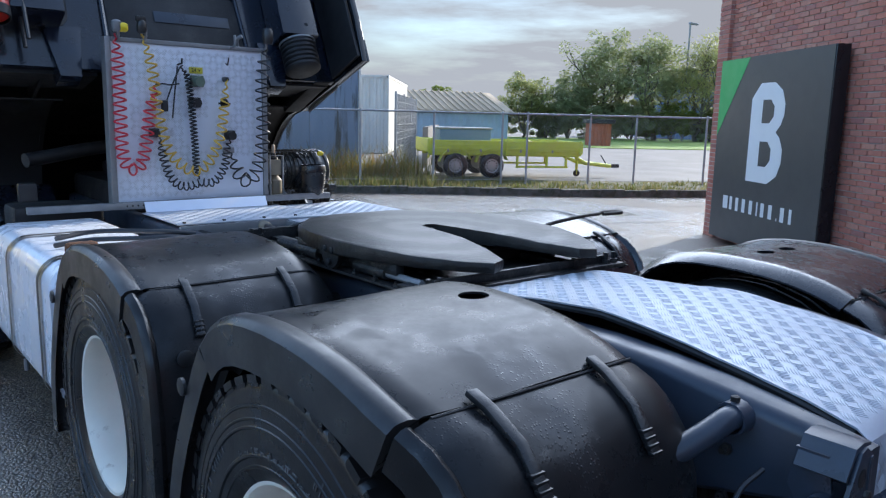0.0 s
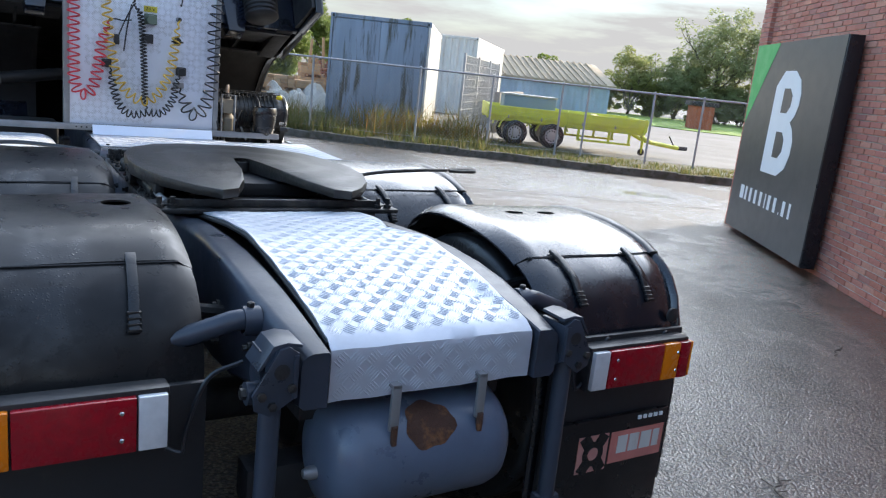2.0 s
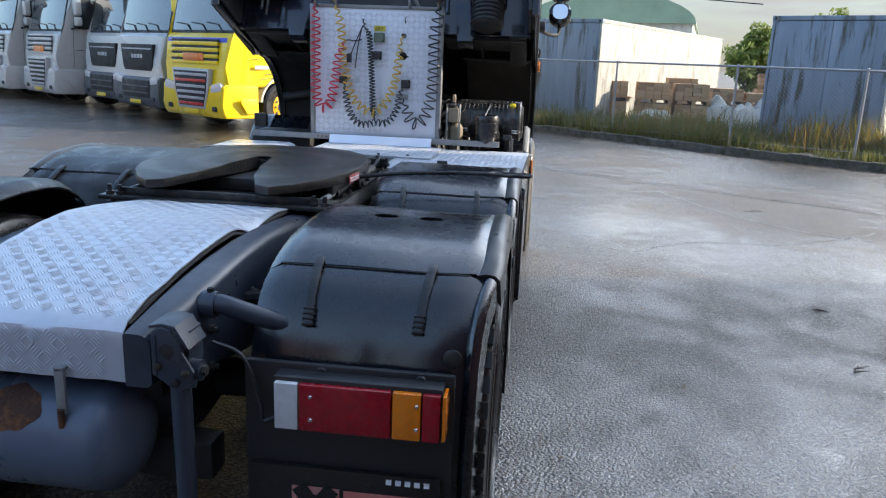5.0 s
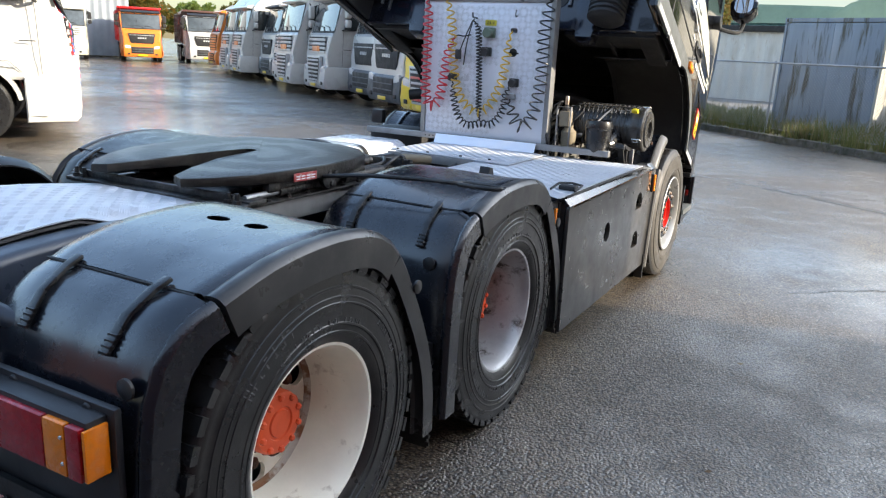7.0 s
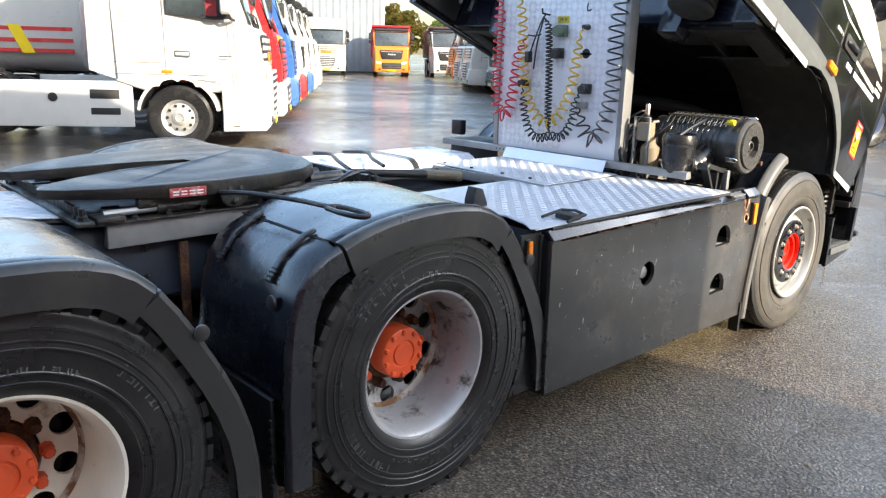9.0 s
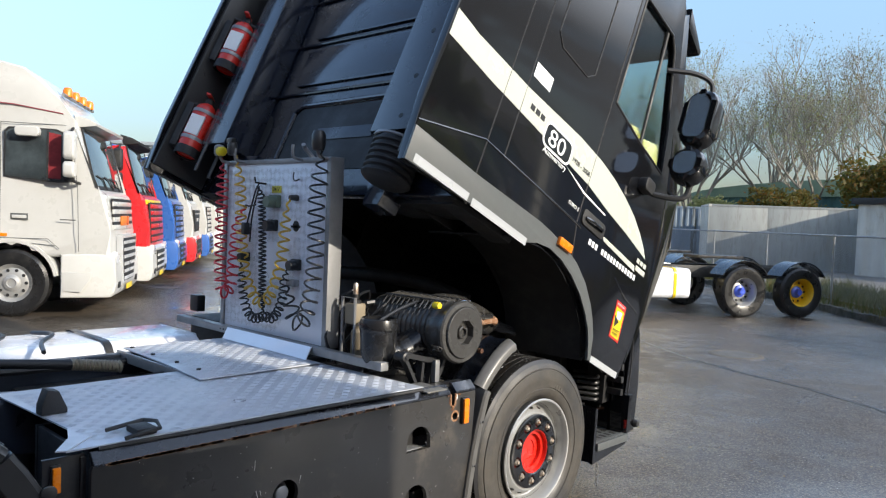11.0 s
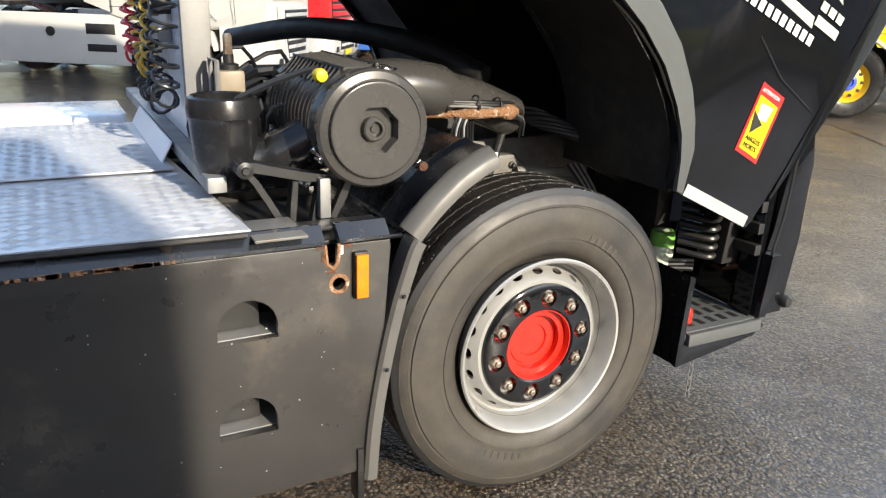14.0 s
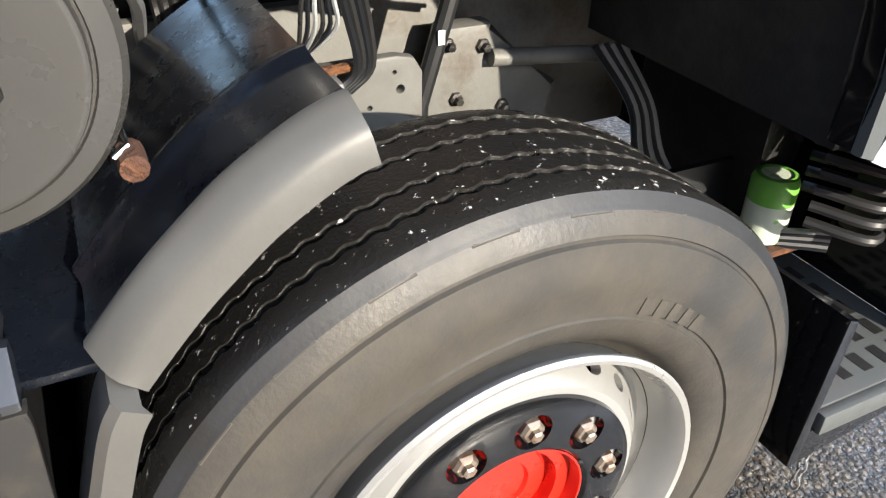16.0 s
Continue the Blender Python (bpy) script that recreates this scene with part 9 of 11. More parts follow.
# ---- pallets of pavers and timber beside the long container ----
def pallet_stack(p, d, sx, sy, sz, seed, label):
    g = thing("paver_pallet", label, "pallet", "pallets of pavers", m=frame_at(p, d))
    for k in range(3):
        part("runner", box_bm(0.05 + k * (sx - 0.2) / 2, 0.15 + k * (sx - 0.2) / 2, 0, sy, 0.0, 0.09, 0.004), M_WOOD, g)
    for k in range(6):
        part("board", box_bm(0, sx, k * sy / 6 + 0.01, (k + 1) * sy / 6 - 0.02, 0.09, 0.112, 0.003), M_WOOD, g)
    r = random.Random(seed)
    bm = bmesh.new()
    ny, nz, nx = int(sy / 0.21), int(sz / 0.105), int(sx / 0.21)
    vs, fs = [], []
    for i in range(nx):
        for j in range(ny):
            for k in range(nz):
                if 0 < i < nx - 1 and 0 < j < ny - 1 and k < nz - 1:
                    continue
                x0, y0, z0 = i * 0.21 + r.uniform(0, 0.012), j * 0.21 + r.uniform(0, 0.012), 0.115 + k * 0.105
                n = len(vs)
                vs += [(x0 + a * 0.198, y0 + b * 0.198, z0 + c * 0.098) for c in (0, 1) for b in (0, 1) for a in (0, 1)]
                fs += [tuple(n + q for q in f) for f in ((0, 1, 3, 2), (4, 6, 7, 5), (0, 4, 5, 1), (2, 3, 7, 6), (0, 2, 6, 4), (1, 5, 7, 3))]
    bm.free()
    me = bpy.data.meshes.new("pavers")
    me.from_pydata(vs, [], fs)
    me.materials.append(M_PAVER)
    ob = new("paver_block", me)
    ob.parent = g
    ob["kind"] = "stuff"
    return g


M_WOOD_RED = mat("red_brown_pallet_wood", (0.30, 0.13, 0.085), 0.85, bump=0.15, stretch=(2, 2, 12), dark=0.55)
M_SHEETING = mat("dirty_white_sheeting", (0.62, 0.60, 0.54), 0.55, bump=0.25, bscale=14, dark=0.7, stain=(0.35, 0.31, 0.24), stain_at=(0.55, 0.7))
for x, y, low, high in ((2.80, 17.35, 0.42, 0.50), (3.84, 16.95, 0.42, 0.48), (4.84, 16.98, 0.42, 0.48), (5.95, 17.90, 0.42, 0.40), (6.95, 18.20, 0.52, 0.30), (5.0, 19.4, 0.5, 0.6)):
    pallet_stack((x, y, 0.17), (0.06, 1), 0.95, 0.98, low, int(x * 7), "brown pavers stacked on a wooden pallet")
    pallet_stack((x, y, 0.29 + 0.105 * int(low / 0.105)), (0.05, 1), 0.95, 0.98, high, int(x * 9), "brown pavers on a pallet set on another stack")
pallet_stack((7.55, 19.5, 0.17), (0.1, 1), 0.95, 0.98, 0.85, 51, "brown pavers stacked on a wooden pallet")
pallet_stack((7.55, 19.5, 1.13), (0.2, 1), 0.80, 0.80, 0.32, 52, "small pack of pale pavers on a pallet")


def sheeting(p, sx, sy, h, seed):
    """A lumpy heap under crumpled sheeting."""
    bm = bmesh.new()
    n = 18
    rows = []
    for i in range(n + 1):
        row = []
        for j in range(n + 1):
            u, v = i / n * 2 - 1, j / n * 2 - 1
            edge = max(0.0, 1 - max(abs(u), abs(v)) ** 4)
            z = h * edge * (0.72 + 0.5 * noise.noise(Vector((u * 1.7 + seed, v * 1.7, 0)))) + 0.07 * edge * noise.noise(Vector((u * 6, v * 6 + seed, 1)))
            row.append(bm.verts.new((u * sx, v * sy, max(0.0, z))))
        rows.append(row)
    for a, b in zip(rows, rows[1:]):
        for j in range(n):
            bm.faces.new((a[j], b[j], b[j + 1], a[j + 1]))
    ob = link_mesh("tarpaulin", bm, M_SHEETING, m=Matrix.Translation(p))
    return tagged(ob, "dirty white crumpled tarpaulin over a low heap by the pavers", "tarpaulin", "tarpaulins")


sheeting((6.2, 17.35, 0.17), 0.75, 0.40, 0.85, 1)
sheeting((7.35, 18.0, 0.17), 0.70, 0.50, 0.80, 5)
sheeting((4.2, 16.45, 0.17), 0.65, 0.30, 0.40, 9)


def wooden_pallet(m, wood, label):
    pl = thing("wooden_pallet", label, "pallet", "loose wooden pallets", m=m)
    for j in range(3):
        for q in range(3):
            part("block", box_bm(-0.5 + q * 0.45, -0.4 + q * 0.45, -0.58 + j * 0.53, -0.48 + j * 0.53, 0.022, 0.1, 0.003), wood, pl)
        part("runner", box_bm(-0.5, 0.5, -0.58 + j * 0.53, -0.48 + j * 0.53, 0.0, 0.022, 0.003), wood, pl)
    for j in range(6):
        part("board", box_bm(-0.5 + j * 0.178, -0.39 + j * 0.178, -0.58, 0.58, 0.1, 0.122, 0.003), wood, pl)


rnd = random.Random(3)
for col, (x, y, count) in enumerate(((9.0, 20.6, 10), (10.1, 21.3, 11), (9.6, 22.4, 12))):
    for k in range(count):
        m = Matrix.Translation((x + rnd.uniform(-0.09, 0.09), y + rnd.uniform(-0.09, 0.09), 0.17 + k * 0.126)) @ Matrix.Rotation(rnd.uniform(-0.12, 0.12) + 0.4, 4, "Z")
        wooden_pallet(m, M_WOOD_RED, "red-brown wooden pallet in an uneven stack")
for k in range(3):
    m = Matrix.Translation((8.35 + 0.13 * k, 19.5 - 0.05 * k, 0.20)) @ Matrix.Rotation(radians(10 + 6 * k), 4, "Z") @ Matrix.Rotation(radians(-68 + 4 * k), 4, "Y") @ Matrix.Translation((0.5, 0, 0))
    wooden_pallet(m, M_WOOD, "weathered wooden pallet leaning against the heap")
for k, (x, y, top) in enumerate(((8.1, 20.4, 2.15), (9.35, 21.9, 2.3), (9.5, 21.95, 2.25), (8.6, 19.8, 1.7))):
    tagged(link_mesh("timber_beam", box_bm(-0.04, 0.04, -0.03, 0.03, 0.0, top, 0.004, m=Matrix.Translation((x, y, 0.17)) @ Matrix.Rotation(radians((3, -4, 5, -16)[k]), 4, "Y")), M_WOOD), "pale upright timber beam by the pallets", "timber", "leaning timber beams")

# ---- wire panel fence between the container and the trailer ----
side_fence = thing("panel_fence", "grey double-wire panel fence on square posts", "fence", m=frame_at((9.35, 12.75, 0.17), (0.66, 0.75)))
for k in range(4):
    part("fence_post", box_bm(-0.03, 0.03, k * 2.5 - 0.03, k * 2.5 + 0.03, 0, 2.05, 0.004), M_FENCE, side_fence)
for k in range(3):
    bm = bmesh.new()
    for j in range(49):
        box(bm, -0.003, 0.003, k * 2.5 + 0.05 + j * 0.05 - 0.0025, k * 2.5 + 0.05 + j * 0.05 + 0.0025, 0.05, 2.0)
    for j in range(11):
        for x in (-0.008, 0.004):
            box(bm, x, x + 0.004, k * 2.5 + 0.03, k * 2.5 + 2.47, 0.05 + j * 0.195, 0.058 + j * 0.195)
    part("wire_panel", bm, M_FENCE, side_fence, smooth=False)["kind"] = "stuff"
wall = link_mesh("low_wall", box_bm(-0.08, 0.08, 0.0, 8.0, 0.0, 1.15, 0.01), M_YARD, m=frame_at((11.6, 14.4, 0.17), (0.66, 0.75)))
tagged(wall, "pale concrete panel wall behind the wire fence", "wall", kind="structure")

# ---- lime flatbed trailer ----
tr = thing("flatbed_trailer", "lime yellow two-axle flatbed trailer with drawbar", "trailer", m=frame_at((9.73, 12.18, 0.17), (0.87, -0.48)))
part("bed_deck", box_bm(-0.87, 0.87, 0.03, 3.86, 0.70, 0.76, 0.01), M_LIME, tr)
part("tail_board", box_bm(-0.93, 0.93, 0.0, 0.03, 0.62, 0.93, 0.008), M_LIME, tr)
part("head_board", box_bm(-0.93, 0.93, 3.86, 3.89, 0.62, 0.90, 0.008), M_LIME, tr)
for s in (-1, 1):
    x0, x1 = sorted((s * 0.90, s * 0.93))
    for y0, y1 in ((0.03, 1.93), (1.96, 3.86)):
        part("side_board", box_bm(x0, x1, y0, y1, 0.66, 0.91, 0.006), M_LIME, tr)
        for zz in (0.72, 0.80, 0.88):
            part("board_bead", box_bm(*sorted((s * 0.93, s * 0.938)), y0 + 0.02, y1 - 0.02, zz - 0.008, zz + 0.008, 0.003), M_LIME, tr)
    for y in (0.05, 1.945, 3.83):
        part("stake", box_bm(*sorted((s * 0.885, s * 0.948)), y - 0.025, y + 0.025, 0.58, 0.93, 0.005), M_LIME, tr)
    for y in (0.50, 1.30, 2.30, 3.10):
        part("board_latch", box_bm(*sorted((s * 0.93, s * 0.95)), y - 0.02, y + 0.02, 0.63, 0.70, 0.003), M_STEEL, tr)
    part("chassis_beam", box_bm(*sorted((s * 0.42, s * 0.50)), 0.1, 3.95, 0.52, 0.69, 0.008), M_LIME, tr)
    for y in (0.70, 1.60):
        arc = [(y + 0.40 * math.cos(radians(a)), 0.33 + 0.40 * math.sin(radians(a))) for a in range(172, 7, -11)]
        part("mud_guard", arch_sheet(bmesh.new(), arc, *sorted((s * 0.66, s * 0.95)), 0.012, 0.0, 2), M_LIME, tr)
    part("side_skirt", box_bm(*sorted((s * 0.86, s * 0.89)), 0.03, 3.86, 0.56, 0.66, 0.006), M_LIME, tr)
    for y in (2.25, 3.0, 3.5):
        part("hanger", box_bm(*sorted((s * 0.80, s * 0.84)), y - 0.03, y + 0.03, 0.28, 0.60, 0.006), M_LIME, tr)
    part("low_rail", box_bm(*sorted((s * 0.80, s * 0.84)), 2.22, 3.55, 0.26, 0.31, 0.006), M_LIME, tr)
part("load_box", box_bm(-0.80, 0.10, 0.45, 1.75, 0.765, 1.16, 0.02), M_DARK_BLUE, tr, "dark blue box on the bed")
part("load_lid", box_bm(-0.83, 0.13, 0.42, 1.78, 1.16, 1.20, 0.012), M_FENCE, tr)
part("rope_hoop", tube_bm(curve_pts([(0.4, 2.4, 0.77), (0.3, 2.6, 0.88), (-0.1, 2.9, 0.86), (-0.4, 3.1, 0.77)], 6), 0.02, 6), M_DARK, tr)
for s in (-1, 1):
    part("draw_bar", tube_bm([(s * 0.46, 3.90, 0.50), (s * 0.30, 4.2, 0.36), (s * 0.05, 5.0, 0.28)], 0.05, 8), M_LIME, tr)
part("coupling_head", box_bm(-0.06, 0.06, 4.9, 5.25, 0.23, 0.33, 0.02), M_DARK, tr)
part("brake_lever", tube_bm([(0.0, 4.9, 0.33), (0.0, 4.75, 0.55)], 0.018, 6), M_DARK, tr)
part("jack_stand", tube_bm([(0.12, 4.05, 0.06), (0.12, 4.05, 0.78)], 0.035, 10), M_LIME, tr)
part("jack_wheel", lathe(bmesh.new(), [(0, -0.03), (0.08, -0.03), (0.09, 0.0), (0.08, 0.03), (0, 0.03)], "x", 18, (0.12, 4.05, 0.092)), M_RUBBER, tr)
part("jack_crank", tube_bm([(0.12, 4.05, 0.78), (0.2, 4.05, 0.80), (0.2, 4.15, 0.80)], 0.014, 6), M_STEEL, tr)
for x in (-0.80, 0.80):
    for y in (0.70, 1.60):
        wh = part("wheel", lathe(bmesh.new(), [(0.17, -0.11), (0.25, -0.12), (0.290, -0.10), (0.305, -0.06), (0.305, 0.06), (0.290, 0.10), (0.25, 0.12), (0.17, 0.11)], "x", 32, (x, y, 0.305)), M_RUBBER, tr, "small black trailer wheel")
        part("wheel_rim", lathe(bmesh.new(), [(0.18, -0.09), (0.195, -0.115), (0.16, -0.075), (0.07, -0.085), (0, -0.09), (0, 0.09), (0.07, 0.085), (0.16, 0.075), (0.195, 0.115), (0.18, 0.09)], "x", 24, (x, y, 0.305)), M_RIM_SILVER, wh)
        for k in range(12):
            a = 2 * math.pi * k / 12
            sx = 1 if x > 0 else -1
            part("rim_hole", lathe(bmesh.new(), [(0, sx * 0.086), (0.018, sx * 0.086), (0.018, sx * 0.07)], "x", 8, (x, y + 0.125 * math.cos(a), 0.305 + 0.125 * math.sin(a))), M_DARK, wh)


# ---- parked lorries ----
def paint(name, col, rough=0.3):
    return mat(name, col, rough, coat=0.4, bump=0.006, dark=0.9, scale=2.0, rvar=0.06)


P_WHITE = paint("white_lorry_paint", (0.49, 0.49, 0.47))
P_CREAM = paint("cream_lorry_paint", (0.66, 0.65, 0.56))
P_YELLOW = paint("yellow_lorry_paint", (0.82, 0.58, 0.01))
P_RED = paint("red_lorry_paint", (0.55, 0.02, 0.025))
P_BLUE = paint("blue_lorry_paint", (0.03, 0.11, 0.36))
P_BLUE2 = paint("bright_blue_paint", (0.05, 0.10, 0.55))
P_ORANGE = paint("orange_lorry_paint", (0.75, 0.20, 0.03))
P_BROWN = paint("dark_brown_paint", (0.10, 0.05, 0.04))
P_SILVER = paint("silver_grille_paint", (0.42, 0.43, 0.44))
P_YRIM = mat("yellow_rim_paint", (0.72, 0.42, 0.01), 0.4)
P_MAROON = paint("dark_red_line", (0.22, 0.03, 0.04))
P_GREYPL = mat("grey_bumper_plastic", (0.09, 0.10, 0.11), 0.5, bump=0.02)


def arch_points(r, z, a0=40, a1=141):
    return [(r * math.cos(radians(a)), z + r * math.sin(radians(a))) for a in range(a0, a1, 10)]


def cab_outline(high):
    """Side outline of a forward-control cab with a sloping roof of that height."""
    d = high - 3.8
    out = [(-0.95, 1.08), (-0.95, 3.28 + d), (-0.93, 3.58 + d), (-0.86, 3.73 + d), (-0.70, 3.80 + d), (-0.25, 3.80 + d), (0.12, 3.72 + d), (0.42, 3.52 + d * 0.9), (0.66, 3.24 + d * 0.7), (0.84, 3.00 + d * 0.25), (0.90, 2.90), (1.12, 2.00), (1.27, 1.90), (1.35, 1.32), (1.36, 0.92)]
    out = [(y, min(z, high)) for y, z in out]
    return out + arch_points(0.62, 0.53)


def round_front(ob):
    """Draws the front corners of a cab in, as seen from above."""
    for v in ob.data.vertices:
        if v.co.y > 0.75 and abs(v.co.x) > 0.95:
            v.co.x -= math.copysign(0.16 * min(1.0, (v.co.y - 0.75) / 0.6) ** 2, v.co.x)


def lorry(label, body, p, d, grille=None, bumper=None, hub=None, rim=None, stripe=None, high=3.45, style="slats", tipper=None, group="parked lorries", chassis=True, skirts=None, rim_rear=None, amber=False, axles=(-3.5,), curtain=None, line=None, mirrors=None):
    """A lorry with its nose along d; p is the ground under the middle of its front axle."""
    g = thing("parked_truck", label, "truck", group, m=frame_at((p[0], p[1], 0.0), d))
    grille, bumper, rim = grille or body, bumper or body, rim or M_RIM_SILVER
    H = high
    round_front(part("cab_body", prism_bm(cab_outline(H), "x", -1.235, 1.235, 0.06, 3), body, g, "painted cab"))
    screen = part("wind_screen", prism_bm([(1.115, 2.04), (0.905, 2.90), (0.925, 2.905), (1.135, 2.045)], "x", -1.085, 1.085, 0.004), M_WINDOW, g, "wide windscreen")
    part("screen_surround", prism_bm([(1.122, 1.965), (1.11, 2.04), (1.135, 2.045), (1.15, 1.965)], "x", -1.09, 1.09, 0.003), M_DARK, g)
    for sx in (1, -1):
        part("screen_pillar", prism_bm([(1.13, 1.97), (0.90, 2.91), (0.925, 2.91), (1.155, 1.97)], "x", min(sx * 1.085, sx * 1.12), max(sx * 1.085, sx * 1.12), 0.003), M_DARK, g)
    visor = part("sun_visor", prism_bm([(0.86, 2.92), (1.12, 2.96), (1.13, 3.00), (1.02, 3.06), (0.80, 3.12)], "x", -1.13, 1.13, 0.012), body if H > 3.3 else M_DARK, g)
    low = part("bumper", prism_bm([(0.68, 0.30), (1.36, 0.30), (1.43, 0.38), (1.45, 0.55), (1.43, 0.92), (1.34, 0.99), (0.68, 0.97)], "x", -1.245, 1.245, 0.04, 3), bumper, g)
    round_front(low)
    if style == "frame":
        for k in range(4):
            part("grille_slat", box_bm(-0.82, 0.82, 1.335 - k * 0.006, 1.372 - k * 0.008, 1.36 + k * 0.125, 1.435 + k * 0.125, 0.012), grille, g)
            part("grille_gap", box_bm(-0.84, 0.84, 1.325 - k * 0.006, 1.358 - k * 0.008, 1.437 + k * 0.125, 1.483 + k * 0.125, 0.004), M_DARK, g)
        part("front_plate", box_bm(-0.36, 0.36, 1.372, 1.384, 1.42, 1.58, 0.004), P_ORANGE, g, "orange plate on the grille")
        part("grille_frame", prism_bm([(-0.66, 1.27), (0.66, 1.27), (0.60, 0.86), (0.47, 0.46), (-0.47, 0.46), (-0.60, 0.86)], "y", 1.36, 1.462, 0.014), P_SILVER, g, "silver grille surround")
        part("grille_panel", prism_bm([(-0.60, 1.22), (0.60, 1.22), (0.55, 0.86), (0.43, 0.51), (-0.43, 0.51), (-0.55, 0.86)], "y", 1.455, 1.466, 0.002), M_DARK, g)
        for k in range(6):
            w = 0.435 + 0.026 * k
            part("grille_slat", box_bm(-w, w, 1.462, 1.482, 0.53 + k * 0.118, 0.585 + k * 0.118, 0.008), P_SILVER if k % 4 else (P_RED if body is P_YELLOW else P_SILVER), g)
    elif style == "dark":
        part("grille_panel", prism_bm([(-0.78, 1.72), (0.78, 1.72), (0.70, 1.22), (0.62, 1.12), (-0.62, 1.12), (-0.70, 1.22)], "y", 1.30, 1.375, 0.01), M_DARK, g, "black grille")
        part("grille_bar", box_bm(-0.70, 0.70, 1.372, 1.386, 1.60, 1.63, 0.004), P_SILVER, g)
        for k in range(4):
            part("badge_bar", box_bm(-0.26 + k * 0.135, -0.16 + k * 0.135, 1.374, 1.384, 1.40, 1.49, 0.003), P_SILVER, g)
        part("lower_grille", box_bm(-0.66, 0.66, 1.43, 1.458, 0.50, 0.90, 0.012), M_DARK, g)
        for k in range(2):
            part("grille_slat", box_bm(-0.62, 0.62, 1.452, 1.466, 0.60 + k * 0.15, 0.63 + k * 0.15, 0.005), P_GREYPL, g)
    else:
        part("grille_panel", prism_bm([(1.378, 1.04), (1.335, 1.84), (1.30, 1.84), (1.33, 1.04)], "x", -0.84, 0.84, 0.004), M_DARK, g)
        for k in range(6):
            part("grille_slat", box_bm(-0.82, 0.82, 1.345 - k * 0.006, 1.395 - k * 0.008, 1.07 + k * 0.13, 1.155 + k * 0.13, 0.01), grille, g)
        part("lower_grille", box_bm(-0.55, 0.55, 1.43, 1.458, 0.46, 0.88, 0.01), M_DARK, g)
        for k in range(3):
            part("grille_slat", box_bm(-0.52, 0.52, 1.45, 1.470, 0.52 + k * 0.12, 0.57 + k * 0.12, 0.006), bumper, g)
    part("number_plate", box_bm(-0.26, 0.26, 1.468, 1.476, 0.36, 0.45, 0.002), P_YELLOW, g)
    for s in (1, -1):
        part("head_lamp", prism_bm([(s * 0.66, 0.80), (s * 1.00, 0.84), (s * 1.02, 0.96), (s * 0.95, 1.01), (s * 0.68, 0.96)][:: s], "y", 1.36, 1.438, 0.012), M_WHITE_LENS, g, "clear headlamp")
        part("fog_lamp", prism_bm(rounded(0.16, 0.10, 0.03, 3, s * 0.80, 0.48), "y", 1.40, 1.462, 0.008), M_DARK, g)
        win = [(-0.10, 2.14), (0.60, 2.08), (0.84, 2.10), (0.76, 2.60), (0.66, 2.80), (0.56, 2.84), (-0.04, 2.84), (-0.10, 2.78)]
        part("window_frame", prism_bm([(y + (0.025 if y > 0.3 else -0.025), z + (0.025 if z > 2.4 else -0.025)) for y, z in win], "x", min(s * 1.226, s * 1.237), max(s * 1.226, s * 1.237)), M_DARK, g)
        side = part("side_window", prism_bm(win, "x", min(s * 1.23, s * 1.241), max(s * 1.23, s * 1.241)), M_WINDOW, g, "dark side window")
        part("window_bar", box_bm(min(s * 1.238, s * 1.245), max(s * 1.238, s * 1.245), 0.46, 0.485, 2.10, 2.83), M_DARK, g)
        if curtain:
            part("curtain", prism_bm([(0.49, 2.12), (0.66, 2.11), (0.66, 2.78), (0.49, 2.81)], "x", min(s * 1.2405, s * 1.2425), max(s * 1.2405, s * 1.2425)), curtain, g, "red curtain at the window")
        for pts in ([(-0.16, 1.16), (-0.17, 2.93)], [(0.93, 1.02), (0.90, 1.95), (0.80, 2.85)], [(-0.16, 1.16), (0.60, 1.10)], [(-0.17, 2.93), (0.80, 2.93)]):
            part("door_seam", tube_bm([(s * (1.236 if y < 0.76 else 1.225), y, zz) for y, zz in pts], 0.0055, 5), M_TRIM_GREY, g)
        hd = part("door_handle", box_bm(min(s * 1.235, s * 1.258), max(s * 1.235, s * 1.258), 0.0, 0.20, 1.50, 1.55, 0.01), body, g)
        part("handle_recess", box_bm(min(s * 1.234, s * 1.2385), max(s * 1.234, s * 1.2385), -0.02, 0.22, 1.475, 1.575, 0.002), M_TRIM_GREY, g)
        part("maker_bar", box_bm(min(s * 1.234, s * 1.239), max(s * 1.234, s * 1.239), 0.66, 0.88, 1.49, 1.505), M_DARK, g)
        part("body_seam", tube_bm([(s * 1.2365, -0.93, 1.38), (s * 1.2365, -0.20, 1.38)], 0.005, 5), M_TRIM_GREY, g)
        part("body_seam", tube_bm([(s * 1.2365, -0.93, 1.20), (s * 1.2365, 0.5, 1.20), (s * 1.2365, 0.66, 1.05)], 0.006, 5), M_TRIM_GREY, g)
        if H > 3.3:
            part("roof_seam", tube_bm([(s * 1.2365, -0.93, 3.24), (s * 1.2365, 0.0, 3.20), (s * 1.236, 0.68, 3.10)], 0.012 if line else 0.007, 5), line or M_TRIM_GREY, g)
        press = rounded(0.50, 0.86, 0.07, 4, -0.56, 2.42)
        part("pressed_field", prism_bm(press, "x", min(s * 1.230, s * 1.2385), max(s * 1.230, s * 1.2385), 0.003), body, g)
        part("field_seam", tube_bm([(s * 1.239, y, z) for y, z in press + press[:1]], 0.003, 4), M_TRIM_GREY, g)
        mm = mirrors or M_DARK
        part("mirror_housing", prism_bm(rounded(0.24, 0.42, 0.08, 4, s * 1.40, 2.62), "y", 0.74, 0.90, 0.045, 3), mm, g, "upper mirror housing")
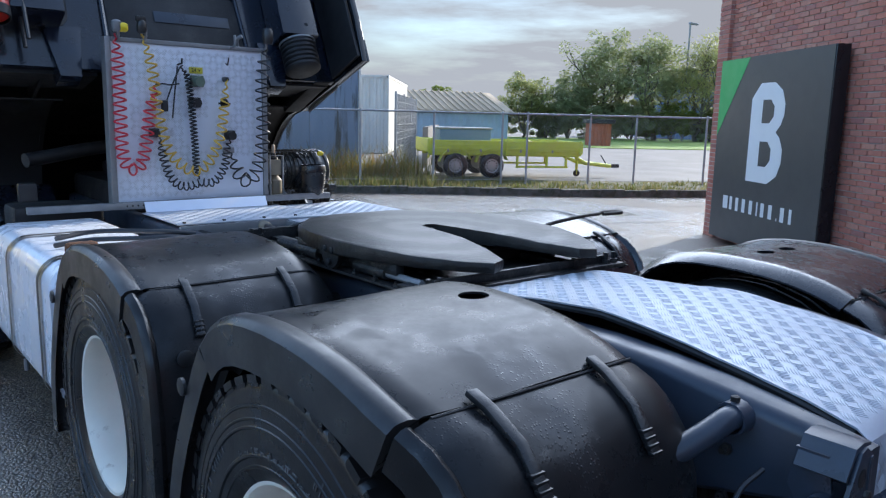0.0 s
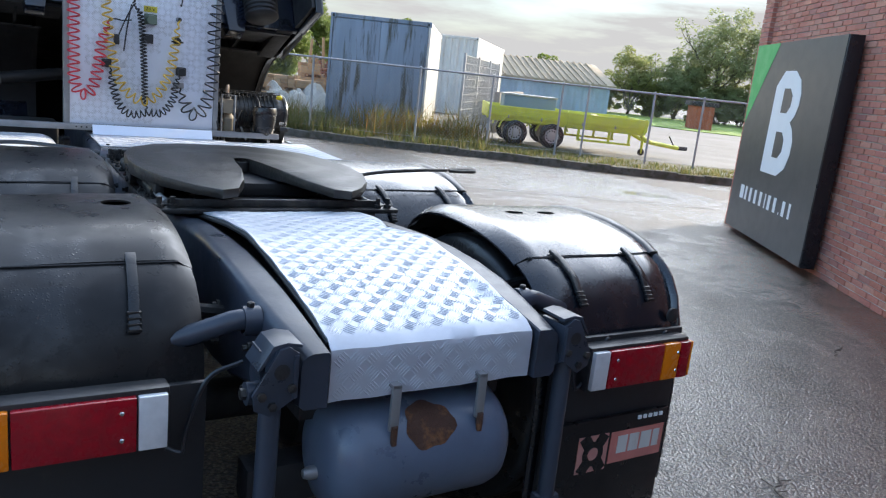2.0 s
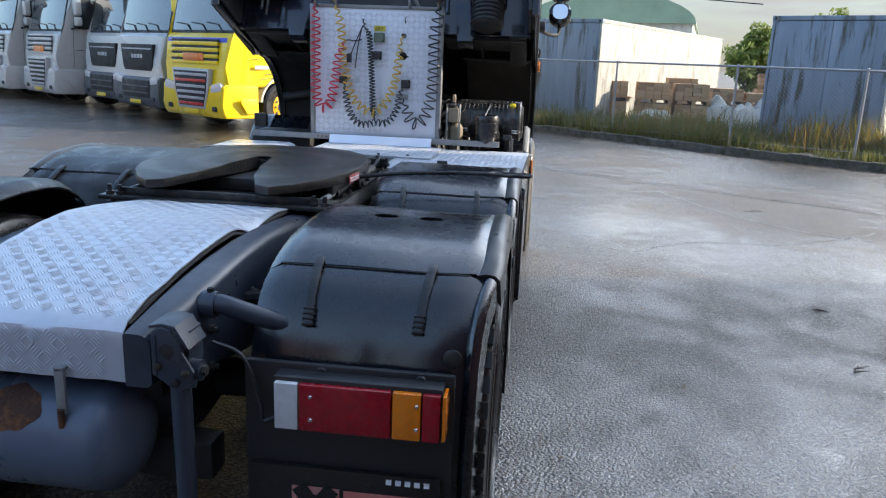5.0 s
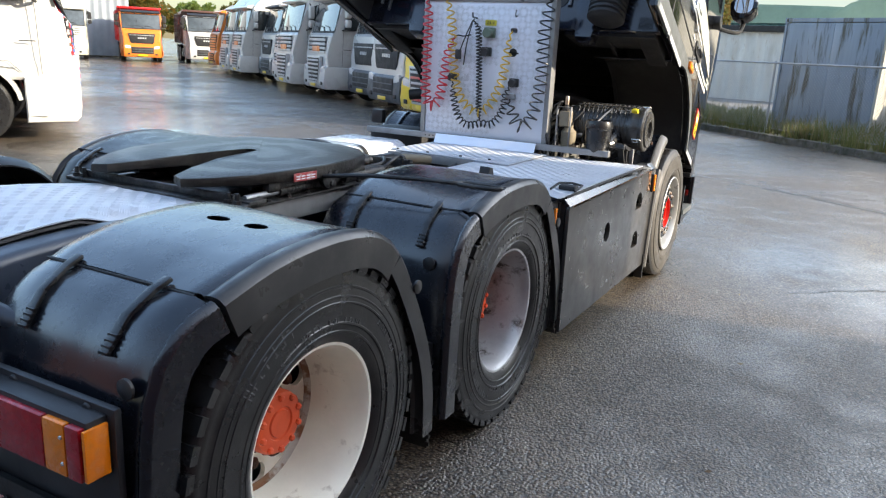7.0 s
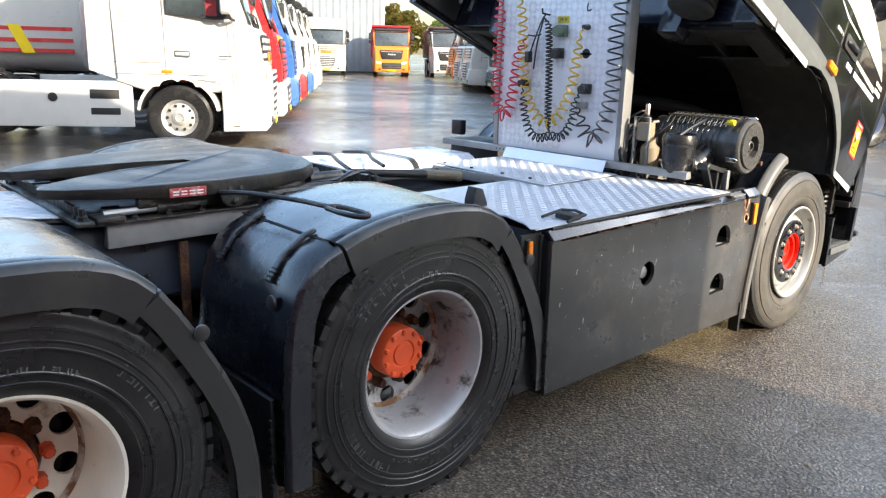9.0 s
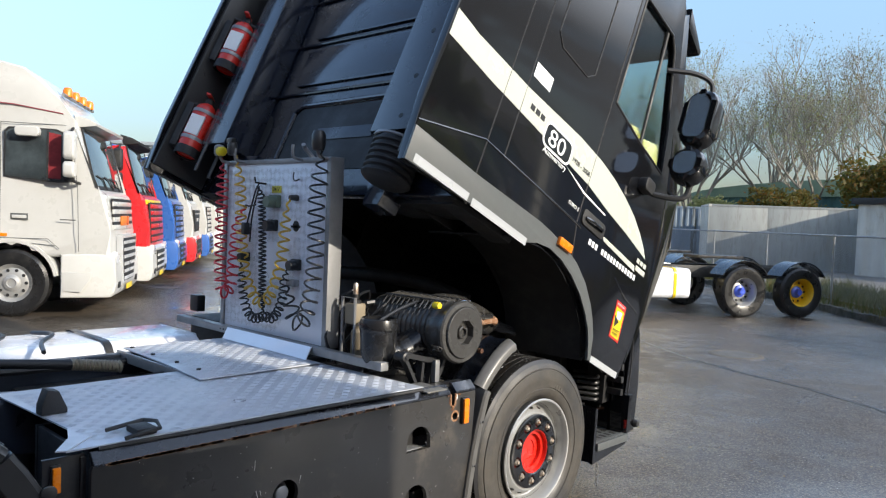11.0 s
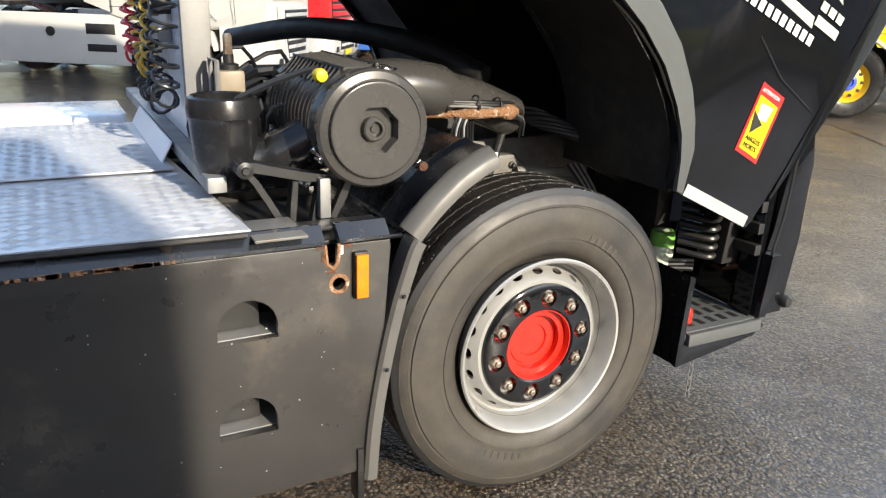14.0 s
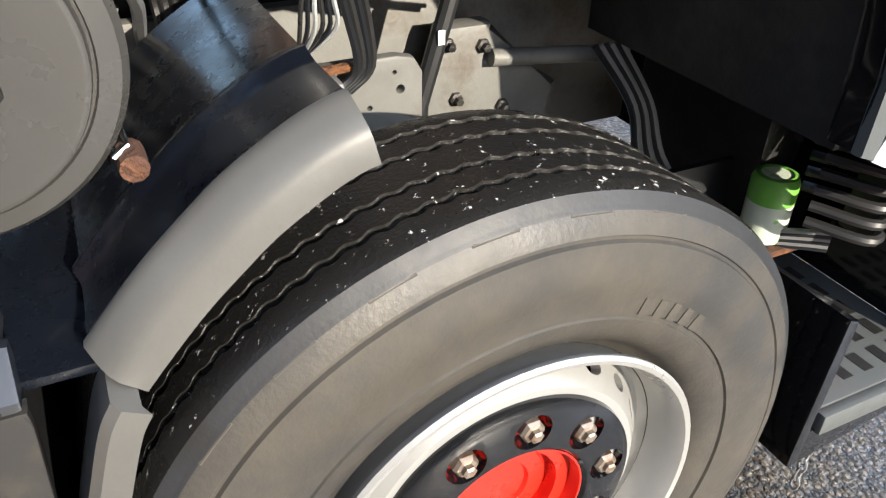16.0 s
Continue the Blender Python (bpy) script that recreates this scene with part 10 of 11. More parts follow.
        part("mirror_housing", prism_bm(rounded(0.24, 0.24, 0.08, 4, s * 1.40, 2.26), "y", 0.74, 0.90, 0.045, 3), mm, g, "lower mirror housing")
        part("kerb_mirror", prism_bm(rounded(0.34, 0.15, 0.06, 4, 0.22, 2.80), "x", min(s * 1.25, s * 1.40), max(s * 1.25, s * 1.40), 0.03, 3), mm, g, "small kerb mirror above the window")
        part("mirror_stay", tube_bm([(s * 1.18, 0.82, 2.90), (s * 1.34, 0.84, 2.88), (s * 1.40, 0.83, 2.80)], 0.02, 6), M_DARK, g)
        part("mirror_stay", tube_bm([(s * 1.18, 0.92, 2.06), (s * 1.34, 0.88, 2.08), (s * 1.40, 0.83, 2.18)], 0.024, 6), M_DARK, g)
        part("side_lamp", box_bm(min(s * 1.235, s * 1.257), max(s * 1.235, s * 1.257), -0.22, -0.06, 1.225, 1.27, 0.006), M_AMBER, g, "amber marker")
        lip = arch_points(0.665, 0.53, 10, 171)
        part("arch_edge", arch_sheet(bmesh.new(), [(y, z) for y, z in reversed(lip)], min(s * 0.9, s * 1.252), max(s * 0.9, s * 1.252), 0.05, 0.02, 4), body if body is not P_YELLOW else M_CONT_DULL, g, "wheel arch edge")
        part("arch_liner", arch_sheet(bmesh.new(), [(y * 0.93, 0.53 + (z - 0.53) * 0.93) for y, z in reversed(lip)], min(s * 0.7, s * 1.20), max(s * 0.7, s * 1.20), 0.02, 0.0, 3), M_DARK, g)
        part("entry_sill", prism_bm([(0.70, 0.40), (0.98, 0.40), (1.12, 0.62), (1.12, 0.70), (0.70, 0.70)], "x", min(s * 1.22, s * 1.252), max(s * 1.22, s * 1.252), 0.01), bumper, g)
        part("side_fairing", prism_bm([(-1.32, 1.25), (-1.30, 3.30), (-1.0, 3.50 + (H - 3.8) * 0.8), (-0.94, 3.50 + (H - 3.8) * 0.8), (-0.94, 1.12)], "x", min(s * 1.19, s * 1.225), max(s * 1.19, s * 1.225), 0.008), body, g, "side air deflector")
    for k in range(3):
        part("wiper", tube_bm([(-0.75 + k * 0.55, 1.155, 2.00), (-0.55 + k * 0.55, 1.125, 2.16), (-0.15 + k * 0.55, 1.115, 2.20)], 0.012, 5), M_DARK, g)
    if stripe:
        for s in (1, -1):
            part("colour_band", box_bm(min(s * 1.236, s * 1.2405), max(s * 1.236, s * 1.2405), -0.90, 0.76, 1.80, 1.98), stripe, g)
            if body is P_YELLOW:
                part("pale_band", box_bm(min(s * 1.236, s * 1.2405), max(s * 1.236, s * 1.2405), -0.90, 0.76, 1.30, 1.37), M_CONT_WHITE, g)
        part("colour_band", prism_bm([(1.135, 1.965), (1.285, 1.885), (1.292, 1.80), (1.25, 1.80)], "x", -1.06, 1.06, 0.004), stripe, g)
    if amber:
        for k in range(4):
            part("roof_lamp", lathe(bmesh.new(), [(0.07, 0), (0.07, 0.10), (0.05, 0.14), (0, 0.15)], "z", 14, (-0.75 + k * 0.5, 0.62, 3.42)), M_AMBER, g, "amber beacon")
        part("lamp_bar", tube_bm([(-1.0, 0.62, 3.42), (1.0, 0.62, 3.42)], 0.03, 8), M_STEEL, g)
    ys = (0.0,) + (tuple(axles) if chassis else ())
    for n, y in enumerate(ys):
        for s in (1, -1):
            x = s * (1.07 if n == 0 else 1.05)
            wl = part("tyre", lathe(bmesh.new(), [(0.275, -0.12), (0.36, -0.15), (0.47, -0.145), (0.515, -0.11), (0.515, 0.11), (0.47, 0.145), (0.36, 0.15), (0.275, 0.12)], "x", 40, (x, y, 0.515)), M_RUBBER, g, "black tyre")
            e = 0.10 if n == 0 else -0.04
            rm = rim if n == 0 or not rim_rear else rim_rear[n - 1]
            part("wheel_rim", lathe(bmesh.new(), [(0.28, s * 0.06), (0.29, s * 0.135), (0.265, s * 0.11), (0.23, s * (e - 0.03)), (0.16, s * e), (0.0, s * e)], "x", 32, (x, y, 0.515)), rm, g)
            part("wheel_hub", lathe(bmesh.new(), [(0.13, s * (e - 0.01)), (0.12, s * (e + 0.02)), (0.07, s * (e + 0.04)), (0.06, s * (e + 0.10 * (n > 0) + 0.02)), (0, s * (e + 0.10 * (n > 0) + 0.02))], "x", 20, (x, y, 0.515)), hub or M_RIM_SILVER, g)
            for k in range(10):
                a = 2 * math.pi * k / 10
                part("rim_hole", lathe(bmesh.new(), [(0, s * (e + 0.002)), (0.025, s * (e + 0.002)), (0.025, s * (e - 0.006))], "x", 8, (x, y + 0.195 * math.cos(a), 0.515 + 0.195 * math.sin(a))), M_DARK, g)
    if chassis:
        tail = min(axles) - 0.9
        for s in (1, -1):
            part("chassis_rail", box_bm(min(s * 0.34, s * 0.42), max(s * 0.34, s * 0.42), tail, 0.6, 0.74, 0.99, 0.01), M_DARK, g)
            for y in axles:
                part("rear_fender", arch_sheet(bmesh.new(), [(y + 0.62 * math.cos(radians(a)), 0.55 + 0.60 * math.sin(radians(a))) for a in range(150, 29, -12)], min(s * 0.75, s * 1.2), max(s * 0.75, s * 1.2), 0.02, 0.0, 3), M_FENDER, g)
            if skirts:
                sk = part("side_skirt", box_bm(min(s * 1.16, s * 1.2), max(s * 1.16, s * 1.2), axles[0] + 0.75, -0.70, 0.36, 1.08, 0.02), skirts, g, "painted side skirt")
                part("skirt_step", box_bm(min(s * 1.19, s * 1.205), max(s * 1.19, s * 1.205), -1.35, -0.9, 0.80, 0.95, 0.01), M_DARK, g)
                part("skirt_step", box_bm(min(s * 1.19, s * 1.205), max(s * 1.19, s * 1.205), -1.35, -0.9, 0.55, 0.66, 0.01), M_DARK, g)
                part("fuel_cap", lathe(bmesh.new(), [(0.07, s * 1.2), (0.07, s * 1.215), (0.03, s * 1.22), (0, s * 1.22)], "x", 18, (0, -1.9, 0.82)), M_DARK, g)
            else:
                part("fuel_tank", prism_bm(rounded(0.60, 0.60, 0.12, 4, s * 0.90, 0.66), "y", -2.2, -0.88, 0.03), M_WHITE_TANK, g, "white fuel tank")
                for yy in (-1.25, -1.85):
                    part("tank_strap", prism_bm(rounded(0.62, 0.62, 0.12, 4, s * 0.90, 0.66), "y", yy - 0.03, yy + 0.03), P_YELLOW if body is P_YELLOW else M_DARK, g)
        part("coupling_plate", prism_bm([(-0.45, axles[0] - 0.3), (-0.3, axles[0] + 0.5), (0.3, axles[0] + 0.5), (0.45, axles[0] - 0.3), (0.15, axles[0] - 0.7), (-0.15, axles[0] - 0.7)], "z", 1.14, 1.20, 0.01), M_GREASE, g)
        part("catwalk", box_bm(-0.45, 0.45, -2.2, -0.95, 1.0, 1.02, 0.004), M_ALU, g)
        part("exhaust", tube_bm([(-0.9, -0.9, 0.35), (-0.95, -1.1, 0.33), (-1.0, -1.2, 0.33)], 0.06, 10), M_STEEL, g)
    if tipper:
        part("tipper_body", prism_bm([(-5.4, 1.2), (-5.5, 3.15), (-1.02, 3.3), (-1.02, 1.2)], "x", -1.30, 1.30, 0.02), tipper, g, "steel tipper body")
        part("tipper_hood", box_bm(-1.30, 1.30, -1.05, -0.1, 3.22, 3.34, 0.01), tipper, g)
        for k in range(6):
            for s in (1, -1):
                part("body_rib", box_bm(min(s * 1.30, s * 1.36), max(s * 1.30, s * 1.36), -5.2 + k * 0.8, -5.1 + k * 0.8, 1.25, 3.1, 0.01), tipper, g)
    return g


H_IN = Vector((-0.57, -0.8216, 0))     # the far row faces this way
H_YEL = Vector((-0.53, -0.848, 0))     # the yellow one stands a little askew
H_OUT = Vector((0.55, 0.835, 0))       # the near row faces this way
ROW = Vector((-0.8216, 0.57, 0))

lorry("yellow tractor truck with a blue band and white tanks", P_YELLOW, (-5.14, 12.62), H_YEL, grille=P_YELLOW, hub=P_BLUE2, rim=P_YRIM, stripe=P_BLUE2, high=3.7, style="frame", mirrors=P_YELLOW, axles=(-3.45, -4.82), rim_rear=(M_RIM_SILVER, P_YRIM))
# white row beside it
white_pos = [(-5.15 + ROW.x * (2.75 * (k + 1)) + 0.25 * math.sin(k * 1.7), 12.40 + ROW.y * (2.75 * (k + 1)) + 0.6 + 0.35 * math.sin(k * 1.7)) for k in range(10)]
first = lorry("white tractor truck with a dark grille in the row", P_WHITE, white_pos[0], H_IN, bumper=P_GREYPL, high=3.25, style="dark", group="row of white lorries")
second = None
for k, q in enumerate(white_pos[1:8], 1):
    if k == 2:
        second = lorry("white high-roofed tractor truck in the row", P_WHITE, q, H_IN, high=3.75, style="frame", mirrors=P_WHITE, group="row of white lorries")
    elif k in (1, 5):
        copy_thing(first, frame_at((q[0], q[1], 0), H_IN))
    elif second:
        copy_thing(second, frame_at((q[0], q[1], 0), H_IN))
lorry("white lorry with a bright blue roof in the row", P_WHITE, white_pos[8], H_IN, high=3.5, stripe=P_BLUE, group="row of white lorries")
lorry("orange-red tractor truck at the row's end", P_ORANGE, white_pos[9], H_IN, high=3.5)
# the near row, nose out to the aisle
A0 = Vector((-8.90, 3.50, 0)) + Vector((-0.835, 0.55, 0)) * 1.16
lorry("clean white high-roofed tractor truck with side skirts", P_WHITE, A0, H_OUT, high=3.85, skirts=P_WHITE, amber=True, axles=(-3.6,), style="frame", curtain=mat("dark_red_curtain", (0.24, 0.012, 0.018), 0.7, bump=0.1, bscale=40, dark=0.5), line=P_MAROON, mirrors=P_WHITE)
near_row = (("red tractor truck with yellow stripes", P_RED, dict(stripe=P_YELLOW, bumper=P_WHITE, high=3.2)), ("blue tractor truck beside the red one", P_BLUE, dict(high=3.2, axles=(-3.5,))), ("white lorry with a red bumper", P_WHITE, dict(bumper=P_RED, high=3.2, style="dark")), ("white lorry with blue lower half", P_WHITE, dict(bumper=P_BLUE, high=3.3)), ("white lorry near the end of the row", P_WHITE, dict(high=3.3)), ("cream lorry at the end of the row", P_CREAM, dict(high=3.3)))
for k, (lab, col, opt) in enumerate(near_row):
    q = A0 + Vector((-0.835, 0.55, 0)) * (2.95 * (k + 1)) + Vector((0.55, 0.835, 0)) * (0.15 * (k + 1))
    lorry(lab, col, q, H_OUT, **opt)
# the far end of the aisle
to_cam = Vector((0.80, -0.60, 0))
lorry("cream tractor truck at the end of the yard", P_CREAM, (-41.0, 28.0), to_cam, high=3.7, style="frame")
lorry("orange tipper lorry with a red body", P_ORANGE, (-38.5, 31.5), to_cam, high=3.0, tipper=P_RED, style="dark", axles=(-3.5, -4.9))
lorry("white tipper lorry with a dark body", P_WHITE, (-35.8, 34.3), to_cam, high=3.0, tipper=P_BROWN, style="dark", axles=(-3.5, -4.9))
jeep = thing("open_jeep", "small dark open off-road car by the row", "car", m=frame_at((-30.0, 31.5, 0), to_cam))
part("body_tub", prism_bm([(-1.6, 0.5), (-1.6, 0.95), (0.4, 0.95), (0.45, 1.05), (1.5, 1.0), (1.6, 0.5)], "x", -0.72, 0.72, 0.04), M_DARK, jeep)
part("screen_frame", box_bm(-0.68, 0.68, 0.35, 0.40, 0.95, 1.45, 0.02), M_DARK, jeep)
for x in (-0.68, 0.68):
    for y in (-1.1, 1.1):
        part("wheel", lathe(bmesh.new(), [(0, -0.1), (0.32, -0.1), (0.36, -0.06), (0.36, 0.06), (0.32, 0.1), (0, 0.1)], "x", 20, (x, y, 0.36)), M_RUBBER, jeep)

# a tank trailer standing behind the white lorry
TT = A0 + Vector((-0.835, 0.55, 0)) * 2.9 - Vector((0.55, 0.835, 0)) * 2.2
tt = thing("tank_trailer", "white tank trailer with red lines and a yellow mark", "trailer", m=frame_at((TT.x, TT.y, 0), H_OUT))
part("tank_shell", prism_bm(rounded(2.46, 2.5, 0.60, 6, 0.0, 2.36), "y", -11.0, 0.0, 0.12, 3), P_WHITE, tt)
for zz in (1.46, 1.65, 1.86):
    part("red_line", box_bm(1.226, 1.236, -10.0, -0.15, zz, zz + 0.07), P_RED, tt)
part("yellow_mark", prism_bm([(-1.30, 1.96), (-1.08, 1.96), (-0.84, 1.44), (-1.06, 1.44)], "x", 1.2362, 1.242), P_YELLOW, tt)
part("trailer_frame", box_bm(-0.6, 0.6, -11.0, -0.3, 1.05, 1.36, 0.02), M_DARK, tt)
for y in (-7.5, -8.8, -10.1):
    for s in (1, -1):
        part("wheel", lathe(bmesh.new(), [(0, -0.15), (0.47, -0.15), (0.515, -0.1), (0.515, 0.1), (0.47, 0.15), (0, 0.15)], "x", 28, (s * 1.05, y, 0.515)), M_RUBBER, tt)
part("landing_leg", box_bm(0.6, 0.75, -2.6, -2.45, 0.0, 1.1, 0.01), M_DARK, tt)
part("landing_leg", box_bm(-0.75, -0.6, -2.6, -2.45, 0.0, 1.1, 0.01), M_DARK, tt)


# ---- far buildings ----
def hall(name, label, p, d, w, l, h, m_wall, m_roof, roof="gable", rise=1.2, ribs=0.5):
    b = thing(name, label, "building", m=frame_at(p, d))
    part("wall", corrugated(bmesh.new(), 0, w, 0, h, lambda u, o, z: (u, -o, z), 0.05, ribs), m_wall, b)
    part("wall", corrugated(bmesh.new(), 0, l, 0, h, lambda u, o, z: (w + o, u, z), 0.05, ribs), m_wall, b)
    part("wall", corrugated(bmesh.new(), 0, l, 0, h, lambda u, o, z: (-o, u, z), 0.05, ribs), m_wall, b)
    part("wall", corrugated(bmesh.new(), 0, w, 0, h, lambda u, o, z: (u, l + o, z), 0.05, ribs), m_wall, b)
    if roof == "gable":
        part("roof", prism_bm([(-0.3, h), (w / 2, h + rise), (w + 0.3, h), (w + 0.3, h + 0.12), (w / 2, h + rise + 0.14), (-0.3, h + 0.12)], "y", -0.3, l + 0.3), m_roof, b)
        part("gable", prism_bm([(0, h), (w, h), (w / 2, h + rise)], "y", 0.0, 0.05), m_wall, b)
    elif roof == "side":
        part("roof", prism_bm([(-0.3, h), (l / 2, h + rise), (l + 0.3, h), (l + 0.3, h + 0.12), (l / 2, h + rise + 0.14), (-0.3, h + 0.12)], "x", -0.3, w + 0.3), m_roof, b)
        for k in range(int(w / 0.45)):
            u = k * 0.45
            part("roof_rib", prism_bm([(-0.3, h + 0.12), (l / 2, h + rise + 0.14), (l / 2, h + rise + 0.22), (-0.3, h + 0.20)], "x", u, u + 0.10), m_roof, b)
    elif roof == "arc":
        arc = [(w / 2 - (w / 2 + 0.2) * math.cos(radians(a)), h + rise * math.sin(radians(a))) for a in range(0, 181, 12)]
        part("roof", prism_bm(arc, "y", -0.3, l + 0.3), m_roof, b)
    else:
        part("roof", box_bm(-0.2, w + 0.2, -0.2, l + 0.2, h, h + 0.25, 0.02), m_roof, b)
    return b


M_SHED_ROOF = mat("fibre_cement_roof", (0.36, 0.29, 0.20), 0.9, scale=0.7, bump=0.1, stretch=(6, 0.4, 1))
M_SHED_BLUE = mat("pale_blue_cladding", (0.34, 0.44, 0.52), 0.6, scale=0.8)
M_HALL_GREY = mat("grey_cladding", (0.27, 0.31, 0.345), 0.5, scale=0.6)
M_HALL_GREEN = mat("green_roof_sheet", (0.30, 0.42, 0.30), 0.55, scale=0.6)
M_HALL_DARKGREEN = mat("dark_green_cladding", (0.08, 0.20, 0.20), 0.6, scale=0.6)
hall("farm_shed", "low pale blue shed with a brown ribbed roof", (18.5, 39.3, 0.1), (0.35, 0.94), 16.2, 8.0, 1.85, M_SHED_BLUE, M_SHED_ROOF, "side", 1.3)
hall("blue_warehouse", "blue ribbed warehouse with a dark flat roof", (58.0, 33.0, 0.1), (0.4, 0.92), 18.0, 14.0, 6.0, M_DARK_BLUE, M_DARK, "flat")
hall("grey_warehouse", "long grey ribbed warehouse at the yard's end", (-57.8, 13.2, 0.1), (-0.85, 0.53), 26.0, 20.0, 6.2, M_HALL_GREY, M_HALL_GREY, "flat")
hall("green_warehouse", "wide warehouse with a rounded green roof", (-26.0, 62.0, 0.1), (0.25, 0.97), 35.0, 26.0, 4.4, M_HALL_DARKGREEN, M_HALL_GREEN, "arc", 1.3)
hall("green_roof_barn", "barn with a rounded green roof behind containers", (0.5, 45.0, 0.1), (0.2, 0.98), 9.5, 16.0, 4.0, M_CONT_WHITE, M_HALL_GREEN, "arc", 1.7)
hall("white_store", "low white store building behind the weeds", (-5.0, 33.0, 0.1), (0.2, 0.98), 11.0, 8.0, 2.9, M_CONT_WHITE, M_DARK, "flat")
lawn = link_mesh("lawn", prism_bm([(27, 29), (30.5, 23.0), (60, 5), (85, 20), (36, 44)], "z", 0.12, 0.20), M_LAWN)
tagged(lawn, "bright green mown lawn beyond the yard", "lawn", kind="structure")
red_hut = hall("red_hut", "small rusty red hut near the lawn", (32.6, 25.6, 0.1), (0.6, 0.8), 1.1, 1.4, 1.35, mat("rust_red_board", (0.40, 0.12, 0.06), 0.8, scale=2), M_DARK, "flat", ribs=0.25)


# ---- trees ----
def leaf_cloud(verts, faces, centre, radius, count, size, r, squash=0.8):
    for _ in range(count):
        while True:
            v = Vector((r.uniform(-1, 1), r.uniform(-1, 1), r.uniform(-1, 1)))
            if 0.1 < v.length < 1.0:
                break
        v = v.normalized() * (v.length ** 0.45)
        c = centre + Vector((v.x * radius, v.y * radius, v.z * radius * squash))
        a = Vector((r.gauss(0, 1), r.gauss(0, 1), r.gauss(0, 1))).normalized()
        b = a.orthogonal().normalized()
        s = size * r.uniform(0.6, 1.4)
        n = len(verts)
        verts += [c - a * s, c + b * s * 0.5, c + a * s, c - b * s * 0.5]
        faces.append((n, n + 1, n + 2, n + 3))


def branch(bm, p, d, length, radius, depth, r, tips, spread_by=0.55):
    steps = 4
    pts, q, way = [p], p.copy(), d.copy()
    for k in range(steps):
        way = (way + Vector((r.gauss(0, 0.12), r.gauss(0, 0.12), r.gauss(0, 0.07) + 0.05))).normalized()
        q = q + way * length / steps
        pts.append(q.copy())
    tube(bm, pts, [radius * (1 - 0.55 * k / steps) for k in range(steps + 1)], 6 if depth > 1 else 4)
    if depth == 0:
        tips.append(q)
        return
    for k in range(r.choice((3, 3, 4)) if depth > 1 else 3):
        at = pts[r.choice((2, 3, 4))]
        side = Vector((r.gauss(0, 1), r.gauss(0, 1), r.gauss(0, 0.5))).normalized()
        branch(bm, at, (way * (1 - spread_by) + side * spread_by + Vector((0, 0, 0.25))).normalized(), length * r.uniform(0.55, 0.75), radius * 0.5, depth - 1, r, tips, spread_by)
    tips.append(q)


def tree(label, p, height, seed, leaf, density=1.0, size=0.17, depth=3, bark=None, radius=0.4, crown=0.85, spread_by=0.55, clumps=46):
    """A trunk with limbs; leaves sit in clumps round the limb ends and over an uneven crown."""
    t = thing("tree", label, "tree", "trees round the yard", m=Matrix.Translation(p))
    r = random.Random(seed)
    bm = bmesh.new()
    tips = []
    trunk_h = height * (1 - crown)
    pts = [Vector((0, 0, 0)), Vector((r.gauss(0, 0.1), r.gauss(0, 0.1), trunk_h * 0.5)), Vector((r.gauss(0, 0.2), r.gauss(0, 0.2), trunk_h))]
    tube(bm, pts, [height * 0.028, height * 0.022, height * 0.018], 8)
    for k in range(5):
        a = 2 * math.pi * k / 5 + r.uniform(-0.4, 0.4)
        out = Vector((math.cos(a), math.sin(a), r.uniform(0.9, 2.2))).normalized()
        branch(bm, pts[2] * r.uniform(0.85, 1.0), out, height * crown * 0.42, height * 0.012, depth - 1, r, tips, spread_by)
    branch(bm, pts[2], Vector((0, 0, 1)), height * crown * 0.46, height * 0.015, depth - 1, r, tips, spread_by)
    part("trunk", bm, bark or M_BARK, t, "trunk with limbs")
    if density > 0:
        verts, faces = [], []
        for q in tips:
            leaf_cloud(verts, faces, q, height * 0.07 * r.uniform(0.7, 1.35), int(40 * density * r.uniform(0.5, 1.3)), size, r)
        mid, rad_z, rad = height * (1 - crown / 2), height * crown / 2, height * radius
        for k in range(clumps):
            u, a = r.uniform(-0.95, 0.95), r.uniform(0, 2 * math.pi)
            d = r.uniform(0.45, 0.93)
            c = math.sqrt(1 - u * u) * (1.0 if u < 0 else 0.92)
            lump = 1.0 + 0.22 * math.sin(3 * a + seed) * c
            q = Vector((rad * d * c * lump * math.cos(a), rad * d * c * lump * math.sin(a), mid + rad_z * d * u))
            leaf_cloud(verts, faces, q, height * 0.085 * r.uniform(0.7, 1.4), int(95 * density * r.uniform(0.6, 1.3)), size, r, 0.75)
        me = bpy.data.meshes.new("crown")
        me.from_pydata(verts, [], faces)
        me.materials.append(leaf)
        c = new("crown", me)
        c.parent = t
    return t


tree("tall green broadleaf tree beyond the lawn", (46.6, 35.8, 0), 9.0, 11, M_LEAF_DARK, 1.35, 0.115, radius=0.30, clumps=70)
tree("tall green broadleaf tree beyond the lawn", (48.9, 32.8, 0), 8.8, 21, M_LEAF_DARK, 1.3, 0.115, radius=0.30, clumps=64)
tree("green broadleaf tree beyond the lawn", (44.8, 38.0, 0), 5.9, 12, M_LEAF_DARK, 1.2, 0.115, radius=0.34)
tree("slender grey-green tree beside the warehouse", (50.6, 30.2, 0), 8.1, 13, M_LEAF_PALE, 0.6, 0.10, radius=0.24, depth=4, clumps=36)
tree("slender grey-green tree beside the warehouse", (52.2, 27.6, 0), 7.4, 23, M_LEAF_PALE, 0.5, 0.10, radius=0.24, depth=4, clumps=30)
tree("pale green willow beyond the yard", (41.0, 39.3, 0), 5.5, 14, M_LEAF_PALE, 1.3, 0.10, radius=0.38, clumps=60, crown=0.92)
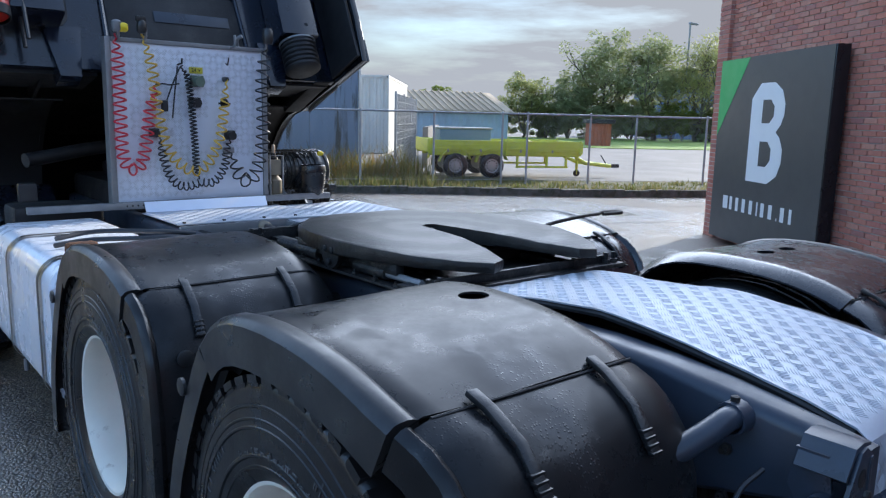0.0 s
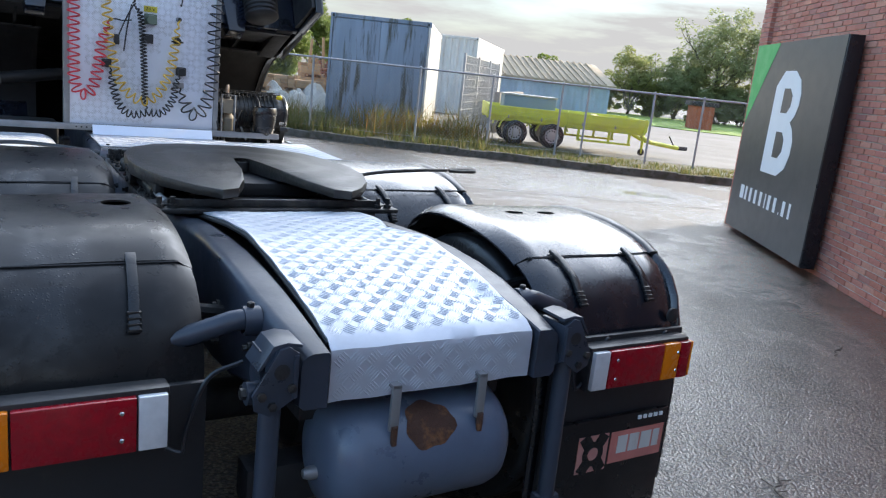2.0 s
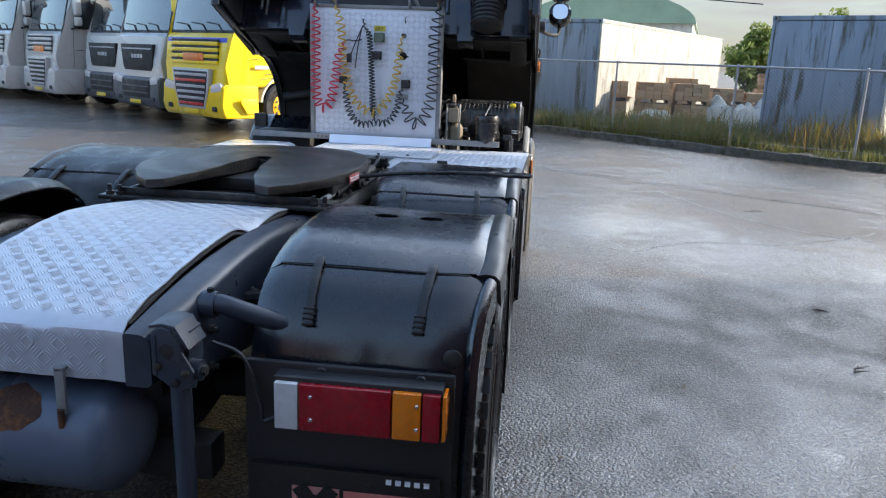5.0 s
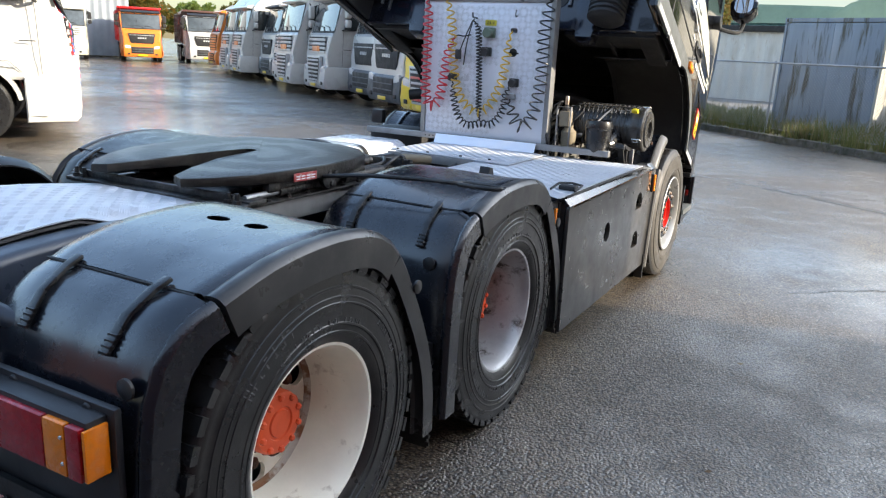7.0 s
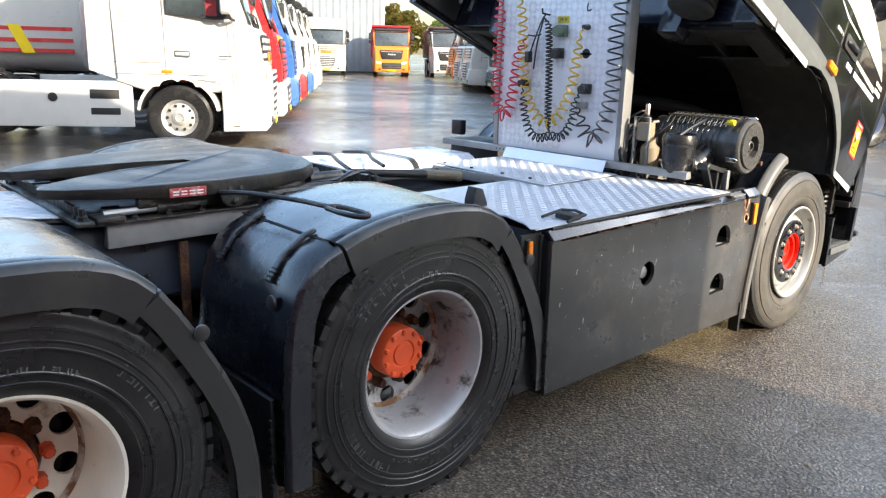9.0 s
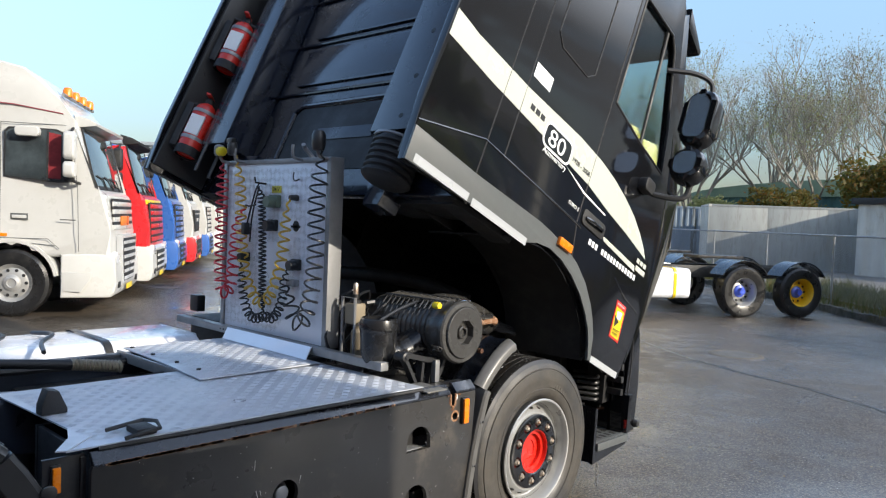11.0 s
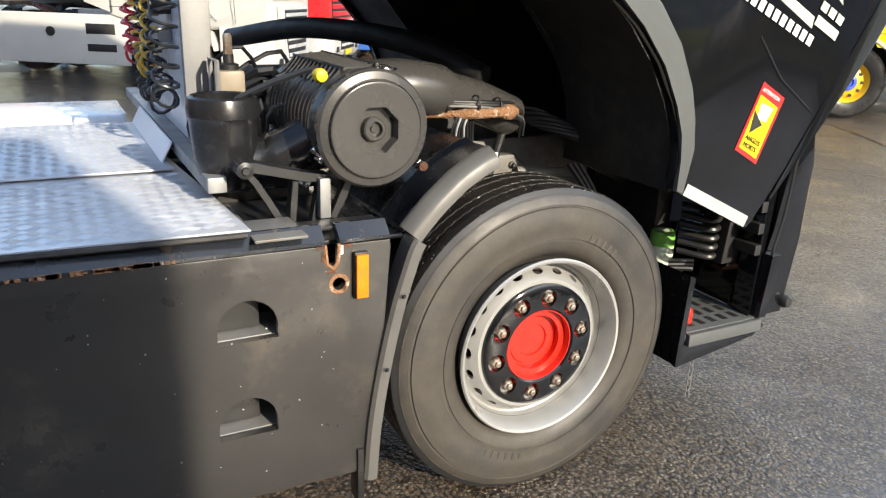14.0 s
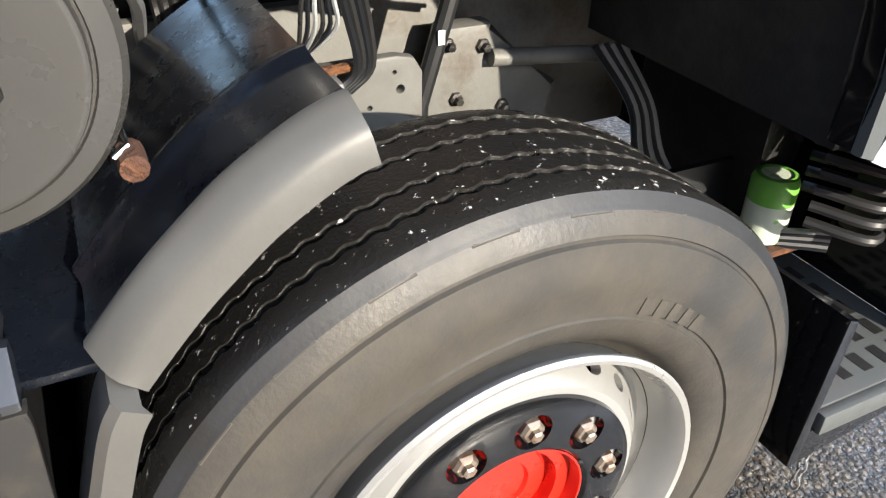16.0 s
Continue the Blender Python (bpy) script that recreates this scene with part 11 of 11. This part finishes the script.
tree("green shrub-like tree behind the trailer", (43.4, 37.0, 0), 3.9, 15, M_LEAF_DARK, 1.0, 0.12, radius=0.48, crown=0.95)
tree("dark pointed conifer beyond the yard", (37.9, 42.6, 0), 3.6, 24, M_LEAF_DARK, 1.1, 0.08, radius=0.16, crown=0.95, clumps=30)
for k, (x, y, h) in enumerate(((46.5, 33.5, 3.6), (49.5, 31.2, 3.4), (47.8, 35.2, 3.8), (52.5, 30.0, 3.2), (44.8, 35.6, 3.4), (43.0, 39.5, 3.0), (40.2, 41.2, 2.8), (42.2, 38.0, 2.7), (45.8, 34.6, 2.8), (48.4, 32.6, 2.6), (50.9, 30.2, 2.9), (53.6, 28.2, 2.7), (38.4, 42.6, 2.4), (55.8, 26.2, 2.8))):
    tree("dense green bush beyond the lawn", (x, y, 0), h, 120 + k, (M_LEAF_DARK, M_LEAF)[k % 2], 1.0, 0.13, crown=0.98, radius=0.62, depth=2)
tree("small green tree by the shed", (35.0, 43.0, 0), 4.2, 16, M_LEAF, 1.0, 0.14, radius=0.45, crown=0.95)
tree("round green tree behind the barn", (29.5, 56.0, 0), 6.2, 17, M_LEAF, 1.0, 0.17, radius=0.45)
tree("round green tree behind the containers", (23.0, 58.0, 0), 6.4, 18, M_LEAF, 1.0, 0.17, radius=0.45)
tree("bushy tree behind the paver stacks", (10.5, 30.0, 0), 3.7, 19, M_LEAF, 1.0, 0.12, radius=0.42, crown=0.92)
for k, (x, y, h) in enumerate(((-24, 58, 15), (-19, 62, 16), (-14.5, 60, 15), (-10, 64, 16), (-29, 56, 14))):
    tree("tall thin bare-branched tree with few leaves", (x, y, 0), h, 40 + k, M_LEAF_YELLOW if k % 2 else M_LEAF_DARK, 0.07, 0.06, depth=6, bark=M_BARK_PALE, crown=0.86, spread_by=0.46, clumps=0, radius=0.26)
for k, (x, y, h) in enumerate(((-26, 54, 6.5), (-21, 56, 6), (-15.5, 55, 6.5), (-11, 57, 5.5), (-31, 52, 6))):
    tree("dense dark green shrub below bare trees", (x, y, 0), h * 0.8, 60 + k, (M_LEAF, M_LEAF_DARK, M_LEAF_YELLOW)[k % 3], 0.55, 0.13, crown=0.95, radius=0.5, depth=4, clumps=34)
tree("yellowing autumn tree behind the white store", (-7.5, 47.0, 0), 7.0, 71, M_LEAF_YELLOW, 0.9, 0.15, radius=0.4)
for k, (x, y, h, lf) in enumerate(((-56, 47, 6.4, M_LEAF_YELLOW), (-54, 51, 5.2, M_LEAF), (-51, 54, 5.6, M_LEAF_YELLOW), (-47, 56, 5.4, M_LEAF_DARK), (-44, 59, 6.4, M_LEAF), (-40, 62, 7.4, M_LEAF_YELLOW), (-34, 64, 9, M_LEAF), (-58, 43.5, 4.8, M_LEAF))):
    tree("autumn-coloured tree behind the parked lorries", (x, y, 0), h, 80 + k, lf, 1.0, 0.17, radius=0.45)
lamp_post = thing("street_lamp", "thin grey lamp post beyond the lawn", "street lamp", m=Matrix.Translation((50, 31, 0)))
part("pole", tube_bm([(0, 0, 0), (0, 0, 9.0)], 0.07, 8), M_FENCE, lamp_post)
part("lamp_head", box_bm(-0.1, 0.9, -0.12, 0.12, 8.95, 9.1, 0.03), M_FENCE, lamp_post)
pole2 = thing("mast", "thin grey mast beside the grey warehouse", "mast", m=Matrix.Translation((-52.0, 40.0, 0)))
part("pole", tube_bm([(0, 0, 0), (0, 0, 9.5)], 0.09, 8), M_FENCE, pole2)


# ---- marks and litter on the asphalt ----
def ribbon(pts, width, z, rnd, wander=0.02):
    """A thin uneven strip lying on the ground."""
    run = curve_pts([(x, y, 0) for x, y in pts], 14)
    bm = bmesh.new()
    rows = []
    for k, p in enumerate(run):
        d = (run[min(k + 1, len(run) - 1)] - run[max(k - 1, 0)]).normalized()
        o = Vector((-d.y, d.x, 0))
        c = p + o * rnd.uniform(-wander, wander)
        w = width * rnd.uniform(0.5, 1.3) / 2
        rows.append((bm.verts.new((c.x + o.x * w, c.y + o.y * w, z)), bm.verts.new((c.x - o.x * w, c.y - o.y * w, z))))
    for a, b in zip(rows, rows[1:]):
        bm.faces.new((a[0], a[1], b[1], b[0]))
    return bm


rnd = random.Random(77)
M_SEAM_TAR = mat("tar_seam", (0.016, 0.016, 0.017), 0.35, bump=0.05)
M_TWIG = mat("wet_twig", (0.05, 0.036, 0.024), 0.6, bump=0.1)
seam = link_mesh("tar_seam", ribbon([(-9.0, 14.2), (-5.0, 12.0), (-2.1, 10.2), (-0.75, 9.27), (1.27, 8.42), (2.85, 7.42), (6.0, 5.6), (9.0, 4.2)], 0.045, 0.004, rnd), M_SEAM_TAR)
tagged(seam, "dark tar-filled seam across the asphalt", "road seam", kind="structure")
for k, (pts, w) in enumerate((([(3.0, 6.6), (3.6, 5.2), (4.4, 4.3), (5.2, 4.1)], 0.02), ([(2.2, 3.0), (2.9, 3.6), (3.9, 3.8), (5.0, 4.6)], 0.016), ([(-3.0, 8.0), (-1.6, 8.6), (-0.5, 9.2)], 0.022))):
    tagged(link_mesh("ground_crack", ribbon(pts, w, 0.004, rnd, 0.03), M_SEAM_TAR), "thin dark crack in worn asphalt", "crack", kind="structure")
cover = thing("manhole_cover", "round cast iron manhole cover in the asphalt", "manhole cover", m=Matrix.Translation((-0.55, 10.2, 0)))
part("frame_ring", lathe(bmesh.new(), [(0.31, 0.0), (0.31, 0.006), (0.36, 0.006), (0.37, 0.0)], "z", 40), mat("rusty_cast_iron", (0.11, 0.085, 0.055), 0.6, bump=0.2, stain=(0.2, 0.14, 0.06)), cover)
part("lid", lathe(bmesh.new(), [(0, 0.005), (0.30, 0.005), (0.305, 0.0)], "z", 40), mat("worn_cast_iron", (0.10, 0.09, 0.075), 0.5, bump=0.3, bscale=30), cover)


def twig(p, angle, length, seed):
    r = random.Random(seed)
    t = thing("fallen_twig", "small dark wet twig lying on the asphalt", "twig", "twigs on the asphalt", m=Matrix.Translation((p[0], p[1], 0.006)) @ Matrix.Rotation(angle, 4, "Z"))
    pts = [(length * k / 5 - length / 2, r.uniform(-0.02, 0.02), 0.002 + r.uniform(0, 0.008)) for k in range(6)]
    part("stem", tube_bm(curve_pts(pts, 3), 0.004, 5), M_TWIG, t)
    for k in (1, 2, 4):
        x, y, z = pts[k]
        part("side_shoot", tube_bm([(x, y, z), (x + r.uniform(0.02, 0.06), y + r.choice((-1, 1)) * r.uniform(0.03, 0.07), z + 0.004)], 0.0026, 5), M_TWIG, t)


for k, (p, a, l) in enumerate((((2.0, -1.98), 0.7, 0.20), ((4.22, -0.88), 0.3, 0.30), ((3.2, 0.47), 1.2, 0.12), ((3.93, 5.48), 0.2, 0.22), ((3.4, 1.6), 2.2, 0.10))):
    twig(p, a, l, 200 + k)

verts, faces = [], []
spots = []
for _ in range(520):
    spots.append((rnd.uniform(-4, 9), rnd.uniform(-3, 10), rnd.uniform(0.008, 0.02)))
for p, q in zip(kerb_run(-0.25), kerb_run(-0.25)[1:]):
    if -6 < p.x < 14:
        for _ in range(16):
            c = p.lerp(q, rnd.random())
            spots.append((c.x + rnd.gauss(0, 0.10), c.y + rnd.gauss(0, 0.10), rnd.uniform(0.015, 0.04)))
for x, y, s in spots:
    if -1.3 < x < 1.35 and -2.4 < y < 4.5:
        continue
    a, tilt = rnd.uniform(0, 6.283), rnd.uniform(0.0, 0.4)
    u, v = Vector((math.cos(a), math.sin(a), tilt * 0.4)), Vector((-math.sin(a), math.cos(a), tilt))
    c = Vector((x, y, 0.004 + s * 0.35))
    n = len(verts)
    verts += [c - u * s, c - v * s * 0.45 + u * s * 0.1, c + u * s, c + v * s * 0.45]
    faces.append((n, n + 1, n + 2, n + 3))
me = bpy.data.meshes.new("leaf_litter")
me.from_pydata(verts, [], faces)
me.materials.append(leaf_mat("dead_leaves", [(0.16, 0.09, 0.03), (0.09, 0.06, 0.03), (0.24, 0.16, 0.05), (0.30, 0.27, 0.2)]))
tagged(new("leaf_litter", me), "small dead brown leaves scattered on wet asphalt", "leaf litter", kind="stuff")
